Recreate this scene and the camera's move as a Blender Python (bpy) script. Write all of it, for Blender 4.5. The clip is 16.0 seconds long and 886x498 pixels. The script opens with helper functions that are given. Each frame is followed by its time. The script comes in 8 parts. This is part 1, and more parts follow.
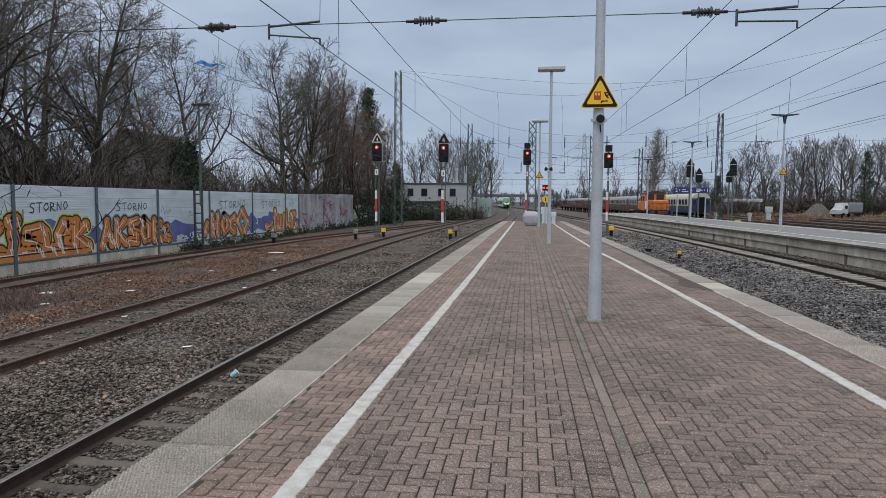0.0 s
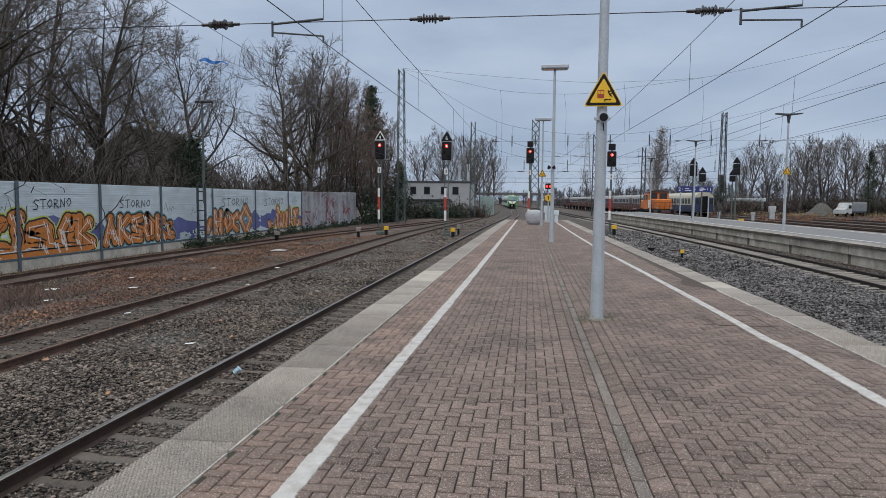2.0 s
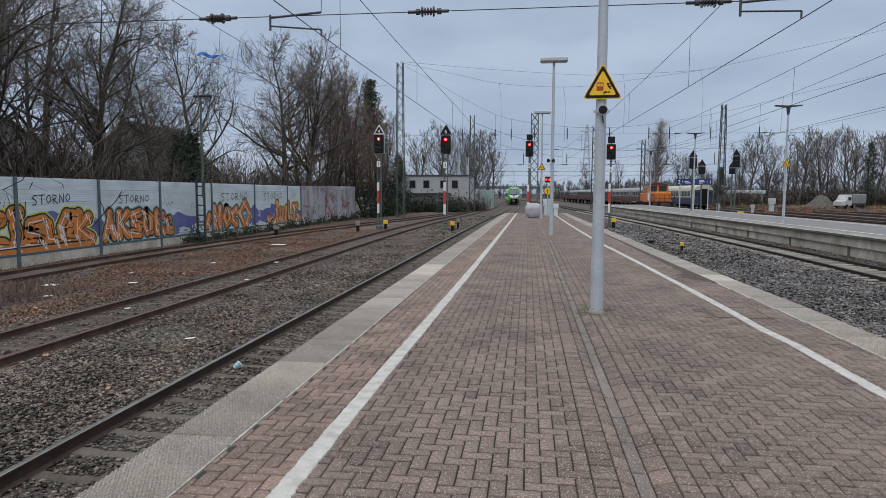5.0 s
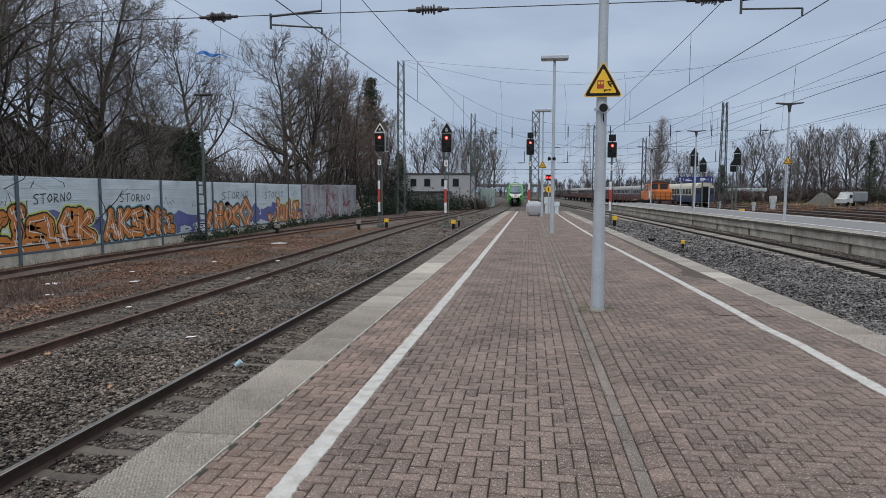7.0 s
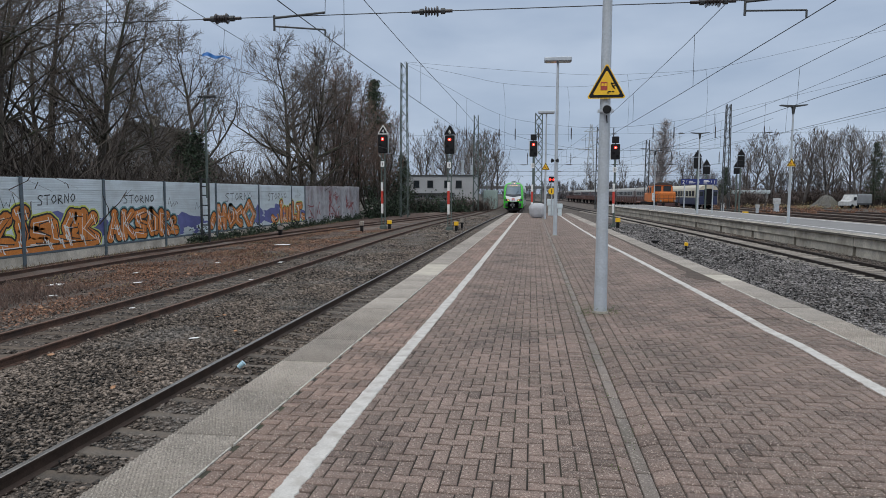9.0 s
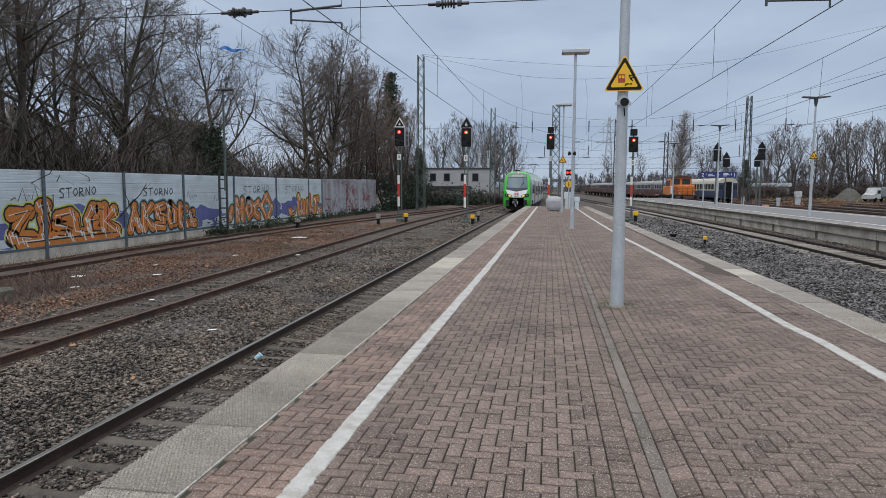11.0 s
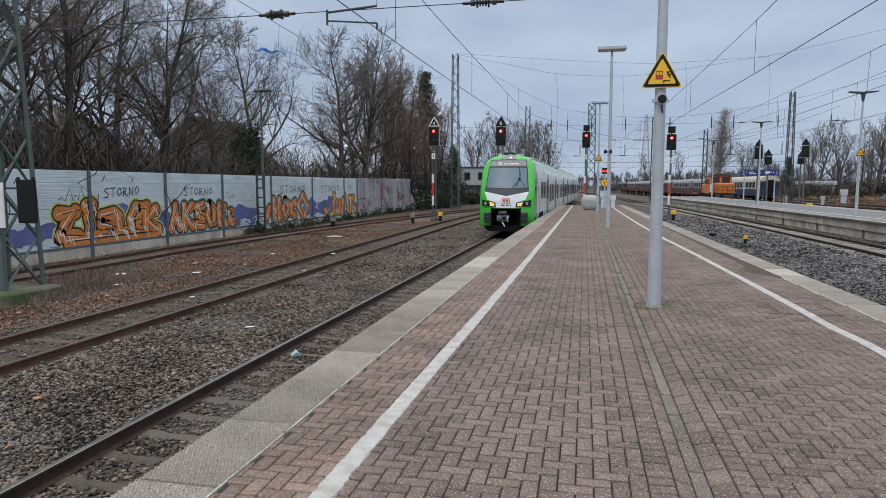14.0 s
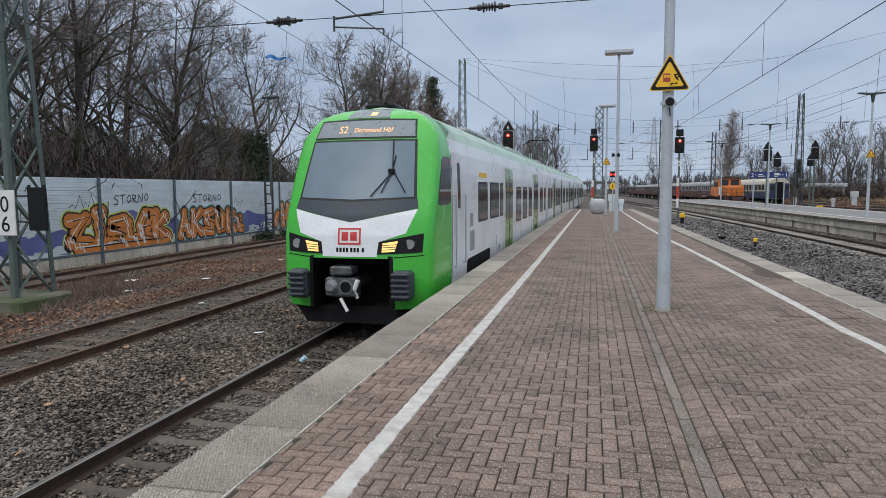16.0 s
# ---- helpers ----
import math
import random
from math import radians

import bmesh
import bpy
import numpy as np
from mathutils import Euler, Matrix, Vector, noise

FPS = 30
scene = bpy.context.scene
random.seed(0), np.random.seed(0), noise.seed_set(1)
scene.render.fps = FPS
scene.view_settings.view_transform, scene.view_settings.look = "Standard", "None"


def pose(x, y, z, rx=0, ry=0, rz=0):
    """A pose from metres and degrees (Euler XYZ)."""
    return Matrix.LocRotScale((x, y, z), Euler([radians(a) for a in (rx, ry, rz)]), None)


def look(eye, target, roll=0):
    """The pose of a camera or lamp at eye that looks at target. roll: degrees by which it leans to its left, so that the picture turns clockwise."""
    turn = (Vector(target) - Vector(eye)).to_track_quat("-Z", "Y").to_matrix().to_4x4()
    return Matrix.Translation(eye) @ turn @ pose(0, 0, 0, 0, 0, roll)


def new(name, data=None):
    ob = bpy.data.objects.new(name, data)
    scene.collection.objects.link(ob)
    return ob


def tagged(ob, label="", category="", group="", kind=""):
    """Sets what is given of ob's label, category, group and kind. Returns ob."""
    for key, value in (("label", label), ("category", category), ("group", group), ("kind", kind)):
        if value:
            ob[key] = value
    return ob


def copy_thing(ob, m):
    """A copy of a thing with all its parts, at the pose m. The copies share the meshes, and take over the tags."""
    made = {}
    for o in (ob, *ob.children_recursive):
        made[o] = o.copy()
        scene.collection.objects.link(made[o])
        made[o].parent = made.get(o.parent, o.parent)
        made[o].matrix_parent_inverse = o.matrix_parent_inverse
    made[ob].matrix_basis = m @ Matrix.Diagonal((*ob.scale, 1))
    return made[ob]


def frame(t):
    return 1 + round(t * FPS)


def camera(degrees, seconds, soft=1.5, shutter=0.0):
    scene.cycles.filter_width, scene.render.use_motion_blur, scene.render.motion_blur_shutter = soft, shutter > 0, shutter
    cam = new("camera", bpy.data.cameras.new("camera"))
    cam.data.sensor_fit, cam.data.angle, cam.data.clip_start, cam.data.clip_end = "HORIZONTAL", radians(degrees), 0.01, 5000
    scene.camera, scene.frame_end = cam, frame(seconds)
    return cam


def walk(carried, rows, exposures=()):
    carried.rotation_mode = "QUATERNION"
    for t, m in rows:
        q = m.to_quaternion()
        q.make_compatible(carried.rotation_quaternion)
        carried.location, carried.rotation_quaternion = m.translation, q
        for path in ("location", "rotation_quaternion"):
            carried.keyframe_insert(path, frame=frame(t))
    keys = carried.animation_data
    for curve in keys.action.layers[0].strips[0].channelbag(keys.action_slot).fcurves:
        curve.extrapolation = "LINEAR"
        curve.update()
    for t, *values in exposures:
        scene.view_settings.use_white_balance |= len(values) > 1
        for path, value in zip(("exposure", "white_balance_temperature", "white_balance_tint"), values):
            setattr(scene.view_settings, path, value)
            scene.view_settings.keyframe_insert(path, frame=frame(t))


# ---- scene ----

# the camera: held by hand on the platform, panning slowly after the train
PATH = [  # seconds, place, tilt, turn, lean
    (0, -0.000, -0.000, 1.680, -4.196, 7.235, 0.241),
    (0.5, -0.005, -0.004, 1.682, -4.202, 7.171, 0.349),
    (1, -0.003, -0.011, 1.683, -4.179, 7.203, 0.482),
    (1.5, 0.001, -0.010, 1.681, -4.156, 7.367, 0.567),
    (2, 0.000, -0.003, 1.678, -4.357, 7.460, 0.447),
    (2.5, 0.000, -0.006, 1.678, -4.605, 7.370, 0.082),
    (3, 0.003, -0.005, 1.680, -4.634, 7.486, -0.092),
    (3.5, 0.002, -0.004, 1.678, -4.685, 7.678, 0.006),
    (4, -0.001, 0.008, 1.678, -4.757, 7.641, 0.113),
    (6.5, 0.007, 0.001, 1.673, -5.048, 7.245, 0.116),
    (7, 0.007, 0.000, 1.676, -5.054, 7.516, 0.087),
    (7.5, 0.007, -0.003, 1.680, -5.011, 7.661, 0.043),
    (8, 0.006, 0.002, 1.676, -4.838, 7.538, 0.094),
    (8.5, 0.005, 0.004, 1.677, -4.805, 7.500, 0.188),
    (9, 0.005, 0.008, 1.674, -4.899, 7.772, 0.169),
    (11.5, 0.017, 0.014, 1.679, -5.661, 9.546, 0.208),
    (12, 0.016, 0.022, 1.678, -5.744, 9.867, 0.171),
    (12.5, 0.019, 0.021, 1.676, -5.648, 10.278, 0.012),
    (13, 0.017, 0.022, 1.679, -5.460, 10.690, -0.044),
    (13.5, 0.016, 0.012, 1.678, -5.543, 11.210, 0.002),
    (14, 0.017, 0.007, 1.678, -5.610, 12.243, 0.024),
    (14.5, 0.020, 0.015, 1.674, -5.611, 12.536, -0.007),
    (15, 0.019, 0.019, 1.677, -5.563, 12.728, -0.103),
    (15.5, 0.019, 0.013, 1.674, -5.339, 13.038, -0.289),
    (16, 0.017, 0.016, 1.676, -5.192, 12.947, -0.394),
]
cam = camera(68.47, 16.0, 0.5)
walk(cam, [(t, pose(x, y, z, 90 + tilt, 0, turn) @ pose(0, 0, 0, 0, 0, lean))
           for t, x, y, z, tilt, turn, lean in PATH],
     [(0, -0.03), (9, -0.02), (11.5, 0.04), (16, 0.08)])

# overcast winter daylight
world = bpy.data.worlds.new("overcast_sky")
scene.world = world
world.use_nodes = True
wn, wl = world.node_tree.nodes, world.node_tree.links
sky = wn.new("ShaderNodeTexSky")
sky.sky_type = 'NISHITA'
sky.sun_disc = False
sky.sun_elevation = radians(24)
sky.sun_rotation = radians(200)
w_co = wn.new("ShaderNodeTexCoord")
w_map = wn.new("ShaderNodeMapping")
w_map.inputs["Scale"].default_value = (1.0, 1.0, 3.2)
w_noise = wn.new("ShaderNodeTexNoise")
w_noise.inputs["Scale"].default_value = 2.6
w_noise.inputs["Detail"].default_value = 5
w_noise.inputs["Roughness"].default_value = 0.5
w_ramp = wn.new("ShaderNodeValToRGB")
w_ramp.color_ramp.elements[0].position, w_ramp.color_ramp.elements[0].color = 0.34, (4.5, 5.7, 7.7, 1)
w_ramp.color_ramp.elements[1].position, w_ramp.color_ramp.elements[1].color = 0.68, (6.8, 8.0, 9.9, 1)
w_mix = wn.new("ShaderNodeMix")
w_mix.data_type = 'RGBA'
w_mix.inputs[0].default_value = 0.93
bgn = wn["Background"]
bgn.inputs["Strength"].default_value = 0.075
wl.new(w_co.outputs["Generated"], w_map.inputs["Vector"])
wl.new(w_map.outputs["Vector"], w_noise.inputs["Vector"])
wl.new(w_noise.outputs["Fac"], w_ramp.inputs["Fac"])
wl.new(sky.outputs["Color"], w_mix.inputs[6])
wl.new(w_ramp.outputs["Color"], w_mix.inputs[7])
# cloud cover is brighter and whiter towards the zenith
w_sep = wn.new("ShaderNodeSeparateXYZ")
wl.new(w_co.outputs["Generated"], w_sep.inputs[0])
w_up = wn.new("ShaderNodeMapRange")
w_up.inputs["From Min"].default_value, w_up.inputs["From Max"].default_value = 0.30, 1.0
wl.new(w_sep.outputs["Z"], w_up.inputs["Value"])
w_zen = wn.new("ShaderNodeMix")
w_zen.data_type = 'RGBA'
w_zen.inputs[7].default_value = (20.5, 21.0, 21.5, 1)
wl.new(w_up.outputs["Result"], w_zen.inputs[0])
wl.new(w_mix.outputs[2], w_zen.inputs[6])
wl.new(w_zen.outputs[2], bgn.inputs["Color"])
sun_data = bpy.data.lights.new("sun", 'SUN')
sun_data.energy, sun_data.angle, sun_data.color = 0.8, radians(25), (1.0, 0.96, 0.9)
sun = new("sun", sun_data)
sun.matrix_world = look((0, 0, 60), (20, 60, 0))

# ---------------------------------------------------------------- materials
def mat(name, color, rough=0.8, metal=0.0, var=0.25, scale=6.0, fine=60.0, bump=0.2, dirt=None, dirt_amt=0.5,
        dirt_scale=1.5, per_piece=0.0, island=0.0, stretch=None, dist=0.01, coat=0.0, spec=0.5):
    m = bpy.data.materials.new(name)
    m.use_nodes = True
    n, l = m.node_tree.nodes, m.node_tree.links
    b = n["Principled BSDF"]
    b.inputs["Metallic"].default_value = metal
    b.inputs["Coat Weight"].default_value = coat
    b.inputs["Specular IOR Level"].default_value = spec
    co = n.new("ShaderNodeTexCoord")
    vec = co.outputs["Object"]
    if stretch:
        mp = n.new("ShaderNodeMapping")
        mp.inputs["Scale"].default_value = stretch
        l.new(vec, mp.inputs["Vector"])
        vec = mp.outputs["Vector"]
    n1 = n.new("ShaderNodeTexNoise")
    n1.inputs["Scale"].default_value, n1.inputs["Detail"].default_value = scale, 4
    n2 = n.new("ShaderNodeTexNoise")
    n2.inputs["Scale"].default_value, n2.inputs["Detail"].default_value = fine, 3
    for k in (n1, n2):
        l.new(vec, k.inputs["Vector"])
    add = n.new("ShaderNodeMath")
    add.operation = 'ADD'
    l.new(n1.outputs["Fac"], add.inputs[0])
    l.new(n2.outputs["Fac"], add.inputs[1])
    last = add.outputs[0]
    for amount, source in ((per_piece, "ob"), (island, "geo")):
        if amount:
            src = n.new("ShaderNodeObjectInfo" if source == "ob" else "ShaderNodeNewGeometry")
            ma = n.new("ShaderNodeMath")
            ma.operation = 'MULTIPLY_ADD'
            ma.inputs[1].default_value = amount
            l.new(src.outputs["Random" if source == "ob" else "Random Per Island"], ma.inputs[0])
            l.new(last, ma.inputs[2])
            sb = n.new("ShaderNodeMath")
            sb.operation = 'SUBTRACT'
            sb.inputs[1].default_value = amount / 2
            l.new(ma.outputs[0], sb.inputs[0])
            last = sb.outputs[0]
    rp = n.new("ShaderNodeMapRange")
    rp.inputs["From Min"].default_value, rp.inputs["From Max"].default_value = 0.74, 1.26
    rp.inputs["To Min"].default_value, rp.inputs["To Max"].default_value = 1 - var, 1 + var
    rp.clamp = False
    l.new(last, rp.inputs["Value"])
    mul = n.new("ShaderNodeMix")
    mul.data_type, mul.blend_type = 'RGBA', 'MULTIPLY'
    mul.inputs[0].default_value = 1
    mul.inputs[6].default_value = (*color, 1)
    l.new(rp.outputs["Result"], mul.inputs[7])
    out = mul.outputs[2]
    if dirt:
        n3 = n.new("ShaderNodeTexNoise")
        n3.inputs["Scale"].default_value, n3.inputs["Detail"].default_value = dirt_scale, 6
        l.new(co.outputs["Object"], n3.inputs["Vector"])
        cr = n.new("ShaderNodeMapRange")
        cr.inputs["From Min"].default_value, cr.inputs["From Max"].default_value = 0.48, 0.66
        cr.inputs["To Max"].default_value = dirt_amt
        l.new(n3.outputs["Fac"], cr.inputs["Value"])
        mx = n.new("ShaderNodeMix")
        mx.data_type = 'RGBA'
        l.new(cr.outputs["Result"], mx.inputs[0])
        l.new(out, mx.inputs[6])
        mx.inputs[7].default_value = (*dirt, 1)
        out = mx.outputs[2]
    l.new(out, b.inputs["Base Color"])
    rr = n.new("ShaderNodeMapRange")
    rr.inputs["To Min"].default_value, rr.inputs["To Max"].default_value = max(0.02, rough - 0.12), min(1, rough + 0.12)
    l.new(n1.outputs["Fac"], rr.inputs["Value"])
    l.new(rr.outputs["Result"], b.inputs["Roughness"])
    if bump:
        bp = n.new("ShaderNodeBump")
        bp.inputs["Strength"].default_value, bp.inputs["Distance"].default_value = bump, dist
        l.new(add.outputs[0], bp.inputs["Height"])
        l.new(bp.outputs["Normal"], b.inputs["Normal"])
    return m


def glow(name, color, strength):
    m = bpy.data.materials.new(name)
    m.use_nodes = True
    b = m.node_tree.nodes["Principled BSDF"]
    b.inputs["Base Color"].default_value = (*color, 1)
    b.inputs["Emission Color"].default_value = (*color, 1)
    b.inputs["Emission Strength"].default_value = strength
    b.inputs["Roughness"].default_value = 0.3
    return m


# ---------------------------------------------------------------- mesh helpers
def part(name, bm, material, parent=None, label="", smooth=False):
    me = bpy.data.meshes.new(name)
    bm.to_mesh(me)
    bm.free()
    for k in (material if isinstance(material, (list, tuple)) else [material]):
        me.materials.append(k)
    if smooth:
        me.shade_smooth()
    ob = new(name, me)
    ob.parent = parent
    if label:
        tagged(ob, label)
    return ob


def thing(name, at, label, category, group="", kind="", rz=0.0):
    ob = new(name)
    ob.matrix_basis = pose(*at, 0, 0, rz)
    return tagged(ob, label, category, group, kind)


def box(bm, x0, x1, y0, y1, z0, z1, bevel=0.0, m=None, mi=0):
    geo = bmesh.ops.create_cube(bm, size=1.0, matrix=Matrix.Translation(((x0 + x1) / 2, (y0 + y1) / 2, (z0 + z1) / 2))
                                @ Matrix.Diagonal((x1 - x0, y1 - y0, z1 - z0, 1)))
    vs = geo["verts"]
    fs = {f for v in vs for f in v.link_faces}
    for f in fs:
        f.material_index = mi
    if bevel:
        es = {e for v in vs for e in v.link_edges}
        r = bmesh.ops.bevel(bm, geom=list(es), offset=bevel, segments=1, affect='EDGES', clamp_overlap=True)
        vs = list({v for f in r["faces"] for v in f.verts} | {v for v in vs if v.is_valid})
        for f in {f for v in vs for f in v.link_faces}:
            f.material_index = mi
    if m:
        bmesh.ops.transform(bm, matrix=m, verts=vs)
    return vs


def tube(bm, a, b, r0, r1=None, seg=8, caps=True, mi=0):
    a, b = Vector(a), Vector(b)
    d = b - a
    if d.length < 1e-6:
        return
    geo = bmesh.ops.create_cone(bm, cap_ends=caps, segments=seg, radius1=r0, radius2=r0 if r1 is None else r1, depth=d.length,
                                matrix=Matrix.Translation((a + b) / 2) @ d.to_track_quat("Z", "Y").to_matrix().to_4x4())
    for f in {f for v in geo["verts"] for f in v.link_faces}:
        f.material_index = mi


def loft(bm, rings, closed=True, caps=True, mi=0):
    """Joins rings of equally many points into a skin."""
    vv = [[bm.verts.new(p) for p in r] for r in rings]
    n = len(vv[0])
    for a, b in zip(vv, vv[1:]):
        for i in range(n if closed else n - 1):
            f = bm.faces.new((a[i], a[(i + 1) % n], b[(i + 1) % n], b[i]))
            f.material_index = mi
    if caps and closed:
        for r, rev in ((vv[0], True), (vv[-1], False)):
            f = bm.faces.new(r[::-1] if rev else r)
            f.material_index = mi
    return vv


def flat(bm, pts, mi=0, thick=0.0, axis=(0, 0, 1)):
    """A plate from its outline."""
    vs = [bm.verts.new(p) for p in pts]
    f = bm.faces.new(vs)
    f.material_index = mi
    if thick:
        r = bmesh.ops.extrude_face_region(bm, geom=[f])
        ev = [g for g in r["geom"] if isinstance(g, bmesh.types.BMVert)]
        bmesh.ops.translate(bm, verts=ev, vec=Vector(axis) * thick)
    return vs


def fixn(bm):
    bmesh.ops.recalc_face_normals(bm, faces=bm.faces)
    return bm


def raw(name, verts, faces, material, parent=None, label="", smooth=False):
    """A mesh from arrays of equal polygons."""
    me = bpy.data.meshes.new(name)
    verts, faces = np.asarray(verts, dtype=np.float32), np.asarray(faces, dtype=np.int32)
    k = faces.shape[1]
    me.vertices.add(len(verts))
    me.vertices.foreach_set("co", verts.ravel())
    me.loops.add(faces.size)
    me.loops.foreach_set("vertex_index", faces.ravel())
    me.polygons.add(len(faces))
    me.polygons.foreach_set("loop_start", np.arange(0, faces.size, k, dtype=np.int32))
    me.polygons.foreach_set("loop_total", np.full(len(faces), k, dtype=np.int32))
    me.update(calc_edges=True)
    me.validate()
    me.materials.append(material)
    if smooth:
        me.shade_smooth()
    ob = new(name, me)
    ob.parent = parent
    if label:
        tagged(ob, label)
    return ob


def curve(table):
    """A smooth function through (y, value) pairs."""
    ys, vs = zip(*table)
    g = [(vs[min(i + 1, len(vs) - 1)] - vs[max(i - 1, 0)]) / (ys[min(i + 1, len(ys) - 1)] - ys[max(i - 1, 0)]) for i in range(len(ys))]

    def f(y):
        if y <= ys[0]:
            return vs[0]
        if y >= ys[-1]:
            return vs[-1] + g[-1] * (y - ys[-1])
        i = max(k for k in range(len(ys) - 1) if ys[k] <= y)
        h = ys[i + 1] - ys[i]
        u = (y - ys[i]) / h
        return ((2 * u**3 - 3 * u**2 + 1) * vs[i] + (u**3 - 2 * u**2 + u) * h * g[i]
                + (3 * u**2 - 2 * u**3) * vs[i + 1] + (u**3 - u**2) * h * g[i + 1])
    return f


# ---------------------------------------------------------------- plan
RAIL = -0.95          # top of rail; the platform lies at 0
GROUND = -1.13
track_one = curve([(-60, -4.1), (4, -4.1), (15, -4.06), (25, -3.98), (35, -3.88), (50, -3.7), (62, -3.5), (75, -3.2), (100, -2.6),
                   (125, -2.6), (160, -3.5), (200, -4.9), (250, -7.6), (330, -13.5), (420, -22)])
track_two = curve([(-60, -9.1), (5, -9.1), (15, -9.1), (25, -9.2), (40, -9.4), (50, -9.35), (65, -8.9), (90, -7.6), (130, -7.0), (190, -9), (250, -12)])
track_three = curve([(-60, -16.9), (5, -16.9), (18, -16.7), (25, -16.9), (33, -16.6), (45, -15.7), (61, -13.6), (80, -11), (100, -8.8), (115, -7.6)])
track_right = curve([(-60, 12.1), (10, 12.1), (25, 12.0), (33, 11.9), (53, 11.2), (80, 9.9), (110, 8.2), (150, 6.2), (200, 3), (300, -6)])
track_loco = curve([(-60, 23.2), (40, 21.5), (100, 19.6), (150, 17.7), (220, 13.7), (330, 4.7)])
track_cars = curve([(-60, 31), (60, 29.0), (108, 27), (180, 24.5), (280, 20), (460, 9.5)])
track_far_right = curve([(-60, 40), (60, 38), (150, 36), (300, 30)])
edge_left = lambda y: track_one(y) + 1.63
edge_right = curve([(-60, 4.25), (4, 4.22), (8, 4.17), (11, 4.12), (19, 3.92), (30, 3.71), (50, 3.4), (60, 3.3)])
line_left = curve([(-60, -1.36), (3, -1.34), (9, -1.27), (15, -1.21), (30, -1.1), (54, -0.95)])
line_right = curve([(-60, 3.1), (3, 3.06), (6, 2.99), (7.6, 2.975), (8.4, 2.915), (9.2, 2.905), (12.4, 2.82), (18.9, 2.6), (22, 2.47), (35, 2.25), (55, 2.08)])
P_START, P_END = -22.0, 56.0
P2_TOP = -0.02
p2_left = lambda y: track_right(y) + 1.6
p2_right = lambda y: track_loco(y) - 1.75

M_brick = mat("red_brown_paver", (0.190, 0.138, 0.116), 0.85, var=0.42, scale=1.1, fine=120, bump=0.8, dirt=(0.128, 0.098, 0.080), dirt_amt=0.4, dirt_scale=0.8, island=0.26, per_piece=0.26, dist=0.006)
M_brick_red = mat("warm_red_paver", (0.208, 0.143, 0.116), 0.85, var=0.45, scale=1.1, fine=120, bump=0.8, dirt=(0.135, 0.098, 0.078), dirt_amt=0.6, dirt_scale=0.6, island=0.3, dist=0.006)
M_gutter = mat("grey_brown_drain_stone", (0.185, 0.155, 0.135), 0.85, var=0.3, scale=2, fine=90, bump=0.4, dirt=(0.10, 0.092, 0.075), dirt_amt=0.6, dirt_scale=1.2, island=0.2, dist=0.005)
M_dirt = mat("damp_brown_dirt", (0.075, 0.055, 0.042), 0.95, var=0.5, scale=4, fine=50, bump=0.8, dirt=(0.045, 0.034, 0.027), dirt_amt=0.6, dirt_scale=3, dist=0.01)
M_joint = mat("dark_joint_sand", (0.034, 0.029, 0.024), 0.95, var=0.4, scale=8, fine=150, bump=0.3, dirt=(0.06, 0.075, 0.03), dirt_amt=0.5, dirt_scale=0.8)
M_slab = mat("concrete_edge_slab", (0.305, 0.272, 0.236), 0.85, var=0.36, scale=1.6, fine=70, bump=0.5, dirt=(0.17, 0.150, 0.128), dirt_amt=0.65, dirt_scale=0.9, per_piece=0.3)
M_concrete = mat("weathered_concrete", (0.36, 0.34, 0.30), 0.88, var=0.3, scale=2.0, fine=50, bump=0.3, dirt=(0.13, 0.12, 0.08), dirt_amt=0.7, dirt_scale=0.8)
M_ballast = mat("ballast_ground", (0.082, 0.066, 0.055), 0.92, var=0.7, scale=7, fine=26, bump=1.0, dirt=(0.055, 0.042, 0.032), dirt_amt=0.6, dirt_scale=0.25, dist=0.05)
M_stone_brown = mat("brown_grey_ballast_stone", (0.146, 0.119, 0.098), 0.9, var=0.62, scale=0.6, fine=40, bump=0.2, island=0.85, dirt=(0.205, 0.192, 0.178), dirt_amt=0.7, dirt_scale=0.45)
M_stone_grey = mat("grey_ballast_stone", (0.132, 0.124, 0.121), 0.8, var=0.75, scale=0.6, fine=40, bump=0.2, island=1.0)
M_rail_rust = mat("rusty_rail_steel", (0.050, 0.033, 0.026), 0.75, metal=0.2, var=0.4, scale=5, fine=60, bump=0.15)
# dark rails; the shade on their sides is included in the colour
M_rail_dark = mat("dark_rail_with_side_shade", (0.034, 0.026, 0.022), 0.7, metal=0.2, var=0.35, scale=4, fine=50, bump=0.15)
M_rail_flake = mat("flaking_rust_rail", (0.085, 0.048, 0.034), 0.85, metal=0.1, var=0.5, scale=3, fine=40, bump=0.3, dirt=(0.045, 0.033, 0.028), dirt_amt=0.7, dirt_scale=2)
M_rail_top = mat("worn_rail_head", (0.24, 0.225, 0.21), 0.38, metal=0.8, var=0.2, scale=3, fine=40, bump=0.05)
M_rail_top_rust = mat("rusty_rail_head", (0.135, 0.080, 0.058), 0.65, metal=0.3, var=0.3, scale=3, fine=40, bump=0.1)
M_sleeper = mat("concrete_sleeper", (0.104, 0.090, 0.077), 0.9, var=0.35, scale=4, fine=60, bump=0.4, per_piece=0.5, dirt=(0.1, 0.075, 0.055), dirt_amt=0.7, dirt_scale=2)
M_sleeper_pale = mat("pale_concrete_sleeper", (0.235, 0.215, 0.19), 0.9, var=0.35, scale=3, fine=60, bump=0.3, per_piece=0.5, dirt=(0.13, 0.105, 0.085), dirt_amt=0.6, dirt_scale=1.5)
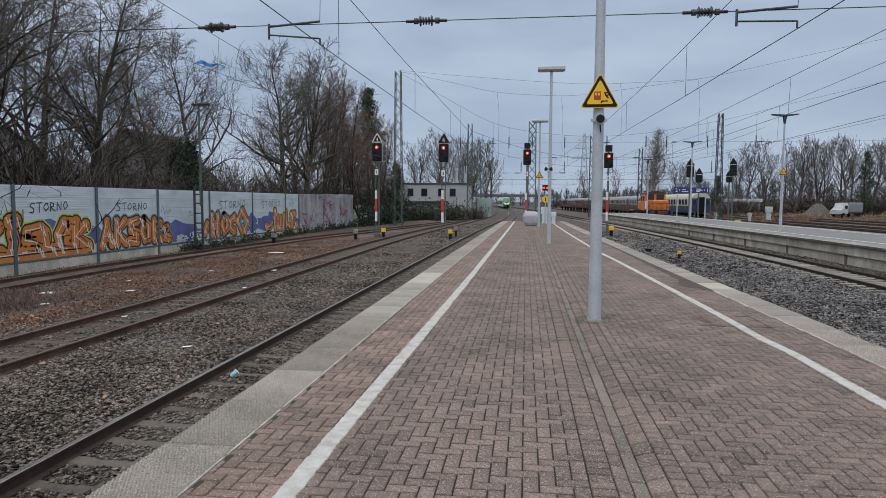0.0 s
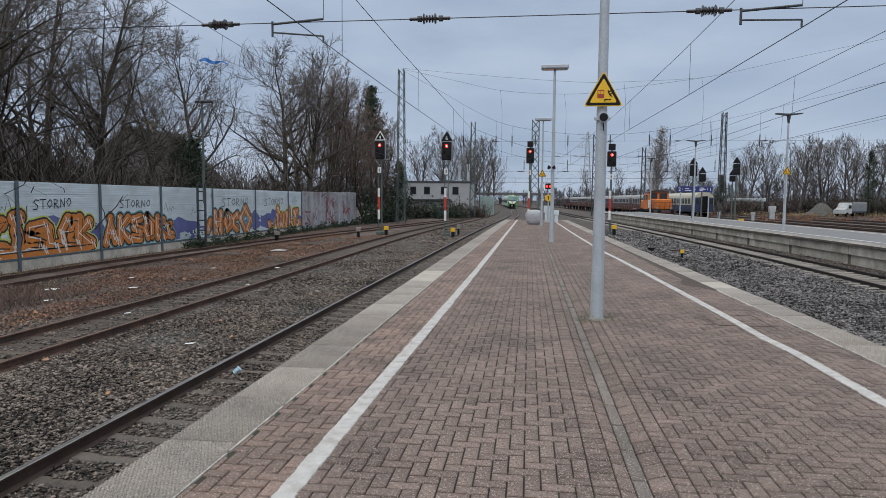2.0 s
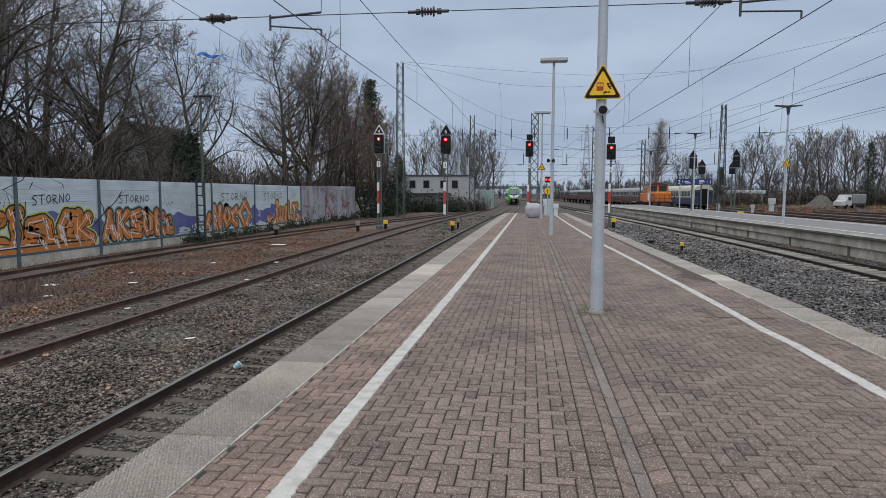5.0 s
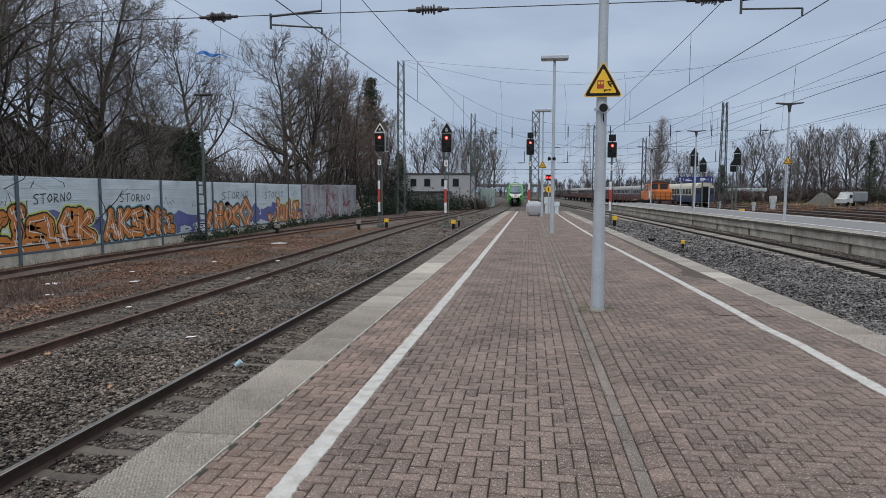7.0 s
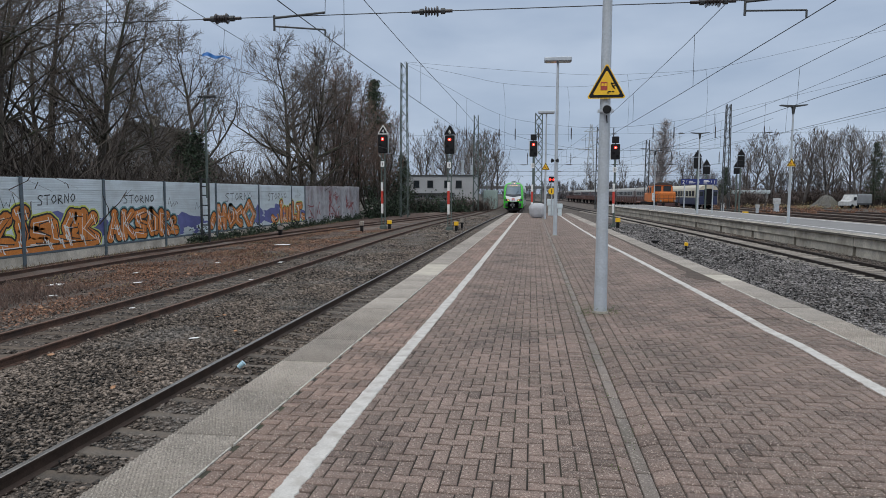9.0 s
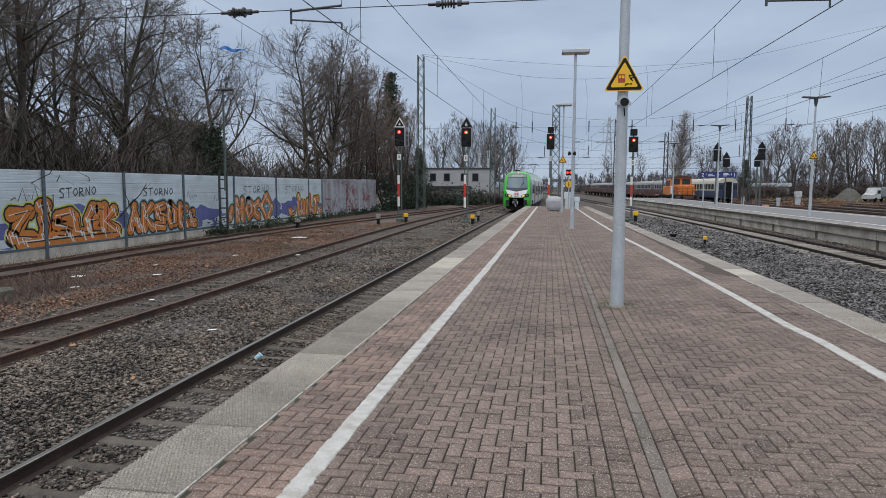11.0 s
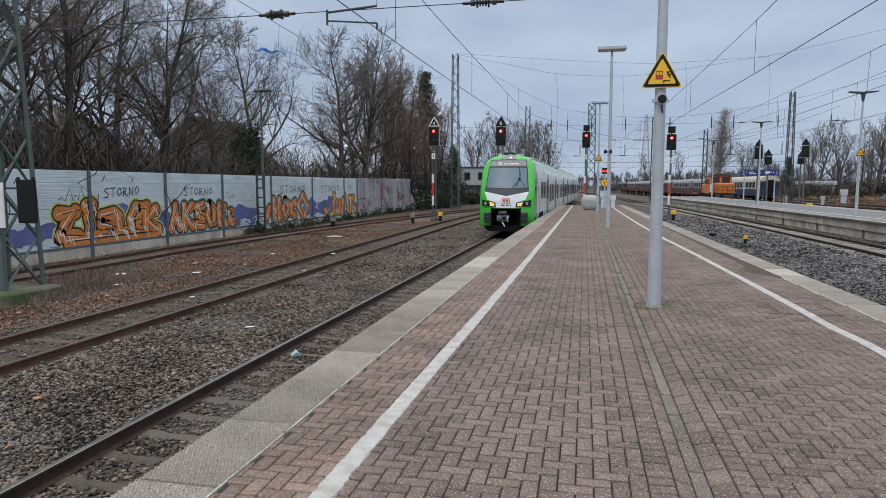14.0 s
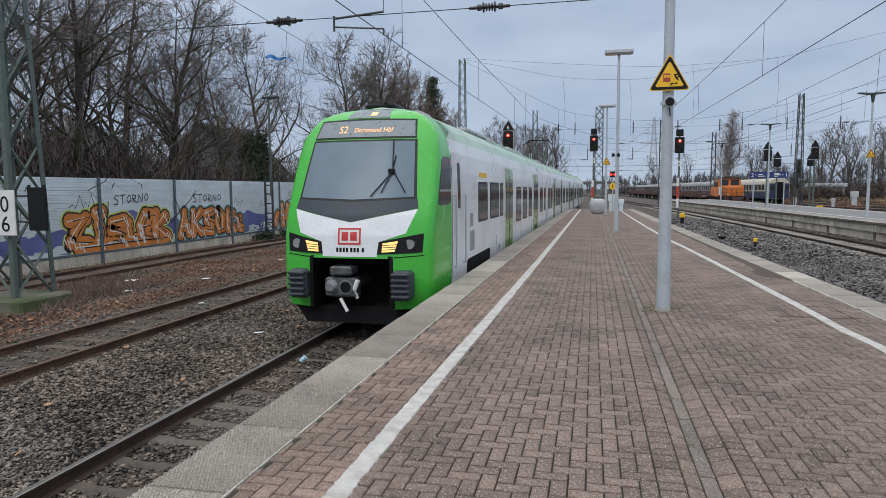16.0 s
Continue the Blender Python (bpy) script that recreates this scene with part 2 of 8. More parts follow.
M_sleeper_wood = mat("old_wooden_sleeper", (0.085, 0.065, 0.05), 0.92, var=0.4, scale=3, fine=40, bump=0.6, per_piece=0.6, stretch=(1, 6, 6), dirt=(0.15, 0.13, 0.1), dirt_amt=0.5)
M_steel_light = mat("galvanised_grey_steel", (0.44, 0.48, 0.52), 0.5, metal=0.12, var=0.12, scale=3, fine=40, bump=0.04, dirt=(0.3, 0.3, 0.29), dirt_amt=0.4, dirt_scale=2)
M_steel_dark = mat("dark_weathered_steel", (0.075, 0.08, 0.082), 0.6, metal=0.5, var=0.3, scale=4, fine=40, bump=0.1)
M_green_steel = mat("grey_green_painted_steel", (0.095, 0.125, 0.115), 0.65, var=0.3, scale=3, fine=40, bump=0.15, dirt=(0.06, 0.06, 0.05), dirt_amt=0.5, dirt_scale=3)
M_wire = mat("oxidised_copper_wire", (0.06, 0.065, 0.07), 0.6, metal=0.4, var=0.2, bump=0)
M_black = mat("matt_black_paint", (0.010, 0.010, 0.011), 0.6, var=0.2, bump=0.05, spec=0.25)
M_white = mat("white_paint", (0.75, 0.75, 0.74), 0.55, var=0.08, scale=2, bump=0.05, dirt=(0.5, 0.48, 0.44), dirt_amt=0.4)
M_red = mat("signal_red_paint", (0.5, 0.045, 0.03), 0.5, var=0.15, bump=0.05)
M_yellow = mat("warning_yellow_paint", (0.85, 0.50, 0.02), 0.45, var=0.1, bump=0.03)
M_red_glow = glow("red_signal_lamp", (1.0, 0.025, 0.015), 5)
M_amber_glow = glow("amber_display", (1.0, 0.52, 0.24), 0.6)
M_panel = mat("light_blue_grey_aluminium_panel", (0.64, 0.72, 0.75), 0.42, metal=0.25, var=0.12, scale=1.2, fine=30, bump=0.06, dirt=(0.48, 0.53, 0.54), dirt_amt=0.6, dirt_scale=0.8, stretch=(1, 0.4, 4))
M_post = mat("dark_blue_grey_post", (0.10, 0.13, 0.15), 0.55, metal=0.2, var=0.2, bump=0.05)
M_orange_paint = mat("orange_spray_paint", (0.56, 0.19, 0.035), 0.7, var=0.25, scale=1.5, fine=20, bump=0.0)
M_blue_paint = mat("blue_violet_spray_paint", (0.11, 0.12, 0.30), 0.7, var=0.3, scale=1.5, bump=0.0)
M_white_paint = mat("white_spray_paint", (0.70, 0.70, 0.66), 0.7, var=0.15, bump=0.0)
M_black_paint = mat("black_spray_paint", (0.018, 0.02, 0.022), 0.7, var=0.2, bump=0.0)
M_teal_paint = mat("teal_spray_paint", (0.14, 0.30, 0.31), 0.7, var=0.2, bump=0.0)
M_lime_paint = mat("lime_spray_paint", (0.55, 0.60, 0.12), 0.7, var=0.2, bump=0.0)
M_maroon_paint = mat("faded_maroon_spray_paint", (0.22, 0.06, 0.065), 0.75, var=0.4, scale=3, bump=0.0)
M_bark = mat("grey_brown_bark", (0.058, 0.049, 0.040), 0.9, var=0.4, scale=3, fine=30, bump=0.3, dirt=(0.075, 0.085, 0.045), dirt_amt=0.6, dirt_scale=0.6)
M_twig = mat("bare_brown_twigs", (0.122, 0.101, 0.085), 0.9, var=0.35, scale=0.5, fine=5, bump=0.0)
M_twig_red = mat("reddish_brown_brush_twigs", (0.18, 0.122, 0.098), 0.9, var=0.4, scale=0.4, fine=5, bump=0.0)
M_ivy = mat("dark_evergreen_leaves", (0.035, 0.055, 0.03), 0.6, var=0.5, scale=1.0, fine=10, bump=0.0, island=0.9)
M_dry = mat("dry_reddish_weeds", (0.21, 0.112, 0.070), 0.9, var=0.4, scale=0.5, fine=5, bump=0.0, island=0.8)
M_grass = mat("pale_dry_grass", (0.26, 0.21, 0.12), 0.9, var=0.4, scale=0.5, fine=5, bump=0.0, island=1.0)
M_soil = mat("brown_trackside_soil", (0.082, 0.049, 0.036), 0.95, var=0.5, scale=1.5, fine=22, bump=0.8, dirt=(0.16, 0.14, 0.122), dirt_amt=0.7, dirt_scale=0.5, dist=0.04)
M_field = mat("rough_ground", (0.060, 0.049, 0.040), 0.95, var=0.5, scale=0.4, fine=6, bump=0.6, dirt=(0.065, 0.062, 0.038), dirt_amt=0.6, dirt_scale=0.08, dist=0.05)
M_rust_pl = mat("grey_asphalt_platform", (0.175, 0.172, 0.170), 0.8, var=0.2, scale=0.8, fine=60, bump=0.15, dirt=(0.2, 0.2, 0.2), dirt_amt=0.5, dirt_scale=0.5)
M_line = mat("worn_white_line_paint", (0.49, 0.475, 0.45), 0.75, var=0.16, scale=9, fine=110, bump=0.5, dirt=(0.33, 0.30, 0.27), dirt_amt=0.75, dirt_scale=7, dist=0.004)
M_wall_pale = mat("stained_pale_concrete", (0.52, 0.48, 0.41), 0.88, var=0.3, scale=1.6, fine=40, bump=0.3, dirt=(0.22, 0.19, 0.145), dirt_amt=0.6, dirt_scale=0.9, stretch=(1, 1, 0.25))
M_edge_dark = mat("patchy_dark_concrete", (0.095, 0.088, 0.08), 0.9, var=0.5, scale=1.2, fine=30, bump=0.3, dirt=(0.2, 0.18, 0.15), dirt_amt=0.6, dirt_scale=1.1)
M_joint_dark = mat("dark_wall_seam", (0.17, 0.155, 0.13), 0.9, var=0.3, bump=0.1)


def speckle(m, color, scale, share):
    """Pale mineral grains scattered in a worn stone surface."""
    n, l = m.node_tree.nodes, m.node_tree.links
    b = n["Principled BSDF"]
    base = b.inputs["Base Color"].links[0].from_socket
    co = n.new("ShaderNodeTexCoord")
    v = n.new("ShaderNodeTexVoronoi")
    v.inputs["Scale"].default_value = scale
    l.new(co.outputs["Object"], v.inputs["Vector"])
    sep = n.new("ShaderNodeSeparateColor")
    l.new(v.outputs["Color"], sep.inputs[0])
    for k, (channel, lo, hi, col) in enumerate((("Red", 1 - share, 1.0, color), ("Green", 1 - share, 1.0, tuple(c * 0.12 for c in color)))):
        r = n.new("ShaderNodeMapRange")
        r.inputs["From Min"].default_value, r.inputs["From Max"].default_value = lo, hi
        r.inputs["To Max"].default_value = 0.75
        l.new(sep.outputs[channel], r.inputs["Value"])
        mx = n.new("ShaderNodeMix")
        mx.data_type = 'RGBA'
        l.new(r.outputs["Result"], mx.inputs[0])
        l.new(base, mx.inputs[6])
        mx.inputs[7].default_value = (*col, 1)
        base = mx.outputs[2]
    l.new(base, b.inputs["Base Color"])


speckle(M_brick, (0.50, 0.42, 0.36), 140, 0.22)
speckle(M_brick_red, (0.50, 0.42, 0.36), 140, 0.22)
speckle(M_gutter, (0.50, 0.45, 0.40), 140, 0.15)
speckle(M_slab, (0.52, 0.48, 0.42), 150, 0.2)

# ---------------------------------------------------------------- ground and track beds
def strip(name, xa, xb, ya, yb, step, z, material, label, category, fall=0.0, wobble=0.0):
    """A sheet between two lines along the tracks; fall: how far its rims lie lower."""
    ys = np.arange(ya, yb + 1e-6, step)
    vs, fs = [], []
    for y in ys:
        a, b = xa(y), xb(y)
        for k, (u, dz) in enumerate(((0, -fall), (0.12, 0), (0.35, 0), (0.65, 0), (0.88, 0), (1, -fall))):
            vs.append((a + (b - a) * u, y, z + dz + wobble * noise.noise(Vector((k * 3.1, y * 0.7, z * 9)))))
    for i in range(len(ys) - 1):
        for k in range(5):
            fs.append((i * 6 + k, i * 6 + k + 1, i * 6 + k + 7, i * 6 + k + 6))
    return tagged(raw(name, vs, fs, material), label, category, kind="structure")


bm = bmesh.new()
gx = [-900, -300, -120, -60, -35, -22, 0, 25, 60, 120, 300, 900]
gy = [-200, -60, -20, 0, 20, 50, 90, 150, 250, 400, 700, 1500, 3000]
grid = [[bm.verts.new((x, y, GROUND - 0.12)) for x in gx] for y in gy]
for j in range(len(gy) - 1):
    for i in range(len(gx) - 1):
        bm.faces.new((grid[j][i], grid[j][i + 1], grid[j + 1][i + 1], grid[j + 1][i]))
tagged(part("ground", bm, M_field), "rough brown winter ground with sparse grass reaching the horizon", "ground", kind="structure")

strip("ballast_bed_one", lambda y: track_one(y) - 2.7, lambda y: edge_left(y) + 0.3, -25, 330, 1.5, GROUND, M_ballast, "brown grey ballast bed beside the platform", "ballast")
strip("ballast_bed_two", lambda y: track_two(y) - 2.1, lambda y: track_one(y) - 2.6, -25, 300, 1.5, GROUND - 0.004, M_ballast, "brown ballast bed under the second track", "ballast")
strip("trackside_soil", lambda y: min(track_three(y) - 1.6, track_two(y) - 2.5), lambda y: track_two(y) - 2.0, -25, 112, 1.0, GROUND - 0.01, M_soil, "reddish brown trackside soil with weeds and leaves", "soil", wobble=0.05)
strip("wall_verge", lambda y: -19.4, lambda y: track_three(y) - 1.5, -25, 100, 1.0, GROUND + 0.02, M_soil, "leaf littered verge along the noise barrier", "soil", wobble=0.06)
strip("ballast_bed_right", lambda y: edge_right(y) - 0.3 if y < 57 else track_one(y) + 1.8, lambda y: p2_left(y) + 0.2, -25, 330, 1.5, GROUND + 0.01, M_ballast, "dark grey ballast between the platforms", "ballast")
strip("ballast_bed_yard", lambda y: p2_right(y) - 0.2 if y < 105 else track_right(y) + 1.8, lambda y: track_far_right(y) + 14, -25, 330, 2.0, GROUND, M_ballast, "dark brown ballast of the freight yard", "ballast")


strip("ballast_shoulder", lambda y: track_right(y) + 0.95, lambda y: p2_left(y) + 0.26, -20, 105, 1.0, GROUND + 0.14, M_ballast, "ballast heaped against the far platform's wall", "ballast", fall=0.06, wobble=0.03)


# ---------------------------------------------------------------- loose ballast
def stones(name, fx0, fx1, y0, y1, per_m2, size, z, material, label, seed, heap=0.0, skip=None, chips=False):
    rng = np.random.default_rng(seed)
    base = np.array([(1.2, 0, 0), (-1.2, 0, 0), (0, 1.2, 0), (0, -1.2, 0), (0, 0, 1.2), (0, 0, -1.2)], float)
    tris = np.array([(0, 2, 4), (2, 1, 4), (1, 3, 4), (3, 0, 4), (2, 0, 5), (1, 2, 5), (3, 1, 5), (0, 3, 5)])
    if chips:      # sharp four cornered chips
        base = np.array([(1.3, 0.2, -0.6), (-1.0, 1.1, -0.6), (-0.7, -1.2, -0.5), (0.1, 0.1, 1.3)], float)
        tris = np.array([(0, 1, 3), (1, 2, 3), (2, 0, 3), (1, 0, 2)])
    nv = len(base)
    w0 = abs(fx1((y0 + y1) / 2) - fx0((y0 + y1) / 2))
    n = int(w0 * (y1 - y0) * per_m2)
    y = rng.uniform(y0, y1, n)
    u = rng.uniform(0, 1, n)
    a = np.array([fx0(k) for k in np.linspace(y0, y1, 64)])
    b = np.array([fx1(k) for k in np.linspace(y0, y1, 64)])
    yy = np.linspace(y0, y1, 64)
    x = np.interp(y, yy, a) * (1 - u) + np.interp(y, yy, b) * u
    if skip is not None:
        ok = np.abs((y - skip + 0.3) % 0.6 - 0.3) > 0.085
        x, y, u = x[ok], y[ok], u[ok]
        n = len(x)
    s = size * rng.uniform(0.5, 1.25, (n, 1, 1)) * rng.uniform(0.55, 1.2, (n, 1, 3))
    v = (base[None] + 0.55 * rng.uniform(-1, 1, (n, nv, 3))) * (1 + rng.uniform(-0.35, 0.35, (n, nv, 3))) * s * 0.5
    q = rng.normal(size=(n, 4))
    q /= np.linalg.norm(q, axis=1, keepdims=True)
    w, i, j, k = q.T
    R = np.stack([np.stack([1 - 2 * (j * j + k * k), 2 * (i * j - k * w), 2 * (i * k + j * w)], -1),
                  np.stack([2 * (i * j + k * w), 1 - 2 * (i * i + k * k), 2 * (j * k - i * w)], -1),
                  np.stack([2 * (i * k - j * w), 2 * (j * k + i * w), 1 - 2 * (i * i + j * j)], -1)], 1)
    v = np.einsum('nab,nvb->nva', R, v) * np.array((1.12, 1.12, 0.60))
    pile = heap * np.clip(np.sin(np.pi * u), 0, 1) if heap else 0
    zz = z + pile + rng.uniform(-0.012, 0.022, n)
    v += np.stack([x, y, zz], -1)[:, None, :]
    f = (np.arange(n) * nv)[:, None, None] + tris[None]
    ob = raw(name, v.reshape(-1, 3), f.reshape(-1, 3), material)
    return tagged(ob, label, "ballast", kind="stuff")


BETWEEN = "loose brown grey ballast stones between two tracks"
INSIDE = "loose dark ballast stones between the rails beside the platform"
COARSE = "coarse grey ballast stones beside the platform edge"
gap_l, gap_r = lambda y: track_two(y) + 0.95, lambda y: track_one(y) - 0.85
stones("ballast_stones", gap_l, gap_r, 3.5, 10, 800, 0.050, GROUND + 0.02, M_stone_brown, BETWEEN, 1)
stones("ballast_stones", gap_l, gap_r, 10, 18, 560, 0.062, GROUND + 0.02, M_stone_brown, BETWEEN, 2, chips=True)
stones("ballast_stones", gap_l, gap_r, 18, 40, 170, 0.09, GROUND + 0.02, M_stone_brown, BETWEEN, 10, chips=True)
stones("ballast_stones", gap_l, gap_r, 40, 85, 40, 0.15, GROUND + 0.01, M_stone_brown, BETWEEN, 11, chips=True)
stones("ballast_stones", lambda y: track_one(y) - 0.72, lambda y: edge_left(y), 3.5, 14, 760, 0.046, GROUND + 0.002, M_stone_brown, INSIDE, 3, skip=2.05)
stones("ballast_stones", lambda y: track_one(y) - 0.72, lambda y: track_one(y) + 0.7, 14, 50, 110, 0.075, GROUND - 0.005, M_stone_brown, INSIDE, 4, skip=2.05, chips=True)
stones("ballast_stones", lambda y: edge_right(y) + 0.02, lambda y: track_right(y) - 0.9, 7, 16, 430, 0.058, GROUND + 0.02, M_stone_grey, COARSE, 5)
stones("ballast_stones", gap_l, gap_r, -4, 3.5, 200, 0.07, GROUND + 0.02, M_stone_brown, BETWEEN, 21, chips=True)
stones("ballast_stones", lambda y: track_one(y) - 0.72, lambda y: edge_left(y), -4, 3.5, 200, 0.07, GROUND + 0.004, M_stone_brown, INSIDE, 22, skip=2.05, chips=True)
stones("ballast_stones", lambda y: edge_right(y) + 0.02, lambda y: track_right(y) - 0.9, -4, 7, 130, 0.085, GROUND + 0.02, M_stone_grey, COARSE, 23, chips=True)
stones("ballast_stones", lambda y: edge_right(y) + 0.02, lambda y: track_right(y) - 0.9, 16, 28, 330, 0.075, GROUND + 0.02, M_stone_grey, COARSE, 12, chips=True)
stones("ballast_stones", lambda y: edge_right(y) + 0.02, lambda y: track_right(y) - 0.9, 28, 62, 90, 0.12, GROUND + 0.02, M_stone_grey, COARSE, 6, chips=True)
stones("ballast_stones", lambda y: track_right(y) + 0.95, lambda y: p2_left(y) + 0.2, 18, 60, 110, 0.08, GROUND + 0.145, M_stone_brown, "brown ballast stones heaped along a platform wall", 13, chips=True)
stones("ballast_stones", lambda y: track_two(y) - 2.0, lambda y: track_two(y) + 0.9, 8, 30, 150, 0.065, GROUND - 0.005, M_stone_brown, "sparse brown ballast stones in the rusty second track", 8, skip=6.2, chips=True)
stones("soil_stones", lambda y: track_three(y) + 1.0, lambda y: track_two(y) - 1.6, 9, 45, 70, 0.055, GROUND - 0.002, M_stone_brown, "small brown stones strewn over trackside soil", 9, chips=True)


# ---------------------------------------------------------------- tracks
RAIL_PROFILE = [(-0.07, -0.17), (0.07, -0.17), (0.07, -0.155), (0.012, -0.135), (0.010, -0.045), (0.036, -0.032), (0.036, -0.006), (0.026, 0.0),
                (-0.026, 0.0), (-0.036, -0.006), (-0.036, -0.032), (-0.010, -0.045), (-0.012, -0.135), (-0.07, -0.155)]


def sleeper_mesh(name, material, w, l, h, waist=0.0):
    """A tie; waist: how far its middle and ends lie below the rail seats."""
    bm = bmesh.new()
    xs = (-l / 2, -l / 2 + 0.05, -1.02, -0.88, -0.60, -0.42, 0.0, 0.42, 0.60, 0.88, 1.02, l / 2 - 0.05, l / 2)
    rings = []
    for x in xs:
        a = abs(x)
        top = -waist * (1.0 if a < 0.45 else (max(0.0, a - 0.85) / 0.4 if a > 0.85 else 0.0))
        k = w / 2 * (0.92 if a < 0.45 and waist else 1.0)
        top -= 0.03 if a == l / 2 else 0.0
        rings.append([(x, -k, -h), (x, -k, top - 0.035), (x, -k + 0.035, top), (x, k - 0.035, top), (x, k, top - 0.035), (x, k, -h)])
    loft(bm, rings)
    fixn(bm)
    me = bpy.data.meshes.new(name)
    bm.to_mesh(me)
    bm.free()
    me.materials.append(material)
    return me


SLEEPER = sleeper_mesh("sleeper", M_sleeper, 0.24, 2.6, 0.2, 0.022)
SLEEPER_W = sleeper_mesh("sleeper_wood", M_sleeper_wood, 0.25, 2.5, 0.18)
SLEEPER_P = sleeper_mesh("sleeper_pale", M_sleeper_pale, 0.25, 2.6, 0.2, 0.02)


def track(name, cx, y0, y1, label, head, sl_mesh, n_sleep, s0, zoff=0.0, step=1.5, sl_depth=0.155, side_mat=None):
    t = thing(name, (0, 0, 0), label, "railway track", "tracks of the station")
    ys = np.arange(y0, y1 + 0.01, step)
    for side in (-1, 1):
        bm = bmesh.new()
        rings = [[(cx(y) + side * 0.7535 + px, y, RAIL + zoff + pz) for px, pz in RAIL_PROFILE] for y in ys]
        loft(bm, rings)
        fixn(bm)
        bm.faces.ensure_lookup_table()
        for f in bm.faces:
            if f.normal.z > 0.7 and f.calc_center_median().z > RAIL + zoff - 0.004:
                f.material_index = 1
        part("rail", bm, [side_mat or M_rail_rust, head], t)
    rng = random.Random(len(name))
    for i in range(n_sleep):
        y = s0 + i * 0.6
        ob = new("sleeper", sl_mesh)
        ob.parent = t
        ob.matrix_basis = pose(cx(y) + rng.uniform(-0.02, 0.02), y, RAIL + zoff - sl_depth + rng.uniform(-0.008, 0.006), 0, 0,
                               -math.degrees(math.atan((cx(y + 1) - cx(y - 1)) / 2)) + rng.uniform(-0.6, 0.6))
    return t


track("platform_track", track_one, -24, 420, "railway track with concrete sleepers along the brick platform", M_rail_top, SLEEPER, 185, -6.95)
track("siding_track", track_two, -20, 250, "rusty siding track on worn sleepers between two ballast beds", M_rail_top_rust, SLEEPER_W, 130, 0.2, -0.02, side_mat=M_rail_flake)
track("barrier_track", track_three, -20, 115, "rusty overgrown track in front of the noise barrier", M_rail_top_rust, SLEEPER_W, 90, 12.2, -0.06, side_mat=M_rail_flake)
track("opposite_track", track_right, -20, 300, "railway track with pale concrete sleepers along the far platform", M_rail_dark, SLEEPER_P, 170, 2.2, sl_depth=0.115, side_mat=M_rail_dark)
track("yard_track", track_loco, -20, 330, "dark railway track behind the far platform under an orange locomotive", M_rail_top_rust, SLEEPER_W, 80, 60)
track("yard_track", track_cars, -20, 460, "dark railway track under a row of parked carriages", M_rail_top_rust, SLEEPER_W, 60, 62)
track("yard_track", lambda y: track_cars(y) + 4.6, -20, 300, "dark rusty yard track between the parked coaches and the brush", M_rail_top_rust, SLEEPER_W, 40, 55)
for dx in (6.0, 12.0):
    track("yard_track", lambda y: track_far_right(y) + dx, 20, 300, "outer rusty yard track on dark ballast", M_rail_top_rust, SLEEPER_W, 40, 70)
track("yard_track", track_far_right, -20, 300, "outer rusty yard track on dark ballast", M_rail_top_rust, SLEEPER_W, 60, 50)


# ---------------------------------------------------------------- the brick platform
body = thing("platform", (0, 0, 0), "long island platform of red brown brick pavers with pale concrete edge slabs", "platform", kind="structure")
ys = np.arange(P_START, P_END + 0.01, 2.0)
bm = bmesh.new()
rings = [[(edge_left(y) + 0.12, y, GROUND - 0.3), (edge_right(y) - 0.12, y, GROUND - 0.3), (edge_right(y) - 0.12, y, -0.16), (edge_right(y) - 0.53, y, -0.16),
          (edge_right(y) - 0.53, y, -0.012), (0.90, y, -0.012), (0.76, y, -0.054), (0.645, y, -0.054), (0.53, y, -0.012), (edge_left(y) + 0.53, y, -0.012), (edge_left(y) + 0.53, y, -0.16), (edge_left(y) + 0.12, y, -0.16)] for y in ys]
vv = loft(bm, rings)
fixn(bm)
for f in bm.faces:
    if f.normal.z > 0.8 and f.calc_center_median().z > -0.1:
        f.material_index = 1
part("platform_core", bm, [M_concrete, M_joint], body)
# sloping end
bm = bmesh.new()
ye = P_END
a, b = edge_left(ye) + 0.12, edge_right(ye) - 0.12
loft(bm, [[(a, ye, GROUND - 0.3), (b, ye, GROUND - 0.3), (b, ye, -0.02), (a, ye, -0.02)], [(a + 0.5, ye + 7, GROUND - 0.3), (b - 0.6, ye + 7, GROUND - 0.3), (b - 0.6, ye + 7, GROUND + 0.1), (a + 0.5, ye + 7, GROUND + 0.1)]])
part("end_ramp", fixn(bm), M_concrete, body, "grey concrete ramp at the platform's end")

# edge slabs, one metre each, with a ribbed top
def slab_mesh(name):
    bm = bmesh.new()
    box(bm, -0.26, 0.26, -0.495, 0.495, -0.15, 0, 0.012)
    me = bpy.data.meshes.new(name)
    bm.to_mesh(me)
    bm.free()
    me.materials.append(M_slab)
    return me


bm = bmesh.new()
box(bm, -0.26, 0.255, -0.493, 0.493, -0.15, -0.004, 0.012)
SLAB = bpy.data.meshes.new("edge_slab")
for i in range(21):          # small studs of the tread, in slanting rows
    for j in range(41):
        cx, cy = -0.242 + i * 0.0238 + (0.0119 if j % 2 else 0) - 0.004, -0.482 + j * 0.0241
        lo = [bm.verts.new((cx + dx * 0.009, cy + dy * 0.009, -0.004)) for dx, dy in ((-1, -1), (1, -1), (1, 1), (-1, 1))]
        hi = [bm.verts.new((cx + dx * 0.0045, cy + dy * 0.0045, 0.001)) for dx, dy in ((-1, -1), (1, -1), (1, 1), (-1, 1))]
        bm.faces.new(hi)
        for k in range(4):
            bm.faces.new((lo[k], lo[(k + 1) % 4], hi[(k + 1) % 4], hi[k]))
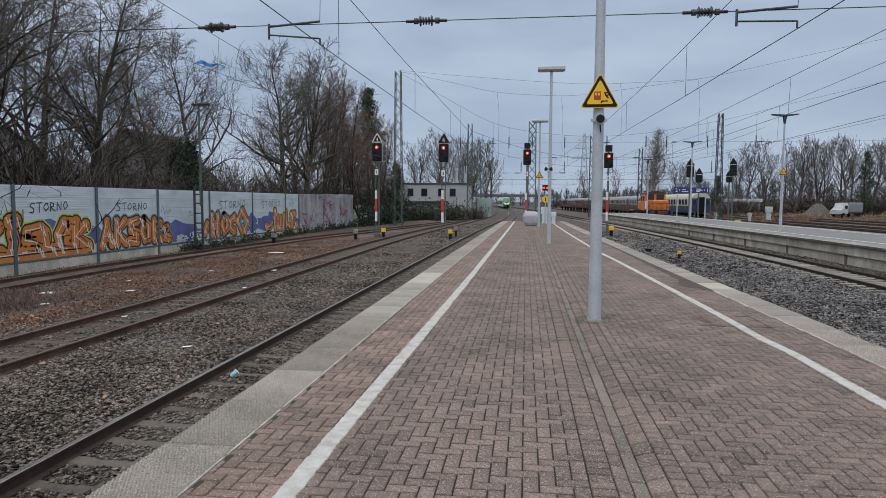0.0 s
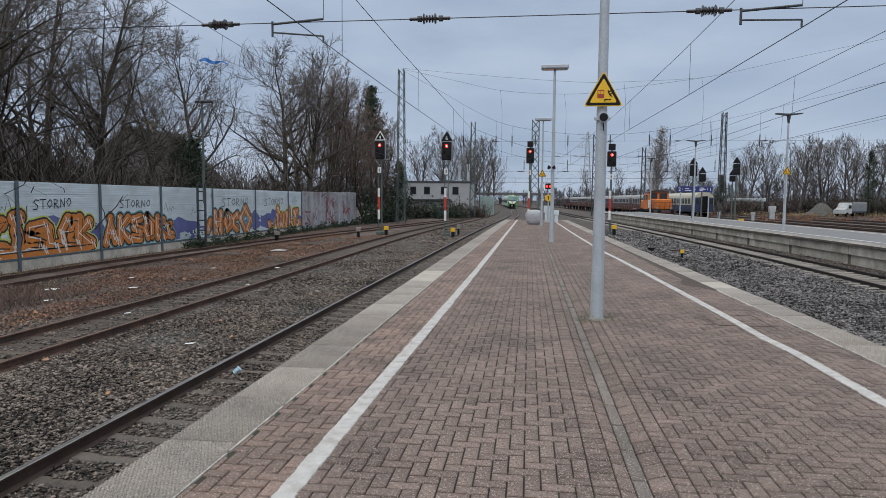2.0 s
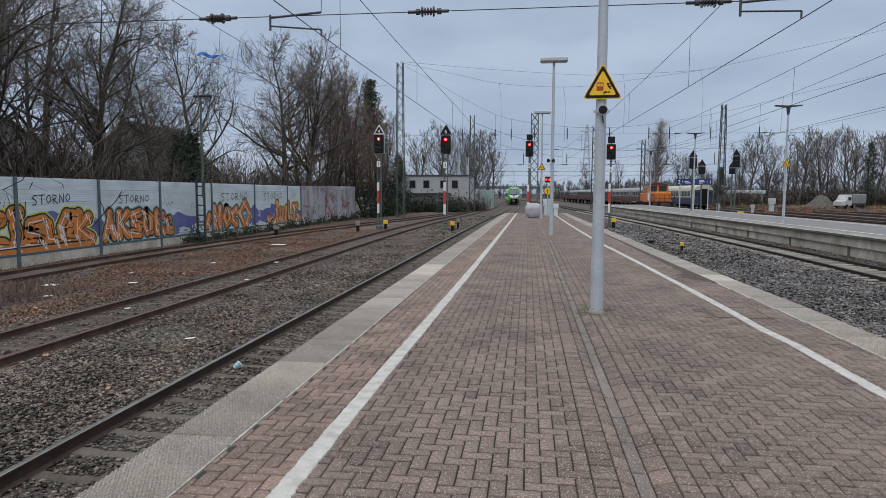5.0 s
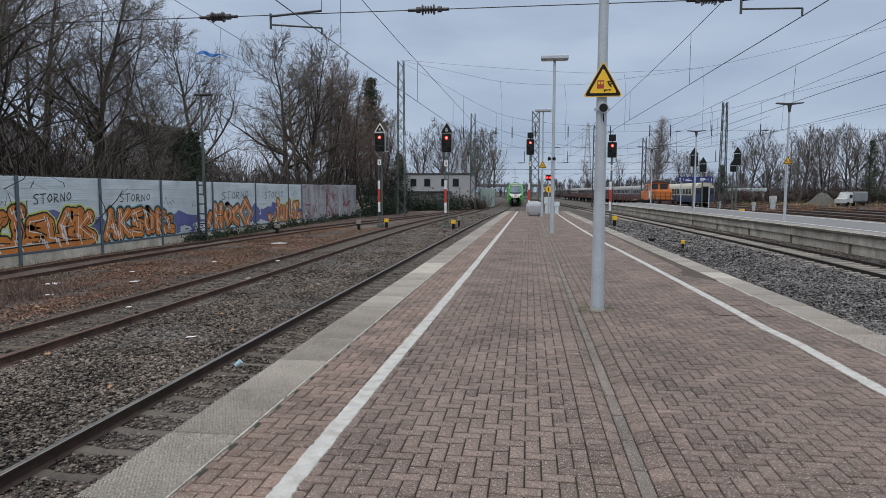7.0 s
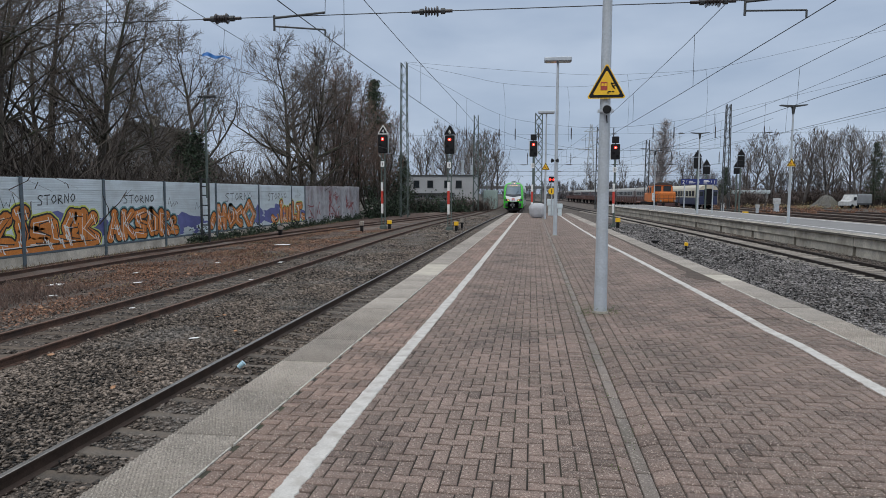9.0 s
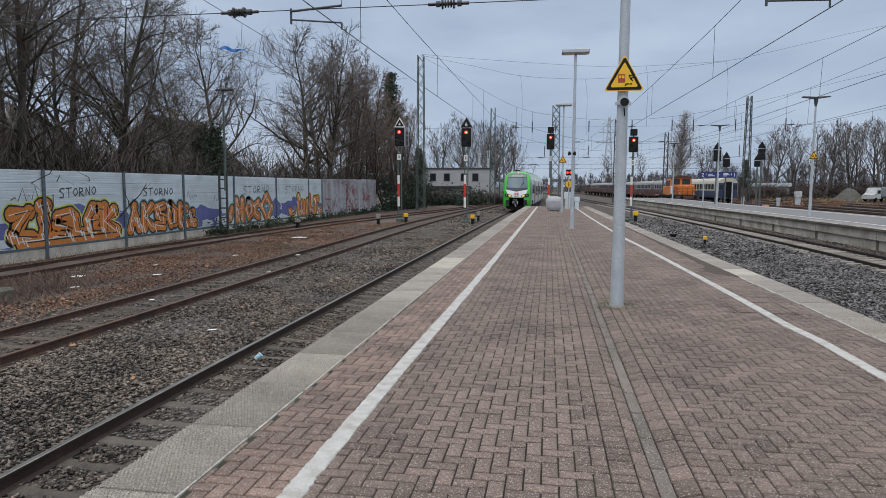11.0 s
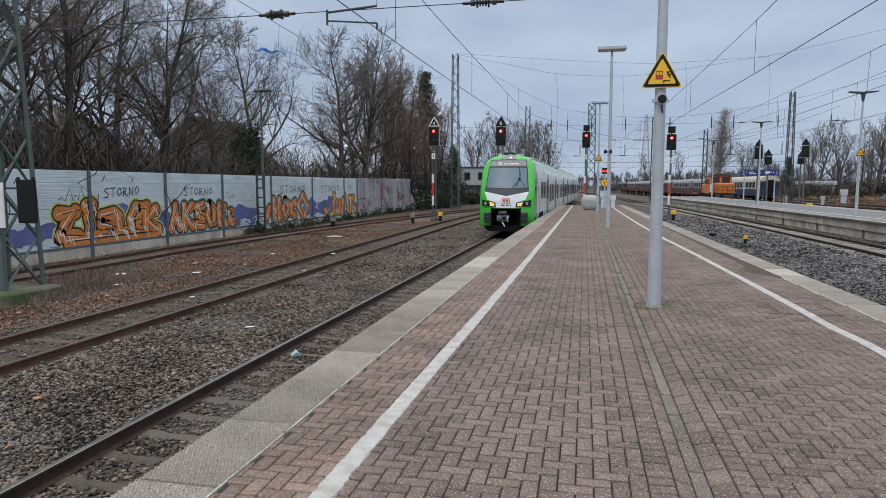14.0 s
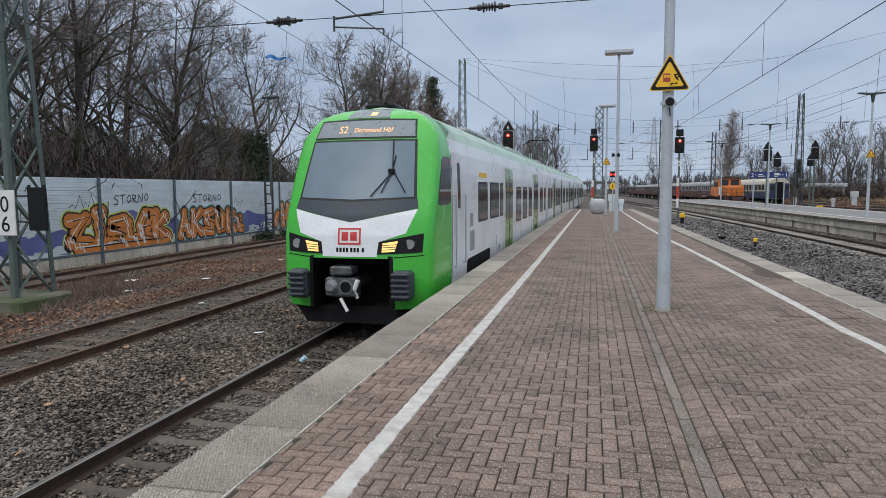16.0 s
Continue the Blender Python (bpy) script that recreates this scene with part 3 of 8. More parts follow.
bm.to_mesh(SLAB)
bm.free()
SLAB.materials.append(M_slab)
SLAB_PLAIN = slab_mesh("edge_slab_plain")
SLAB_PALE = slab_mesh("edge_slab_pale")
SLAB_PALE.materials.clear()
SLAB_PALE.materials.append(mat("pale_sandy_slab", (0.42, 0.385, 0.325), 0.85, var=0.2, scale=3, fine=90, bump=0.15))
rng = random.Random(5)
for i in range(int(P_END - P_START)):
    y = P_START + 0.65 + i
    for edge, sgn in ((edge_left, 1), (edge_right, -1)):
        near = 2 < y < 9.5
        pale = (sgn > 0 and 13.6 < y < 15.0) or (sgn < 0 and 13.4 < y < 14.6)
        ob = new("edge_slab", SLAB_PALE if pale else (SLAB if near else SLAB_PLAIN))
        ob.parent = body
        ob.matrix_basis = pose(edge(y) + sgn * 0.26, y, rng.uniform(-0.004, 0.004), rng.uniform(-0.15, 0.15), rng.uniform(-0.3, 0.3),
                               -math.degrees(math.atan((edge(y + 1) - edge(y - 1)) / 2)))

# thin mortar seams between slabs and pavers
bm = bmesh.new()
for edge, sgn in ((edge_left, 1), (edge_right, -1)):
    for y0, y1 in zip(np.arange(1, 30, 1.0), np.arange(2, 31, 1.0)):
        a, b = edge(y0) + sgn * 0.518, edge(y1) + sgn * 0.518
        box(bm, min(a, b), max(a, b) + 0.014, y0, y1 - 0.05, -0.02, 0.0012 + 0.0004 * sgn)
part("mortar_seam", bm, mat("pale_mortar", (0.42, 0.40, 0.36), 0.9, var=0.4, scale=6, fine=60, bump=0.3), body)

# pavers in herringbone, a gutter of plain courses along the middle
def paver_block(cx, cy, z, lx, ly, tilt, h=0.05, g=0.0052, b=0.004):
    x0, x1, y0, y1 = -lx / 2 + g, lx / 2 - g, -ly / 2 + g * 1.5, ly / 2 - g * 1.5
    return [(cx + x, cy + y, z + dz + tilt[0] * x + tilt[1] * y) for x, y, dz in
            ((x0, y0, -h), (x1, y0, -h), (x1, y1, -h), (x0, y1, -h), (x0, y0, -b), (x1, y0, -b), (x1, y1, -b), (x0, y1, -b),
             (x0 + b, y0 + b, 0), (x1 - b, y0 + b, 0), (x1 - b, y1 - b, 0), (x0 + b, y1 - b, 0))]


PAVER_FACES = [(8, 9, 10, 11), (4, 5, 9, 8), (5, 6, 10, 9), (6, 7, 11, 10), (7, 4, 8, 11), (0, 1, 5, 4), (1, 2, 6, 5), (2, 3, 7, 6), (3, 0, 4, 7)]
rng = random.Random(11)
G0, G1 = 0.40, 1.0      # the gutter
pv, pf, singles = [], [], []
red_v, red_f, grey_v, grey_f = [], [], [], []


def lay(cx, cy, lx, ly, dz=0.0, cant=0.0, grey=False):
    tilt = (cant + rng.uniform(-0.012, 0.012), rng.uniform(-0.012, 0.012))
    z = dz + rng.uniform(-0.0025, 0.0025)
    if 3.6 < cy < 5.3 and -0.85 < cx < 0.25 and len(singles) < 300:
        singles.append((cx, cy, z, lx, ly))
        return
    if grey:
        vs, fs = grey_v, grey_f
    elif cx < line_left(cy) - 0.02:
        vs, fs = red_v, red_f
    else:
        vs, fs = pv, pf
    n0 = len(vs)
    vs.extend(paver_block(cx, cy, z, lx, ly, tilt))
    fs.extend([tuple(n0 + i for i in q) for q in PAVER_FACES])


U = 0.1
for j in range(int(-4.0 / U), int(P_END / U)):
    y = j * U
    xl, xr = edge_left(y) + 0.53, edge_right(y) - 0.53
    for i in range(int(xl / U) - 1, int(xr / U) + 2):
        k = (i - j) % 4
        if k == 0:
            cx, cy, lx, ly = (i + 1) * U, (j + 0.5) * U, 2 * U, U
        elif k == 3:
            cx, cy, lx, ly = (i + 0.5) * U, (j + 1) * U, U, 2 * U
        else:
            continue
        a, b = cx - lx / 2, cx + lx / 2
        if a < xl:
            a = xl
        if b > xr:
            b = xr
        if a < G0 < b:
            b = G0
        elif a < G1 < b:
            a = G1
        elif G0 <= a and b <= G1:
            continue
        if b - a < 0.03:
            continue
        lay((a + b) / 2, cy, b - a, ly)
# a shallow drain: cross courses at both rims, canted courses falling to a smooth grey bed
for j in range(int(-4.0 / U), int(P_END / U)):
    y = (j + 0.5) * U
    lay(0.477, y, 0.154, U)
    lay(0.941, y, 0.118, U)
    if j % 2 == 0:
        lay(0.605, y + 0.05, 0.102, 0.2, -0.017, -0.28)
        lay(0.817, y + 0.08, 0.13, 0.2, -0.018, 0.27)
    if j % 5 == 0:
        lay(0.704, y + 0.2, 0.096, 0.5, -0.034, 0.0, True)
tagged(raw("paver_field", red_v, red_f, M_brick_red, body), "warmer red brown pavers between safety line and edge slabs", "", "", "stuff")
tagged(raw("gutter_bed", grey_v, grey_f, M_gutter, body), "smooth grey brown drain stones along the platform", "", "", "stuff")
tagged(raw("paver_field", pv, pf, M_brick, body), "red brown brick pavers laid in herringbone", "", "", "stuff")
single_meshes = {}
for cx, cy, z, lx, ly in singles:
    key = (round(lx, 3), round(ly, 3))
    if key not in single_meshes:
        me = bpy.data.meshes.new("paver")
        me.from_pydata(paver_block(0, 0, 0, lx, ly, (0, 0)), [], PAVER_FACES)
        me.materials.append(M_brick)
        single_meshes[key] = me
    ob = new("paver", single_meshes[key])
    ob.parent = body
    ob.matrix_basis = pose(cx, cy, z, rng.uniform(-0.6, 0.6), rng.uniform(-0.6, 0.6))
# bricks behind the camera
bm = bmesh.new()
ysb = np.arange(P_START, -3.94, (-3.95 - P_START) / 8)
for y0, y1 in zip(ysb, ysb[1:]):
    flat(bm, [(edge_left(y0) + 0.53, y0, 0), (edge_right(y0) - 0.53, y0, 0), (edge_right(y1) - 0.53, y1, 0), (edge_left(y1) + 0.53, y1, 0)])
part("paver_sheet", bm, M_brick, body)

# dirt washed into the joint along the slabs, where pavers have sunk
bm = bmesh.new()
rd = random.Random(8)
ring = None
y = 12.8
while y < 30:
    x1 = edge_right(y) - 0.50
    wide = 0.34 * math.exp(-((y - 13.6) / 0.55) ** 2) + (0.10 + 0.05 * noise.noise(Vector((0, y * 1.7, 3))) + 0.012 * max(0, 24 - y) * (1 if y > 14 else 0)) * min(1, (y - 12.8) / 0.5, (30 - y) / 3)
    x0 = x1 - wide - rd.uniform(0, 0.03)
    row = [bm.verts.new((px, y, z)) for px, z in ((x0, -0.006), (x0 + 0.02, 0.0045), (x1 - 0.01, 0.0075), (x1, -0.006))]
    if ring:
        for k in range(3):
            bm.faces.new((ring[k], ring[k + 1], row[k + 1], row[k]))
    ring = row
    y += 0.08
part("dirt_strip", fixn(bm), M_dirt, body, "damp brown dirt washed along the edge slabs")
bm = bmesh.new()
for x0, x1, y0, y1 in ((2.40, 3.36, 9.16, 9.19), (2.80, 3.30, 10.0, 10.02), (2.55, 2.57, 9.2, 9.9), (3.28, 3.30, 9.2, 10.0)):
    box(bm, x0, x1, y0, y1, -0.02, 0.004)
part("cover_joint", bm, M_dirt, body, "dark open joint round sunken pavers")

# painted safety lines with worn, uneven rims
for fx, half, seed in ((line_left, 0.068, 1), (line_right, 0.064, 2)):
    bm = bmesh.new()
    rl = random.Random(seed)
    ring = None
    y = -3.9
    while y < P_END - 0.5:
        a, b = fx(y) - half + rl.uniform(-0.008, 0.007), fx(y) + half + rl.uniform(-0.007, 0.008)
        row = [bm.verts.new((px, y, z)) for px, z in ((a, -0.003), (a + 0.005, 0.0055), (b - 0.005, 0.0055), (b, -0.003))]
        if ring:
            for k in range(3):
                bm.faces.new((ring[k], ring[k + 1], row[k + 1], row[k]))
        ring = row
        y += 0.02 if y < 10 else 0.3
    part("safety_line", fixn(bm), M_line, body, "worn white painted safety line")

# ---------------------------------------------------------------- the far platform
far = thing("far_platform", (0, 0, 0), "second platform with a stained concrete wall and pale edge slabs", "platform", kind="structure")
ys2 = np.arange(-20, 106, 2.5)
bm = bmesh.new()
prof = [(0.24, GROUND - 0.3), (0.24, -0.57), (0.13, -0.54), (0.13, -0.16), (0.015, -0.15), (0.0, -0.135), (0.0, P2_TOP - 0.02), (0.02, P2_TOP)]
loft(bm, [[(p2_left(y) + dx, y, z) for dx, z in prof] + [(p2_right(y), y, P2_TOP), (p2_right(y), y, GROUND - 0.3)] for y in ys2])
fixn(bm)
for f in bm.faces:
    if f.normal.z > 0.9 and f.calc_center_median().z > -0.1:
        f.material_index = 1
part("platform_wall", bm, [M_wall_pale, M_rust_pl], far)
bm = bmesh.new()
loft(bm, [[(p2_left(y) - 0.012, y, -0.138), (p2_left(y) + 0.02, y, -0.158), (p2_left(y) + 0.02, y, P2_TOP - 0.025), (p2_left(y) - 0.012, y, P2_TOP - 0.03)] for y in ys2])
part("slab_face", fixn(bm), M_edge_dark, far, "dark patchy front of the edge slabs")
for y in np.arange(12, 60, 6.0):
    bm = bmesh.new()
    x = p2_left(y)
    box(bm, x + 0.12, x + 0.26, y - 0.006, y + 0.006, GROUND, -0.165)
    part("wall_joint", bm, M_joint_dark, far)
bm = bmesh.new()
for fx, w in ((lambda y: p2_left(y) + 0.02, 0.55), (lambda y: p2_right(y) - 0.62, 0.55)):
    for y0, y1 in zip(ys2, ys2[1:]):
        flat(bm, [(fx(y0), y0, P2_TOP + 0.004), (fx(y0) + w, y0, P2_TOP + 0.004), (fx(y1) + w, y1, P2_TOP + 0.004), (fx(y1), y1, P2_TOP + 0.004)])
part("edge_strip", bm, M_slab, far, "pale concrete edge strip")
bm = bmesh.new()
for fx, w in ((lambda y: p2_left(y) + 1.22, 0.13), (lambda y: p2_right(y) - 0.95, 0.13)):
    for y0, y1 in zip(ys2, ys2[1:]):
        flat(bm, [(fx(y0), y0, P2_TOP + 0.006), (fx(y0) + w, y0, P2_TOP + 0.006), (fx(y1) + w, y1, P2_TOP + 0.006), (fx(y1), y1, P2_TOP + 0.006)])
part("safety_line", bm, M_white, far, "white painted safety line")

# ---------------------------------------------------------------- the noise barrier
WALL_X = -18.75
barrier = thing("noise_barrier", (0, 0, 0), "long light blue aluminium noise barrier covered with orange graffiti", "noise barrier", kind="structure")
POSTS = [-6.4, -1.7, 3.0, 7.7, 12.4, 17.1, 21.8, 26.5, 31.3, 36.8, 43.0, 49.3, 52.4]
W_TOP, W_BOT = 2.22, -0.62
wall_x = lambda y: WALL_X - 0.006 * max(0, y - 40)
for y in POSTS:
    bm = bmesh.new()
    x = wall_x(y)
    box(bm, x + 0.05, x + 0.075, y - 0.08, y + 0.08, GROUND - 0.2, W_TOP + 0.03)
    box(bm, x - 0.05, x + 0.05, y - 0.01, y + 0.01, GROUND - 0.2, W_TOP + 0.03)
    box(bm, x - 0.075, x - 0.05, y - 0.08, y + 0.08, GROUND - 0.2, W_TOP + 0.03)
    part("post", bm, M_post, barrier, "dark blue grey steel post")
for y0, y1 in zip(POSTS, POSTS[1:]):
    x0, x1 = wall_x(y0), wall_x(y1)
    n = 6
    for k in range(n):
        za, zb = W_BOT + (W_TOP - W_BOT) * k / n, W_BOT + (W_TOP - W_BOT) * (k + 1) / n
        bm = bmesh.new()
        # shallow corrugations along the panel
        prof = []
        m = 5
        for s in range(m):
            z0, z1 = za + (zb - za) * s / m, za + (zb - za) * (s + 1) / m
            prof += [(0.0268, z0 + 0.004), (0.03, z0 + 0.018), (0.03, z1 - 0.018), (0.0268, z1 - 0.004)]
        ring = lambda x, y: [(x + dx, y, z) for dx, z in prof] + [(x - 0.04, y, zb), (x - 0.04, y, za)]
        loft(bm, [ring(x0, y0 + 0.02), ring(x1, y1 - 0.02)])
        part("panel", fixn(bm), M_panel, barrier)
    bm = bmesh.new()
    box(bm, x0 - 0.06, x0 + 0.045, y0 + 0.02, y1 - 0.02, GROUND - 0.2, W_BOT - 0.09, 0.01)
    part("plinth", bm, M_wall_pale, barrier, "pale concrete plinth panel")
    bm = bmesh.new()
    box(bm, x0 - 0.05, x0 + 0.06, y0 + 0.02, y1 - 0.02, W_BOT - 0.09, W_BOT, 0.008)
    part("bottom_rail", bm, M_post, barrier, "dark steel bottom rail")
# old concrete end of the barrier
M_old = mat("faded_painted_concrete", (0.33, 0.33, 0.345), 0.85, var=0.4, scale=1.2, fine=12, bump=0.2, dirt=(0.17, 0.11, 0.115), dirt_amt=0.6, dirt_scale=0.7, stretch=(1, 1, 0.25))
for y0, y1, h in ((52.45, 58.8, 2.25), (58.85, 64.6, 2.3), (64.65, 69.8, 2.35)):
    bm = bmesh.new()
    box(bm, wall_x(y0) - 0.1, wall_x(y0) + 0.08, y0 + 0.03, y1 - 0.03, GROUND - 0.2, h, 0.03)
    part("concrete_panel", bm, M_old, barrier, "weathered concrete panel with faded maroon and violet graffiti")

# ---------------------------------------------------------------- the arriving train
M_tgreen = mat("bright_green_train_paint", (0.058, 0.47, 0.045), 0.28, var=0.06, scale=0.7, fine=20, bump=0.0, coat=0.4, dirt=(0.05, 0.38, 0.045), dirt_amt=0.3, dirt_scale=0.7)
M_twhite = mat("silver_white_train_paint", (0.80, 0.82, 0.85), 0.30, var=0.06, scale=0.7, fine=20, bump=0.0, coat=0.3, dirt=(0.42, 0.42, 0.41), dirt_amt=0.35, dirt_scale=0.6)
M_troof = mat("pale_green_train_roof", (0.42, 0.56, 0.48), 0.5, var=0.12, scale=0.8, fine=20, bump=0.02, dirt=(0.3, 0.36, 0.32), dirt_amt=0.5, dirt_scale=0.5)
M_tgrey = mat("grey_train_skirt", (0.30, 0.31, 0.32), 0.5, var=0.15, scale=1, bump=0.03, dirt=(0.18, 0.16, 0.14), dirt_amt=0.5)
M_tdark = mat("black_underframe", (0.012, 0.012, 0.013), 0.9, var=0.3, bump=0.1, spec=0.12)
M_tband = mat("dark_grey_glossy_band", (0.05, 0.06, 0.075), 0.5, var=0.1, bump=0.0, spec=0.3)
M_glass = mat("dark_train_glass", (0.02, 0.024, 0.028), 0.08, var=0.1, bump=0.0, spec=0.45)
# the sky's reflection on the windscreen is put into this base colour
M_screen = mat("windscreen_painted_sky_sheen", (0.165, 0.222, 0.270), 0.25, var=0.06, scale=0.8, fine=3, bump=0.0, spec=0.22)
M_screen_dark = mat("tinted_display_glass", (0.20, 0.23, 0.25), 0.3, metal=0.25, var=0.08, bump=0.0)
M_rubber = mat("black_rubber_seal", (0.01, 0.01, 0.011), 0.6, bump=0.0)
M_buffer = mat("dark_blue_grey_crash_box", (0.045, 0.052, 0.065), 0.5, var=0.2, bump=0.05)
M_coupler_pale = mat("worn_coupler_steel", (0.26, 0.27, 0.28), 0.45, metal=0.4, var=0.25, scale=8, bump=0.1, dirt=(0.09, 0.08, 0.07), dirt_amt=0.6, dirt_scale=5)
M_coupler = mat("grey_steel_coupler", (0.12, 0.125, 0.13), 0.45, metal=0.5, var=0.3, scale=6, bump=0.1, dirt=(0.08, 0.07, 0.06), dirt_amt=0.6, dirt_scale=4)
M_door_green = mat("yellow_green_train_door", (0.20, 0.34, 0.11), 0.25, var=0.12, scale=1, bump=0.0, coat=0.3)
M_lightglass = mat("clear_lamp_glass", (0.45, 0.47, 0.48), 0.12, metal=0.5, var=0.1, bump=0.0)
M_logo_red = mat("logo_red", (0.55, 0.04, 0.04), 0.4, var=0.05, bump=0.0)
M_led = glow("amber_headlamp", (1.0, 0.62, 0.20), 0.75)

NOSE_Z = [-0.40, -0.1, 0.5, 0.9, 1.25, 2.0, 2.6, 2.95, 3.08, 3.16, 3.2]
NOSE_Y = [0.10, 0.0, 0.0, 0.03, 0.12, 0.50, 0.82, 1.12, 1.38, 1.75, 2.3]
HALF = [(-0.40, 1.36), (-0.2, 1.40), (0.3, 1.41), (1.6, 1.41), (2.0, 1.40), (2.35, 1.375), (2.6, 1.315), (2.8, 1.20), (2.95, 1.05), (3.08, 0.78), (3.16, 0.45), (3.2, 0.0)]


def half_width(z):
    return float(np.interp(z, [a for a, b in HALF], [b for a, b in HALF]))


def nose_y(x, z):
    """How far the nose's skin lies behind its foremost point."""
    return float(np.interp(z, NOSE_Z, NOSE_Y)) + 0.36 * (min(abs(x), 1.41) / 1.41) ** 2.8


def on_nose(x, z, out=0.0):
    return (x, nose_y(x, z) - out, z)


def nose_patch(name, outline_top, outline_bottom, material, parent, out, label="", n=16, m=8, solid=0.03):
    """A panel following the nose between an upper and a lower line, each of (x, z) points."""
    def sample(line, u):
        xs = np.linspace(0, 1, len(line))
        return np.interp(u, xs, [p[0] for p in line]), np.interp(u, xs, [p[1] for p in line])
    bm = bmesh.new()
    front, back = [], []
    for j in range(m + 1):
        fr, bk = [], []
        for i in range(n + 1):
            xt, zt = sample(outline_top, i / n)
            xb, zb = sample(outline_bottom, i / n)
            x, z = xt + (xb - xt) * j / m, zt + (zb - zt) * j / m
            fr.append(bm.verts.new(on_nose(x, z, out)))
            bk.append(bm.verts.new(on_nose(x, z, out - solid)))
        front.append(fr)
        back.append(bk)
    for j in range(m):
        for i in range(n):
            bm.faces.new((front[j][i], front[j + 1][i], front[j + 1][i + 1], front[j][i + 1]))
    for f in bm.faces:
        f.smooth = True
    front = [[bm.verts.new(v.co) if (j in (0, m) or i in (0, n)) else v for i, v in enumerate(r)] for j, r in enumerate(front)]
    rim = front[0] + [r[-1] for r in front[1:]] + front[-1][-2::-1] + [r[0] for r in front[-2:0:-1]]
    rimb = back[0] + [r[-1] for r in back[1:]] + back[-1][-2::-1] + [r[0] for r in back[-2:0:-1]]
    for i in range(len(rim)):
        k = (i + 1) % len(rim)
        bm.faces.new((rim[i], rim[k], rimb[k], rimb[i]))
    used = set(rimb)
    bmesh.ops.delete(bm, geom=[v for r in back for v in r if v not in used], context='VERTS')
    fixn(bm)
    return part(name, bm, material, parent, label, smooth=False)


def body_ring(y, z_low=-0.40):
    pts = [(half_width(z), y, z) for z in [k[0] for k in HALF]]
    return [(-x, yy, z) for x, yy, z in pts[:-1]][::1] + [pts[-1]] + pts[-2::-1]


def side_plate(name, y0, y1, z0, z1, material, parent, out=0.006, side=1, label="", r=0.08, deep=0.03):
    """A plate with rounded corners that follows the train's side."""
    bm = bmesh.new()
    levels = [(z0, r), (z0 + 0.3 * r, 0.3 * r), (z0 + r, 0)]
    n = max(1, int((z1 - z0 - 2 * r) / 0.25))
    levels += [(z0 + r + (z1 - z0 - 2 * r) * k / n, 0) for k in range(1, n)]
    levels += [(z1 - r, 0), (z1 - 0.3 * r, 0.3 * r), (z1, r)]
    rows = []
    for z, c in levels:
        w = half_width(z) + out
        rows.append([bm.verts.new((side * x, y, z)) for x, y in ((w - deep, y0 + c), (w, y0 + c), (w, y1 - c), (w - deep, y1 - c))])
    for p, q in zip(rows, rows[1:]):
        for k in range(3):
            bm.faces.new((p[k], p[k + 1], q[k + 1], q[k]))
    bm.faces.new(rows[0])
    bm.faces.new(rows[-1])
    fixn(bm)
    return part(name, bm, material, parent, label)


def train_window(parent, y0, y1, z0, z1, side):
    w = side_plate("window", y0, y1, z0, z1, M_rubber, parent, 0.006, side)
    side_plate("pane", y0 + 0.05, y1 - 0.05, z0 + 0.05, z1 - 0.05, M_glass, w, 0.010, side, r=0.06)


def train_door(parent, y0, y1, side):
    d = side_plate("door", y0, y1, -0.22, 2.28, M_door_green, parent, 0.008, side, "yellow green double leaf passenger door", r=0.03)
    ym = (y0 + y1) / 2
    side_plate("door_gap", ym - 0.025, ym + 0.025, -0.2, 2.24, M_rubber, d, 0.012, side, r=0.01)
    for a, b in ((y0 + 0.12, ym - 0.12), (ym + 0.12, y1 - 0.12)):
        side_plate("door_pane", a, b, 0.75, 1.9, M_glass, d, 0.014, side, r=0.06)


def bogie(parent, y):
    b = new("bogie")
    b.parent = parent
    b.location = (0, y, 0)
    bm = bmesh.new()
    for s in (-1, 1):
        box(bm, s * 1.05 - 0.09, s * 1.05 + 0.09, -1.7, 1.7, -0.62, -0.40, 0.03)
        box(bm, s * 1.05 - 0.14, s * 1.05 + 0.14, -0.35, 0.35, -0.45, -0.12, 0.04)
    box(bm, -1.0, 1.0, -0.3, 0.3, -0.6, -0.35, 0.03)
    part("bogie_frame", bm, M_tdark, b)
    for wy in (-1.3, 1.3):
        for s in (-1, 1):
            bm = bmesh.new()
            tube(bm, (s * 0.70, wy, -0.53), (s * 0.82, wy, -0.53), 0.42, seg=20)
            tube(bm, (s * 0.82, wy, -0.53), (s * 1.1, wy, -0.53), 0.14, seg=10)
            part("wheel", bm, M_steel_dark, b)


def car_shell(parent, y0, y1, front):
    bm = bmesh.new()
    ys = [y0, y0 + 0.05] + list(np.arange(y0 + 1.5, y1 - 0.5, 3.0)) + [y1]
    loft(bm, [body_ring(y) for y in ys])
    fixn(bm)
    for f in bm.faces:
        c = f.calc_center_median()
        if c.z > 2.6:
            f.material_index = 1
        elif c.z < -0.22:
            f.material_index = 2
    for e in bm.edges:
        e.smooth = True
    part("body", bm, [M_twhite, M_troof, M_tgrey], parent, "silver white body shell with a pale green roof", smooth=False)


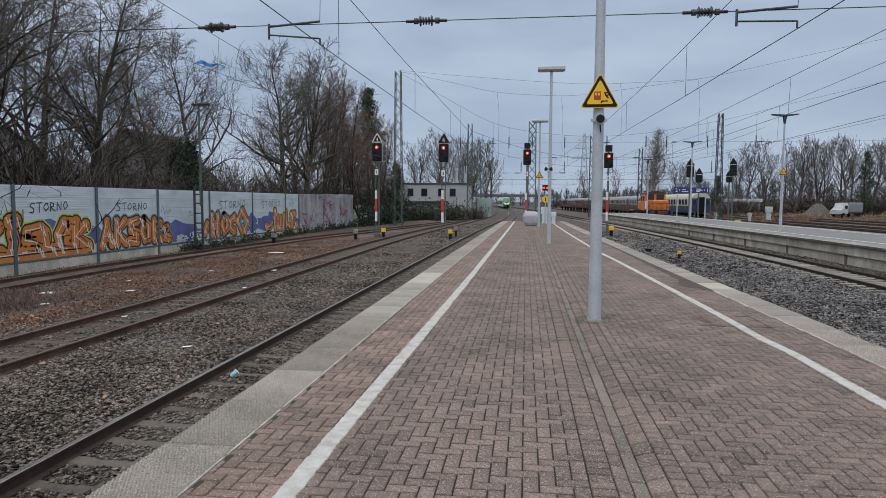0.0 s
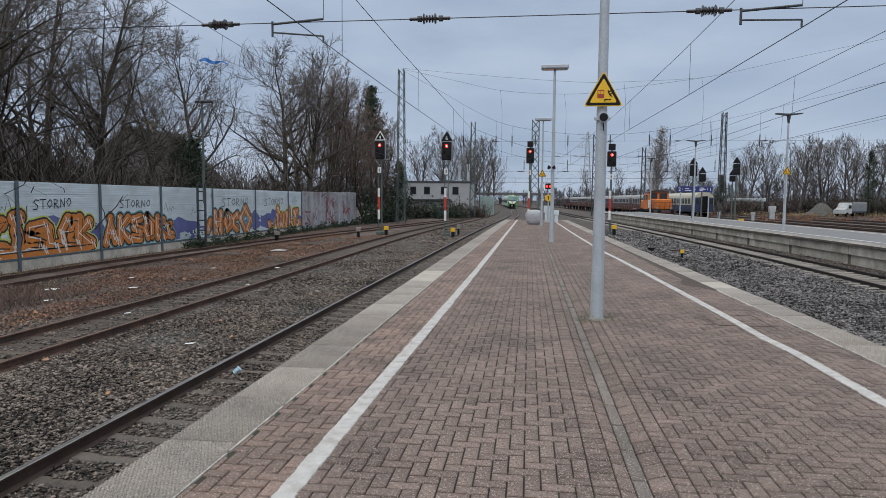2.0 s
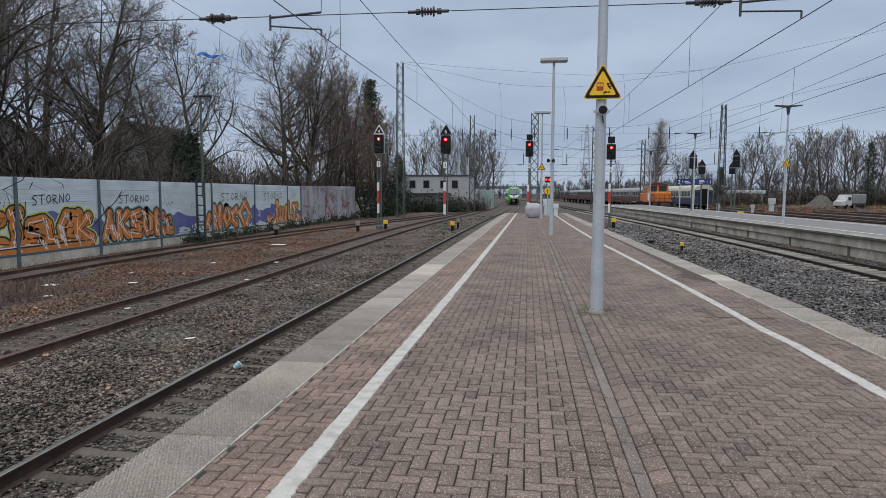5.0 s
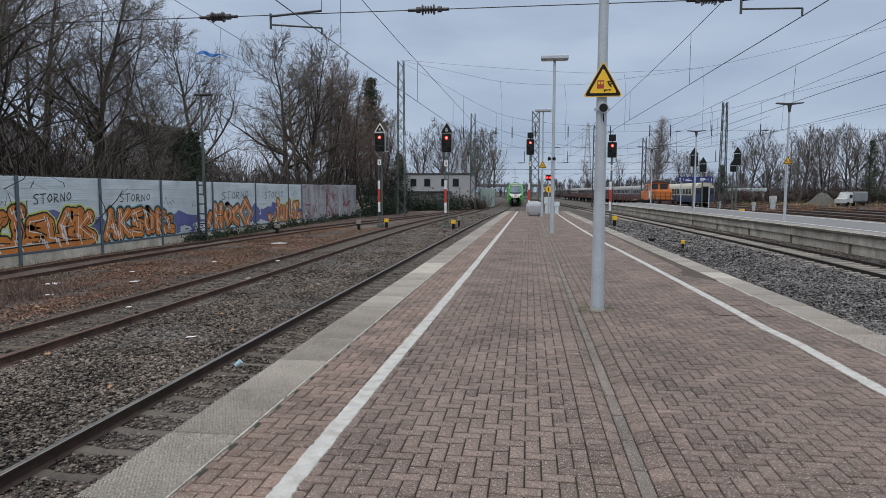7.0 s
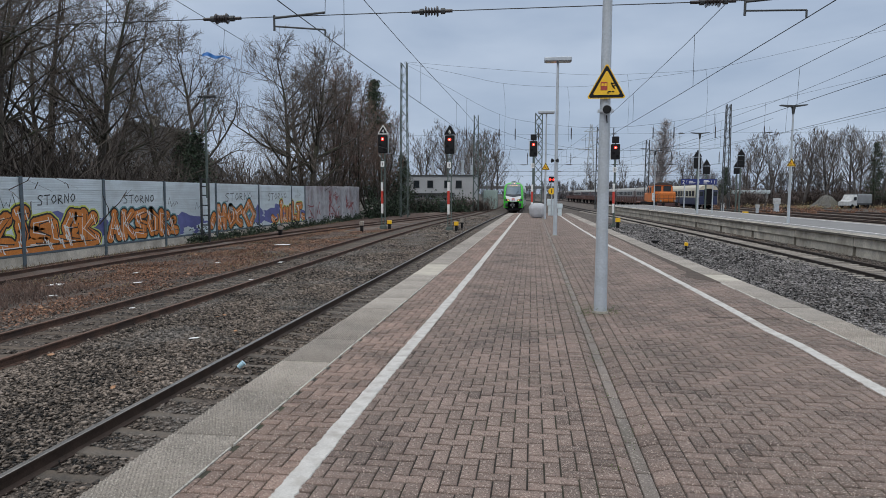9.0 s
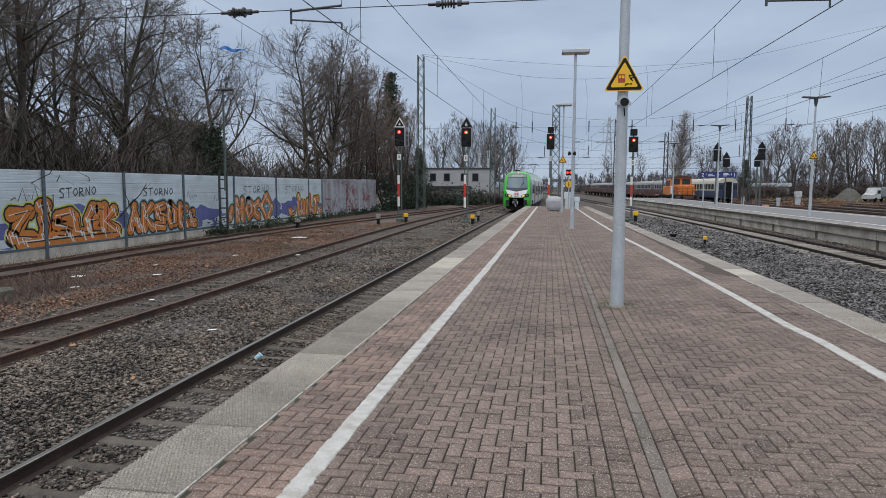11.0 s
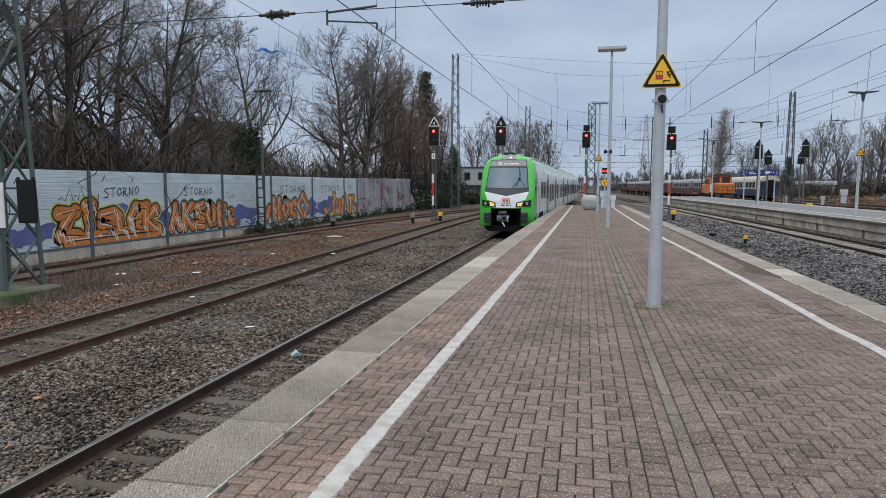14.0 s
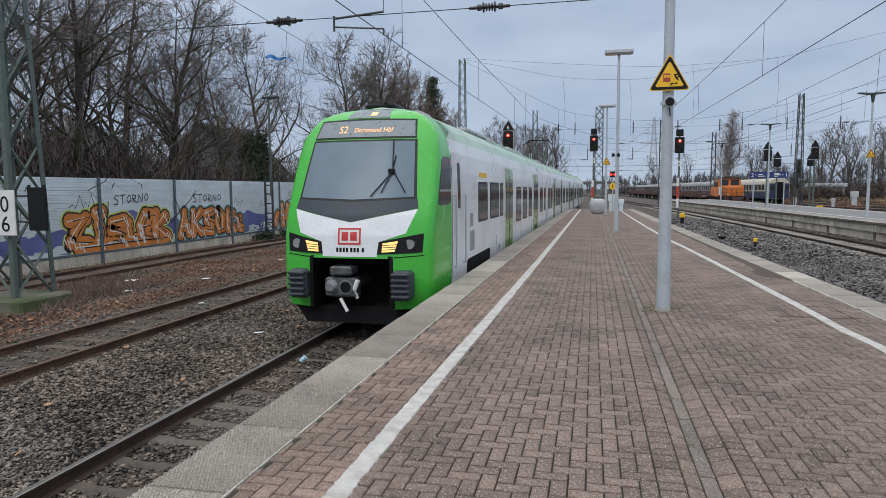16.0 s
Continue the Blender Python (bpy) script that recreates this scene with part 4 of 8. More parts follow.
def roof_box(parent, y0, y1, w=1.4, h=0.10):
    bm = bmesh.new()
    box(bm, -w / 2, w / 2, y0, y1, 3.1, 3.17 + h, 0.07)
    k = y0 + 0.3
    while k < y1 - 0.3:
        box(bm, -w / 2 - 0.012, w / 2 + 0.012, k, k + 0.04, 3.14, 3.14 + h * 0.8)
        k += 0.55
    part("roof_unit", bm, M_tgrey, parent, "grey roof equipment housing")


def roof_rail(parent, y0, y1):
    for s in (-1, 1):
        y = y0
        while y < y1:
            bm = bmesh.new()
            box(bm, s * 1.0 - 0.03, s * 1.0 + 0.03, y, y + 1.6, 2.86, 3.04, 0.02)
            part("roof_fairing", bm, M_troof, parent, "pale green roof edge fairing")
            y += 1.9


def pantograph(parent, y):
    p = new("pantograph")
    p.parent = parent
    p.location = (0, y, 3.2)
    p.scale = (1.0, 1.0, 1.38)
    bm = bmesh.new()
    for s in (-0.5, 0.5):
        box(bm, s - 0.04, s + 0.04, -0.9, 0.9, 0.0, 0.07, 0.01)
        tube(bm, (s, -0.7, -0.1), (s, -0.7, 0.05), 0.07)
        tube(bm, (s, 0.7, -0.1), (s, 0.7, 0.05), 0.07)
    part("base_frame", bm, M_steel_dark, p)
    bm = bmesh.new()
    tube(bm, (0, -0.6, 0.07), (0, 0.9, 0.75), 0.05)
    for s in (-1, 1):
        tube(bm, (0.08 * s, 0.9, 0.75), (0.38 * s, -0.1, 1.28), 0.025)
    part("arm", bm, M_steel_dark, p)
    bm = bmesh.new()
    for dy in (-0.2, 0.12):
        box(bm, -0.6, 0.6, dy, dy + 0.06, 1.28, 1.32, 0.01)
        for s in (-1, 1):
            tube(bm, (0.6 * s, dy + 0.03, 1.30), (0.92 * s, dy + 0.03, 1.12), 0.02)
    part("contact_strip", bm, M_black, p)


def end_car(name, length, label, doors, windows, panto=None):
    t = thing(name, (0, 0, 0), label, "train car", "cars of the arriving train")
    # nose skin: from the face round the corners to the sides
    bm = bmesh.new()
    zs = [-0.40, -0.25, -0.1, 0.2, 0.5, 0.7, 0.9, 1.1, 1.25, 1.5, 1.75, 2.0, 2.3, 2.6, 2.8, 2.95, 3.04, 3.1, 3.16, 3.195]
    cols = 33
    gridv = []
    for z in zs:
        w = half_width(z)
        row = []
        for i in range(cols):
            u = -1 + 2 * i / (cols - 1)
            a = abs(u)
            s = 1 if u >= 0 else -1
            if a < 0.62:                       # face
                x = (w - 0.13) * a / 0.62
                p = (s * x, nose_y(x, z), z)
            elif a < 0.80:                     # rounded corner
                k = (a - 0.62) / 0.18 * math.pi / 2
                y0 = nose_y(max(w - 0.13, 0), z)
                p = (s * (max(w - 0.13, 0) + 0.13 * math.sin(k)), y0 + 0.20 * (1 - math.cos(k)), z)
            else:                              # side, back to the white body
                y0 = nose_y(max(w - 0.13, 0), z) + 0.20
                p = (s * w, y0 + (2.62 - y0) * (a - 0.80) / 0.20 if z > 2.6 else y0 + (1.87 - y0) * (a - 0.80) / 0.20, z)
            row.append(bm.verts.new(p))
        gridv.append(row)
    for j in range(len(zs) - 1):
        for i in range(cols - 1):
            x0 = gridv[j][i].co.x
            x1 = gridv[j][i + 1].co.x
            mid = (x0 + x1) / 2
            if zs[j + 1] <= 0.51 and abs(mid) < 0.72 and abs(gridv[j][i].co.y) < 0.5:
                continue                       # the opening for the coupler
            bm.faces.new((gridv[j][i], gridv[j][i + 1], gridv[j + 1][i + 1], gridv[j + 1][i]))
    fixn(bm)
    part("nose", bm, M_tgreen, t, "bright green rounded driving end", smooth=True)
    bm = bmesh.new()
    for s in (-1, 1):
        box(bm, s * 0.74 - 0.03, s * 0.74 + 0.03, 0.05, 1.2, -0.38, 0.5)
    box(bm, -0.75, 0.75, 0.95, 1.0, -0.6, 0.55)
    box(bm, -0.75, 0.75, 0.05, 1.0, 0.5, 0.54)
    part("coupler_recess", bm, M_tdark, t, "black coupler opening")
    bm = bmesh.new()
    loft(bm, [[(-1.2, 0.35, -0.40), (1.2, 0.35, -0.40), (1.2, 1.6, -0.40), (-1.2, 1.6, -0.40)], [(-0.95, 0.30, -0.70), (0.95, 0.30, -0.70), (0.95, 1.5, -0.70), (-0.95, 1.5, -0.70)]])
    part("snow_plough", fixn(bm), M_tdark, t, "black track clearer below the nose")
    # windscreen, displays, bands
    nose_patch("dark_band", [(-1.12, 1.52), (0, 1.47), (1.12, 1.52)], [(-1.15, 1.36), (0, 1.13), (1.15, 1.36)], M_tband, t, 0.012, "dark grey band under the windscreen")
    ws = nose_patch("windscreen", [(-1.00, 2.53), (0, 2.53), (1.00, 2.53)], [(-1.11, 1.50), (0, 1.45), (1.11, 1.50)], M_rubber, t, 0.010, "large windscreen with a painted blue grey sky reflection")
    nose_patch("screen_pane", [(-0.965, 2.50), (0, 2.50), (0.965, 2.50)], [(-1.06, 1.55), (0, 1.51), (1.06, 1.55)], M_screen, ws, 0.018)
    db = nose_patch("destination_display", [(-0.93, 2.90), (0, 2.92), (0.93, 2.90)], [(-0.99, 2.55), (0, 2.55), (0.99, 2.55)], M_rubber, t, 0.010, "destination display with amber letters")
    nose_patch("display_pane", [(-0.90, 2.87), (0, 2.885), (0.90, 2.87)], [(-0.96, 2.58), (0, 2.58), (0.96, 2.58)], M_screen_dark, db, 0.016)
    td = nose_patch("top_display", [(-0.34, 3.13), (0, 3.135), (0.34, 3.13)], [(-0.42, 2.93), (0, 2.935), (0.42, 2.93)], M_screen_dark, t, 0.012, "small grey roof display")
    nose_patch("lamp_field", [(0.02, 3.09), (0.14, 3.09)], [(0.02, 2.98), (0.14, 2.98)], M_amber_glow, td, 0.02, "amber dot field", n=2, m=2, solid=0.006)
    # amber writing
    text(db, "S2", 0.185, (-0.50, 0, 2.655), M_amber_glow, lambda x, z: on_nose(x, z, 0.024))
    text(db, "Dortmund Hbf", 0.122, (-0.20, 0, 2.665), M_amber_glow, lambda x, z: on_nose(x, z, 0.024))
    # white front panel
    nose_patch("front_panel", [(-1.15, 1.35), (0, 1.12), (1.15, 1.35)], [(-0.98, 0.93), (0, 0.86), (0.98, 0.93)], M_twhite, t, 0.008, "silver white front panel")
    nose_patch("front_panel", [(-0.98, 0.935), (0, 0.865), (0.98, 0.935)], [(-0.54, 0.79), (0, 0.79), (0.54, 0.79)], M_twhite, t, 0.008, "silver white front panel")
    nose_patch("front_panel", [(-0.54, 0.795), (0, 0.795), (0.54, 0.795)], [(-0.50, 0.53), (0, 0.53), (0.50, 0.53)], M_twhite, t, 0.008, "silver white front panel")
    lg = nose_patch("logo_plate", [(-0.21, 1.03), (0.21, 1.03)], [(-0.21, 0.74), (0.21, 0.74)], M_white, t, 0.014, "white plate with a red frame and two red block shapes", n=4, m=2, solid=0.01)
    for a, b, c, d in ((-0.21, 0.21, 1.03, 1.0), (-0.21, 0.21, 0.77, 0.74), (-0.21, -0.18, 1.0, 0.77), (0.18, 0.21, 1.0, 0.77)):
        nose_patch("logo_frame", [(a, c), (b, c)], [(a, d), (b, d)], M_logo_red, lg, 0.019, n=4, m=6, solid=0.006)
    for ox in (-0.14, 0.02):
        nose_patch("logo_shape", [(ox, 0.96), (ox + 0.12, 0.96)], [(ox, 0.81), (ox + 0.12, 0.81)], M_logo_red, lg, 0.019, n=2, m=4, solid=0.006)
    for x in (-0.24, -0.18, -0.12, -0.06, 0.02, 0.08, 0.14, 0.23):     # fleet number as bars
        nose_patch("number_bar", [(x, 0.685), (x + 0.04, 0.685)], [(x, 0.61), (x + 0.04, 0.61)], M_tdark, t, 0.012, n=1, m=1, solid=0.005)
    # headlamps
    for s in (-1, 1):
        o = lambda pts: [(s * x, z) for x, z in pts]
        h = nose_patch("headlight", o([(0.53, 0.79), (0.9, 0.86), (1.27, 0.93)]), o([(0.50, 0.575), (0.9, 0.585), (1.25, 0.60)]), M_black, t, 0.012, "black headlamp housing with lit lamp")
        nose_patch("lit_lamp", o([(0.60, 0.765), (0.86, 0.805)]), o([(0.585, 0.61), (0.80, 0.62)]), M_led, h, 0.02, "lit amber white lamp", n=4, m=2, solid=0.01)
        for k in range(3):                     # dark bars between the rows of diodes
            z = 0.645 + 0.04 * k
            nose_patch("lamp_bar", o([(0.60, z + 0.012), (0.84, z + 0.024)]), o([(0.60, z), (0.84, z + 0.012)]), M_buffer, h, 0.024, n=2, m=1, solid=0.008)
        bm = bmesh.new()
        tube(bm, on_nose(s * 1.05, 0.745, 0.03), on_nose(s * 1.05, 0.745, -0.02), 0.085, seg=18)
        part("round_lamp", bm, M_lightglass, h, "round clear lamp")
        # crash box with ribs
        bm = bmesh.new()
        box(bm, s * 0.95 - 0.17, s * 0.95 + 0.17, -0.10, 0.3, -0.21, 0.30, 0.05)
        cb = part("crash_box", bm, M_buffer, t, "dark ribbed crash absorber")
        for k in range(5):
            z = -0.16 + k * 0.095
            bm = bmesh.new()
            box(bm, s * 0.95 - 0.155, s * 0.95 + 0.155, -0.17, -0.06, z, z + 0.05, 0.015)
            part("rib", bm, M_buffer, cb)
        # lower green apron step
        nose_patch("apron_seam", o([(0.72, 0.52), (1.28, 0.555)]), o([(0.72, 0.505), (1.28, 0.54)]), M_tdark, t, 0.006, n=4, m=1, solid=0.004)
        # cab side window
        bm = bmesh.new()
        rows = []
        for z in (1.40, 1.46, 1.62, 1.80, 2.0, 2.16, 2.24):
            ya = float(np.interp(z, [1.40, 1.46, 1.62, 2.16, 2.24], [0.86, 0.80, 0.84, 1.12, 1.24]))
            yb = float(np.interp(z, [1.40, 1.46, 2.16, 2.24], [1.70, 1.77, 1.82, 1.76]))
            w = half_width(z)
            rows.append([bm.verts.new((s * x, y, z)) for x, y in ((w - 0.03, ya), (w + 0.008, ya), (w + 0.008, yb), (w - 0.03, yb))])
        for p, q in zip(rows, rows[1:]):
            for k in range(3):
                bm.faces.new((p[k], p[k + 1], q[k + 1], q[k]))
        bm.faces.new(rows[0])
        bm.faces.new(rows[-1])
        cw = part("cab_window", fixn(bm), M_glass, t, "dark trapezoid cab side window")
        side_plate("cab_window_bar", 0.86, 1.78, 1.63, 1.67, M_tgrey, cw, 0.012, s, r=0.012)
    # coupler
    cp = new("coupler")
    cp.parent = t
    bm = bmesh.new()
    box(bm, -0.46, 0.12, -0.02, 0.25, -0.18, 0.16, 0.03)
    box(bm, -0.36, 0.05, -0.05, 0.3, 0.2, 0.36, 0.03)
    tube(bm, (-0.15, 0.2, 0.0), (-0.05, 1.0, 0.05), 0.14, seg=12)
    for k in (-0.28, -0.06):
        tube(bm, (k, 0.0, 0.24), (k, -0.08, 0.24), 0.025)
    part("coupler_head", bm, M_coupler, cp, "grey automatic coupler head")
    bm = bmesh.new()
    tube(bm, (-0.33, -0.02, 0.0), (-0.33, -0.12, 0.0), 0.13, 0.07, seg=14)
    tube(bm, (-0.06, -0.03, 0.0), (-0.06, -0.05, 0.0), 0.13, seg=14)
    part("coupler_cone", bm, M_coupler_pale, cp, "pale guide cone and socket")
    bm = bmesh.new()
    tube(bm, (-0.06, -0.052, 0.0), (-0.06, -0.06, 0.0), 0.10, seg=14)
    part("coupler_socket", bm, M_tdark, cp)
    bm = bmesh.new()
    tube(bm, (-0.16, -0.04, -0.2), (-0.02, -0.08, -0.42), 0.03)
    tube(bm, (0.15, 0.0, 0.12), (0.08, 0.0, -0.05), 0.045)
    tube(bm, (0.08, 0.0, -0.05), (0.12, 0.05, -0.2), 0.03)
    part("coupler_hose", bm, M_white, cp, "pale hanging air hoses")
    # wiper
    wp = new("wiper")
    wp.parent = t
    bm = bmesh.new()
    for (x0, z0), (x1, z1) in (((0.60, 2.52), (0.63, 2.20)), ((0.63, 2.20), (0.66, 1.98)), ((0.66, 1.98), (0.50, 1.62)), ((0.66, 1.98), (0.32, 1.56)), ((0.68, 1.97), (0.92, 1.62)), ((0.68, 2.25), (0.64, 1.92))):
        tube(bm, on_nose(x0, z0, 0.05), on_nose(x1, z1, 0.05), 0.010, seg=6)
    box(bm, 0.58, 0.70, nose_y(0.64, 1.98) - 0.08, nose_y(0.64, 1.98) - 0.03, 1.93, 2.02, 0.01)
    part("wiper_arm", bm, M_black, wp, "black pantograph windscreen wiper")
    # white body behind the nose
    car_shell(t, 1.86, length, True)
    for s in (-1, 1):
        side_plate("seam", 1.90, 1.93, -0.3, 2.55, M_rubber, t, 0.003, s, r=0.01)
        dd = side_plate("drivers_door", 2.10, 2.86, 0.12, 2.42, M_twhite, t, 0.010, s, "narrow silver white driver's door", r=0.05)
        side_plate("door_pane", 2.40, 2.66, 1.30, 2.18, M_glass, dd, 0.014, s, r=0.05)
        for y in (2.02, 2.95):
            bm = bmesh.new()
            tube(bm, (s * 1.47, y, 0.15), (s * 1.47, y, 1.55), 0.018)
            for z in (0.15, 1.55):
                tube(bm, (s * 1.47, y, z), (s * 1.39, y, z), 0.015)
            part("grab_rail", bm, M_steel_light, dd, "vertical steel grab rail")
        side_plate("class_mark", 4.95, 6.05, 1.94, 2.05, M_yellow, t, 0.006, s, "short yellow stripe above the windows", r=0.02)
        for y0, y1, z0, z1 in ((3.7, 4.25, 0.3, 0.75), (3.75, 4.1, 0.85, 1.15), (7.6, 7.64, -0.2, 0.4), (8.0, 8.3, -0.05, 0.1)):
            side_plate("notice", y0, y1, z0, z1, M_tgrey, t, 0.005, s, r=0.015)
    for y0, y1 in doors:
        for s in (-1, 1):
            train_door(t, y0, y1, s)
    for y0, y1, z0, z1 in windows:
        for s in (-1, 1):
            train_window(t, y0, y1, z0, z1, s)
    # black plates laid on the skirt imitate the dark inside of bogie cut-outs
    for s in (-1, 1):
        side_plate("bogie_opening", 3.4, 6.5, -0.405, 0.15, M_tdark, t, 0.01, s, "black plate standing in for the shaded wheel opening", r=0.12)
    bogie(t, 5.0)
    bogie(t, length - 2.0)
    roof_box(t, 3.2, 4.2, 0.9, 0.12)
    roof_box(t, 7.0, 12.0)
    roof_box(t, 15.5, 20.5)
    roof_rail(t, 8.4, length - 1.5)
    bm = bmesh.new()
    box(bm, -0.35, 0.25, 1.9, 2.6, 3.17, 3.30, 0.05)
    tube(bm, (0.1, 2.0, 3.25), (0.1, 1.85, 3.25), 0.05)
    part("horn_box", bm, M_black, t, "black roof horn box")
    return t


def middle_car(name, length, label, doors, windows, panto=None):
    t = thing(name, (0, 0, 0), label, "train car", "cars of the arriving train")
    car_shell(t, 0.25, length, False)
    bm = bmesh.new()
    loft(bm, [[(x * 0.93, y, z * 0.97 if z > 0 else z * 0.9) for x, _, z in body_ring(0)] for y in (-0.35, 0.35)])
    part("gangway", fixn(bm), M_tdark, t, "black gangway bellows")
    for y0, y1 in doors:
        for s in (-1, 1):
            train_door(t, y0, y1, s)
    for y0, y1, z0, z1 in windows:
        for s in (-1, 1):
            train_window(t, y0, y1, z0, z1, s)
    bogie(t, length - 2.0)
    roof_box(t, 1.5, 4.5)
    roof_box(t, length - 5.5, length - 1.5)
    roof_rail(t, 1.0, length - 1.0)
    if panto:
        pantograph(t, panto)
    return t


def text(parent, body, size, at, material, place):
    """Flat letters laid on a surface: place maps (x, z) to a point."""
    cu = bpy.data.curves.new("lettering", 'FONT')
    cu.body, cu.size = body, size
    ob = bpy.data.objects.new("lettering", cu)
    scene.collection.objects.link(ob)
    me = bpy.data.meshes.new_from_object(ob.evaluated_get(bpy.context.evaluated_depsgraph_get()))
    bpy.data.objects.remove(ob)
    for v in me.vertices:
        v.co = place(at[0] + v.co.x, at[2] + v.co.y)
    me.materials.clear()
    me.materials.append(material)
    o = new("lettering", me)
    o.parent = parent
    return o


CAR_ONE = 25.75
LOW, HIGH = (0.55, 1.74), (0.90, 1.84)
front_car = end_car("train_car", CAR_ONE, "green nosed silver white electric train car with lit headlamps", [(9.45, 11.2), (18.35, 20.6)],
                    [(4.76, 6.12, *HIGH), (6.5, 8.1, *HIGH), (8.32, 8.95, *HIGH), (12.1, 13.65, *LOW), (14.2, 15.7, *LOW), (16.3, 17.6, *LOW), (21.5, 23.3, *LOW), (23.9, 25.0, *LOW)])
WIN_MID = [(0.8, 2.3, *LOW), (2.6, 4.1, *LOW), (7.0, 8.5, *LOW), (8.8, 10.3, *LOW), (10.6, 12.1, *LOW), (15.0, 16.5, *LOW), (16.8, 18.3, *LOW)]
second_car = middle_car("train_car", 19.0, "silver white middle car of the electric train with a raised pantograph", [(4.9, 6.6), (12.6, 14.3)], WIN_MID, 10.0)
third_car = middle_car("train_car", 19.0, "silver white middle car of the electric train", [(4.9, 6.6), (12.6, 14.3)], WIN_MID)
fourth_car = middle_car("train_car", 19.0, "silver white rear car of the electric train", [(4.9, 6.6), (12.6, 14.3)], WIN_MID)

def raise_roof(ob, lift):
    """Gives a car its full height: what lies above the sill of the windscreen is drawn out upwards."""
    for c in ob.children:
        if c.name.startswith("pantograph"):
            c.location.z = lift(c.location.z)
            continue
        if c.type == 'MESH':
            for v in c.data.vertices:
                v.co.z = lift(v.co.z)
        raise_roof(c, lift)


for k in (front_car, second_car, third_car, fourth_car):
    raise_roof(k, lambda z: z if z < 1.4 else 1.4 + (z - 1.4) * 1.058)

TRAIN_WAY = curve([(0, 243), (1.5, 215), (3, 188), (4, 170.6), (6.5, 129.5), (8, 106.5), (9, 93.5), (11.5, 62.4), (12.5, 50.6), (13.5, 39.0), (14.5, 27.3), (15.5, 16.2), (16, 10.62)])

# ---------------------------------------------------------------- bare winter trees
def skeleton_tubes(segs, sides_of):
    """Tapered tubes along segments (p0, p1, r0, r1), as vertex and quad arrays."""
    vs, fs = [], []
    for sides in sorted({sides_of(s) for s in segs}):
        pick = [s for s in segs if sides_of(s) == sides]
        p0, p1 = np.array([s[0] for s in pick]), np.array([s[1] for s in pick])
        r0, r1 = np.array([s[2] for s in pick]), np.array([s[3] for s in pick])
        d = p1 - p0
        d /= np.linalg.norm(d, axis=1, keepdims=True) + 1e-9
        ref = np.where(np.abs(d[:, 2:3]) > 0.9, np.array([[1.0, 0, 0]]), np.array([[0, 0, 1.0]]))
        u = np.cross(d, ref)
        u /= np.linalg.norm(u, axis=1, keepdims=True)
        w = np.cross(d, u)
        a = np.arange(sides) * 2 * np.pi / sides
        ring = u[:, None] * np.cos(a)[None, :, None] + w[:, None] * np.sin(a)[None, :, None]
        v = np.concatenate([p0[:, None] + ring * r0[:, None, None], p1[:, None] + ring * r1[:, None, None]], 1)
        n0 = sum(len(k) for k in vs)
        base = n0 + np.arange(len(pick))[:, None, None] * 2 * sides
        q = np.array([(i, (i + 1) % sides, sides + (i + 1) % sides, sides + i) for i in range(sides if sides > 2 else 1)])
        vs.append(v.reshape(-1, 3))
        fs.append((base + q[None]).reshape(-1, 4))
    return np.concatenate(vs), np.concatenate(fs)


def sprout(rng, segs, start, direction, length, radius, n, wobble, lift, tip):
    """One wandering limb; returns its joints."""
    p, d = np.array(start, float), np.array(direction, float)
    d /= np.linalg.norm(d)
    joints = []
    for k in range(n):
        r0, r1 = radius + (tip - radius) * k / n, radius + (tip - radius) * (k + 1) / n
        d = d + rng.normal(0, wobble, 3) + np.array((0, 0, lift))
        d /= np.linalg.norm(d)
        q = p + d * length / n
        segs.append((p, q, r0, r1))
        joints.append((q, d.copy(), r1, (k + 1) / n))
        p = q
    return joints


def side_way(rng, d, angle):
    v = rng.normal(size=3)
    v -= d * np.dot(v, d)
    v /= np.linalg.norm(v)
    return d * math.cos(angle) + v * math.sin(angle)


def bare_tree(seed, height, trunk_r, limbs, sub, twigs, limb_len, first, angle, fork=1, lift=0.10, tip=0.012):
    rng = np.random.default_rng(seed)
    wood, fine = [], []
    for k in range(fork):
        lean = rng.normal(0, 0.10 if fork > 1 else 0.03, 2)
        h = height * rng.uniform(0.82, 1.0) if k else height
        stem = sprout(rng, wood, (rng.normal(0, 0.25) if k else 0, rng.normal(0, 0.25) if k else 0, -0.2), (lean[0], lean[1], 1), h * 0.97, trunk_r * (1 if not k else 0.7), 12, 0.055, 0.04, 0.03)
        for i in range(limbs):
            u = first + (1 - first) * (i + rng.uniform(0, 1)) / limbs
            j = min(11, max(0, int(u * 12)))
            q, d, r, _ = stem[j]
            ll = h * limb_len * (1.05 - 0.75 * max(0, u - 0.3) / 0.7) * rng.uniform(0.65, 1.15)
            lj = sprout(rng, wood, q, side_way(rng, d, radians(angle) * rng.uniform(0.7, 1.25)), ll, max(0.025, r * 0.55), 6, 0.13, lift, 0.014)
            for m in range(sub):
                q2, d2, r2, u2 = lj[min(5, int(rng.uniform(0.15, 1) * 6))]
                l2 = ll * rng.uniform(0.28, 0.5)
                sj = sprout(rng, fine, q2, side_way(rng, d2, radians(rng.uniform(25, 60))), l2, max(0.014, r2 * 0.6), 4, 0.16, lift * 0.7, tip)
                for t in range(twigs):
                    q3, d3, r3, u3 = sj[min(3, int(rng.uniform(0, 1) * 4))]
                    sprout(rng, fine, q3, side_way(rng, d3, radians(rng.uniform(20, 60))), l2 * rng.uniform(0.3, 0.65), tip, 2, 0.18, lift * 0.5, tip * 0.6)
    return wood, fine


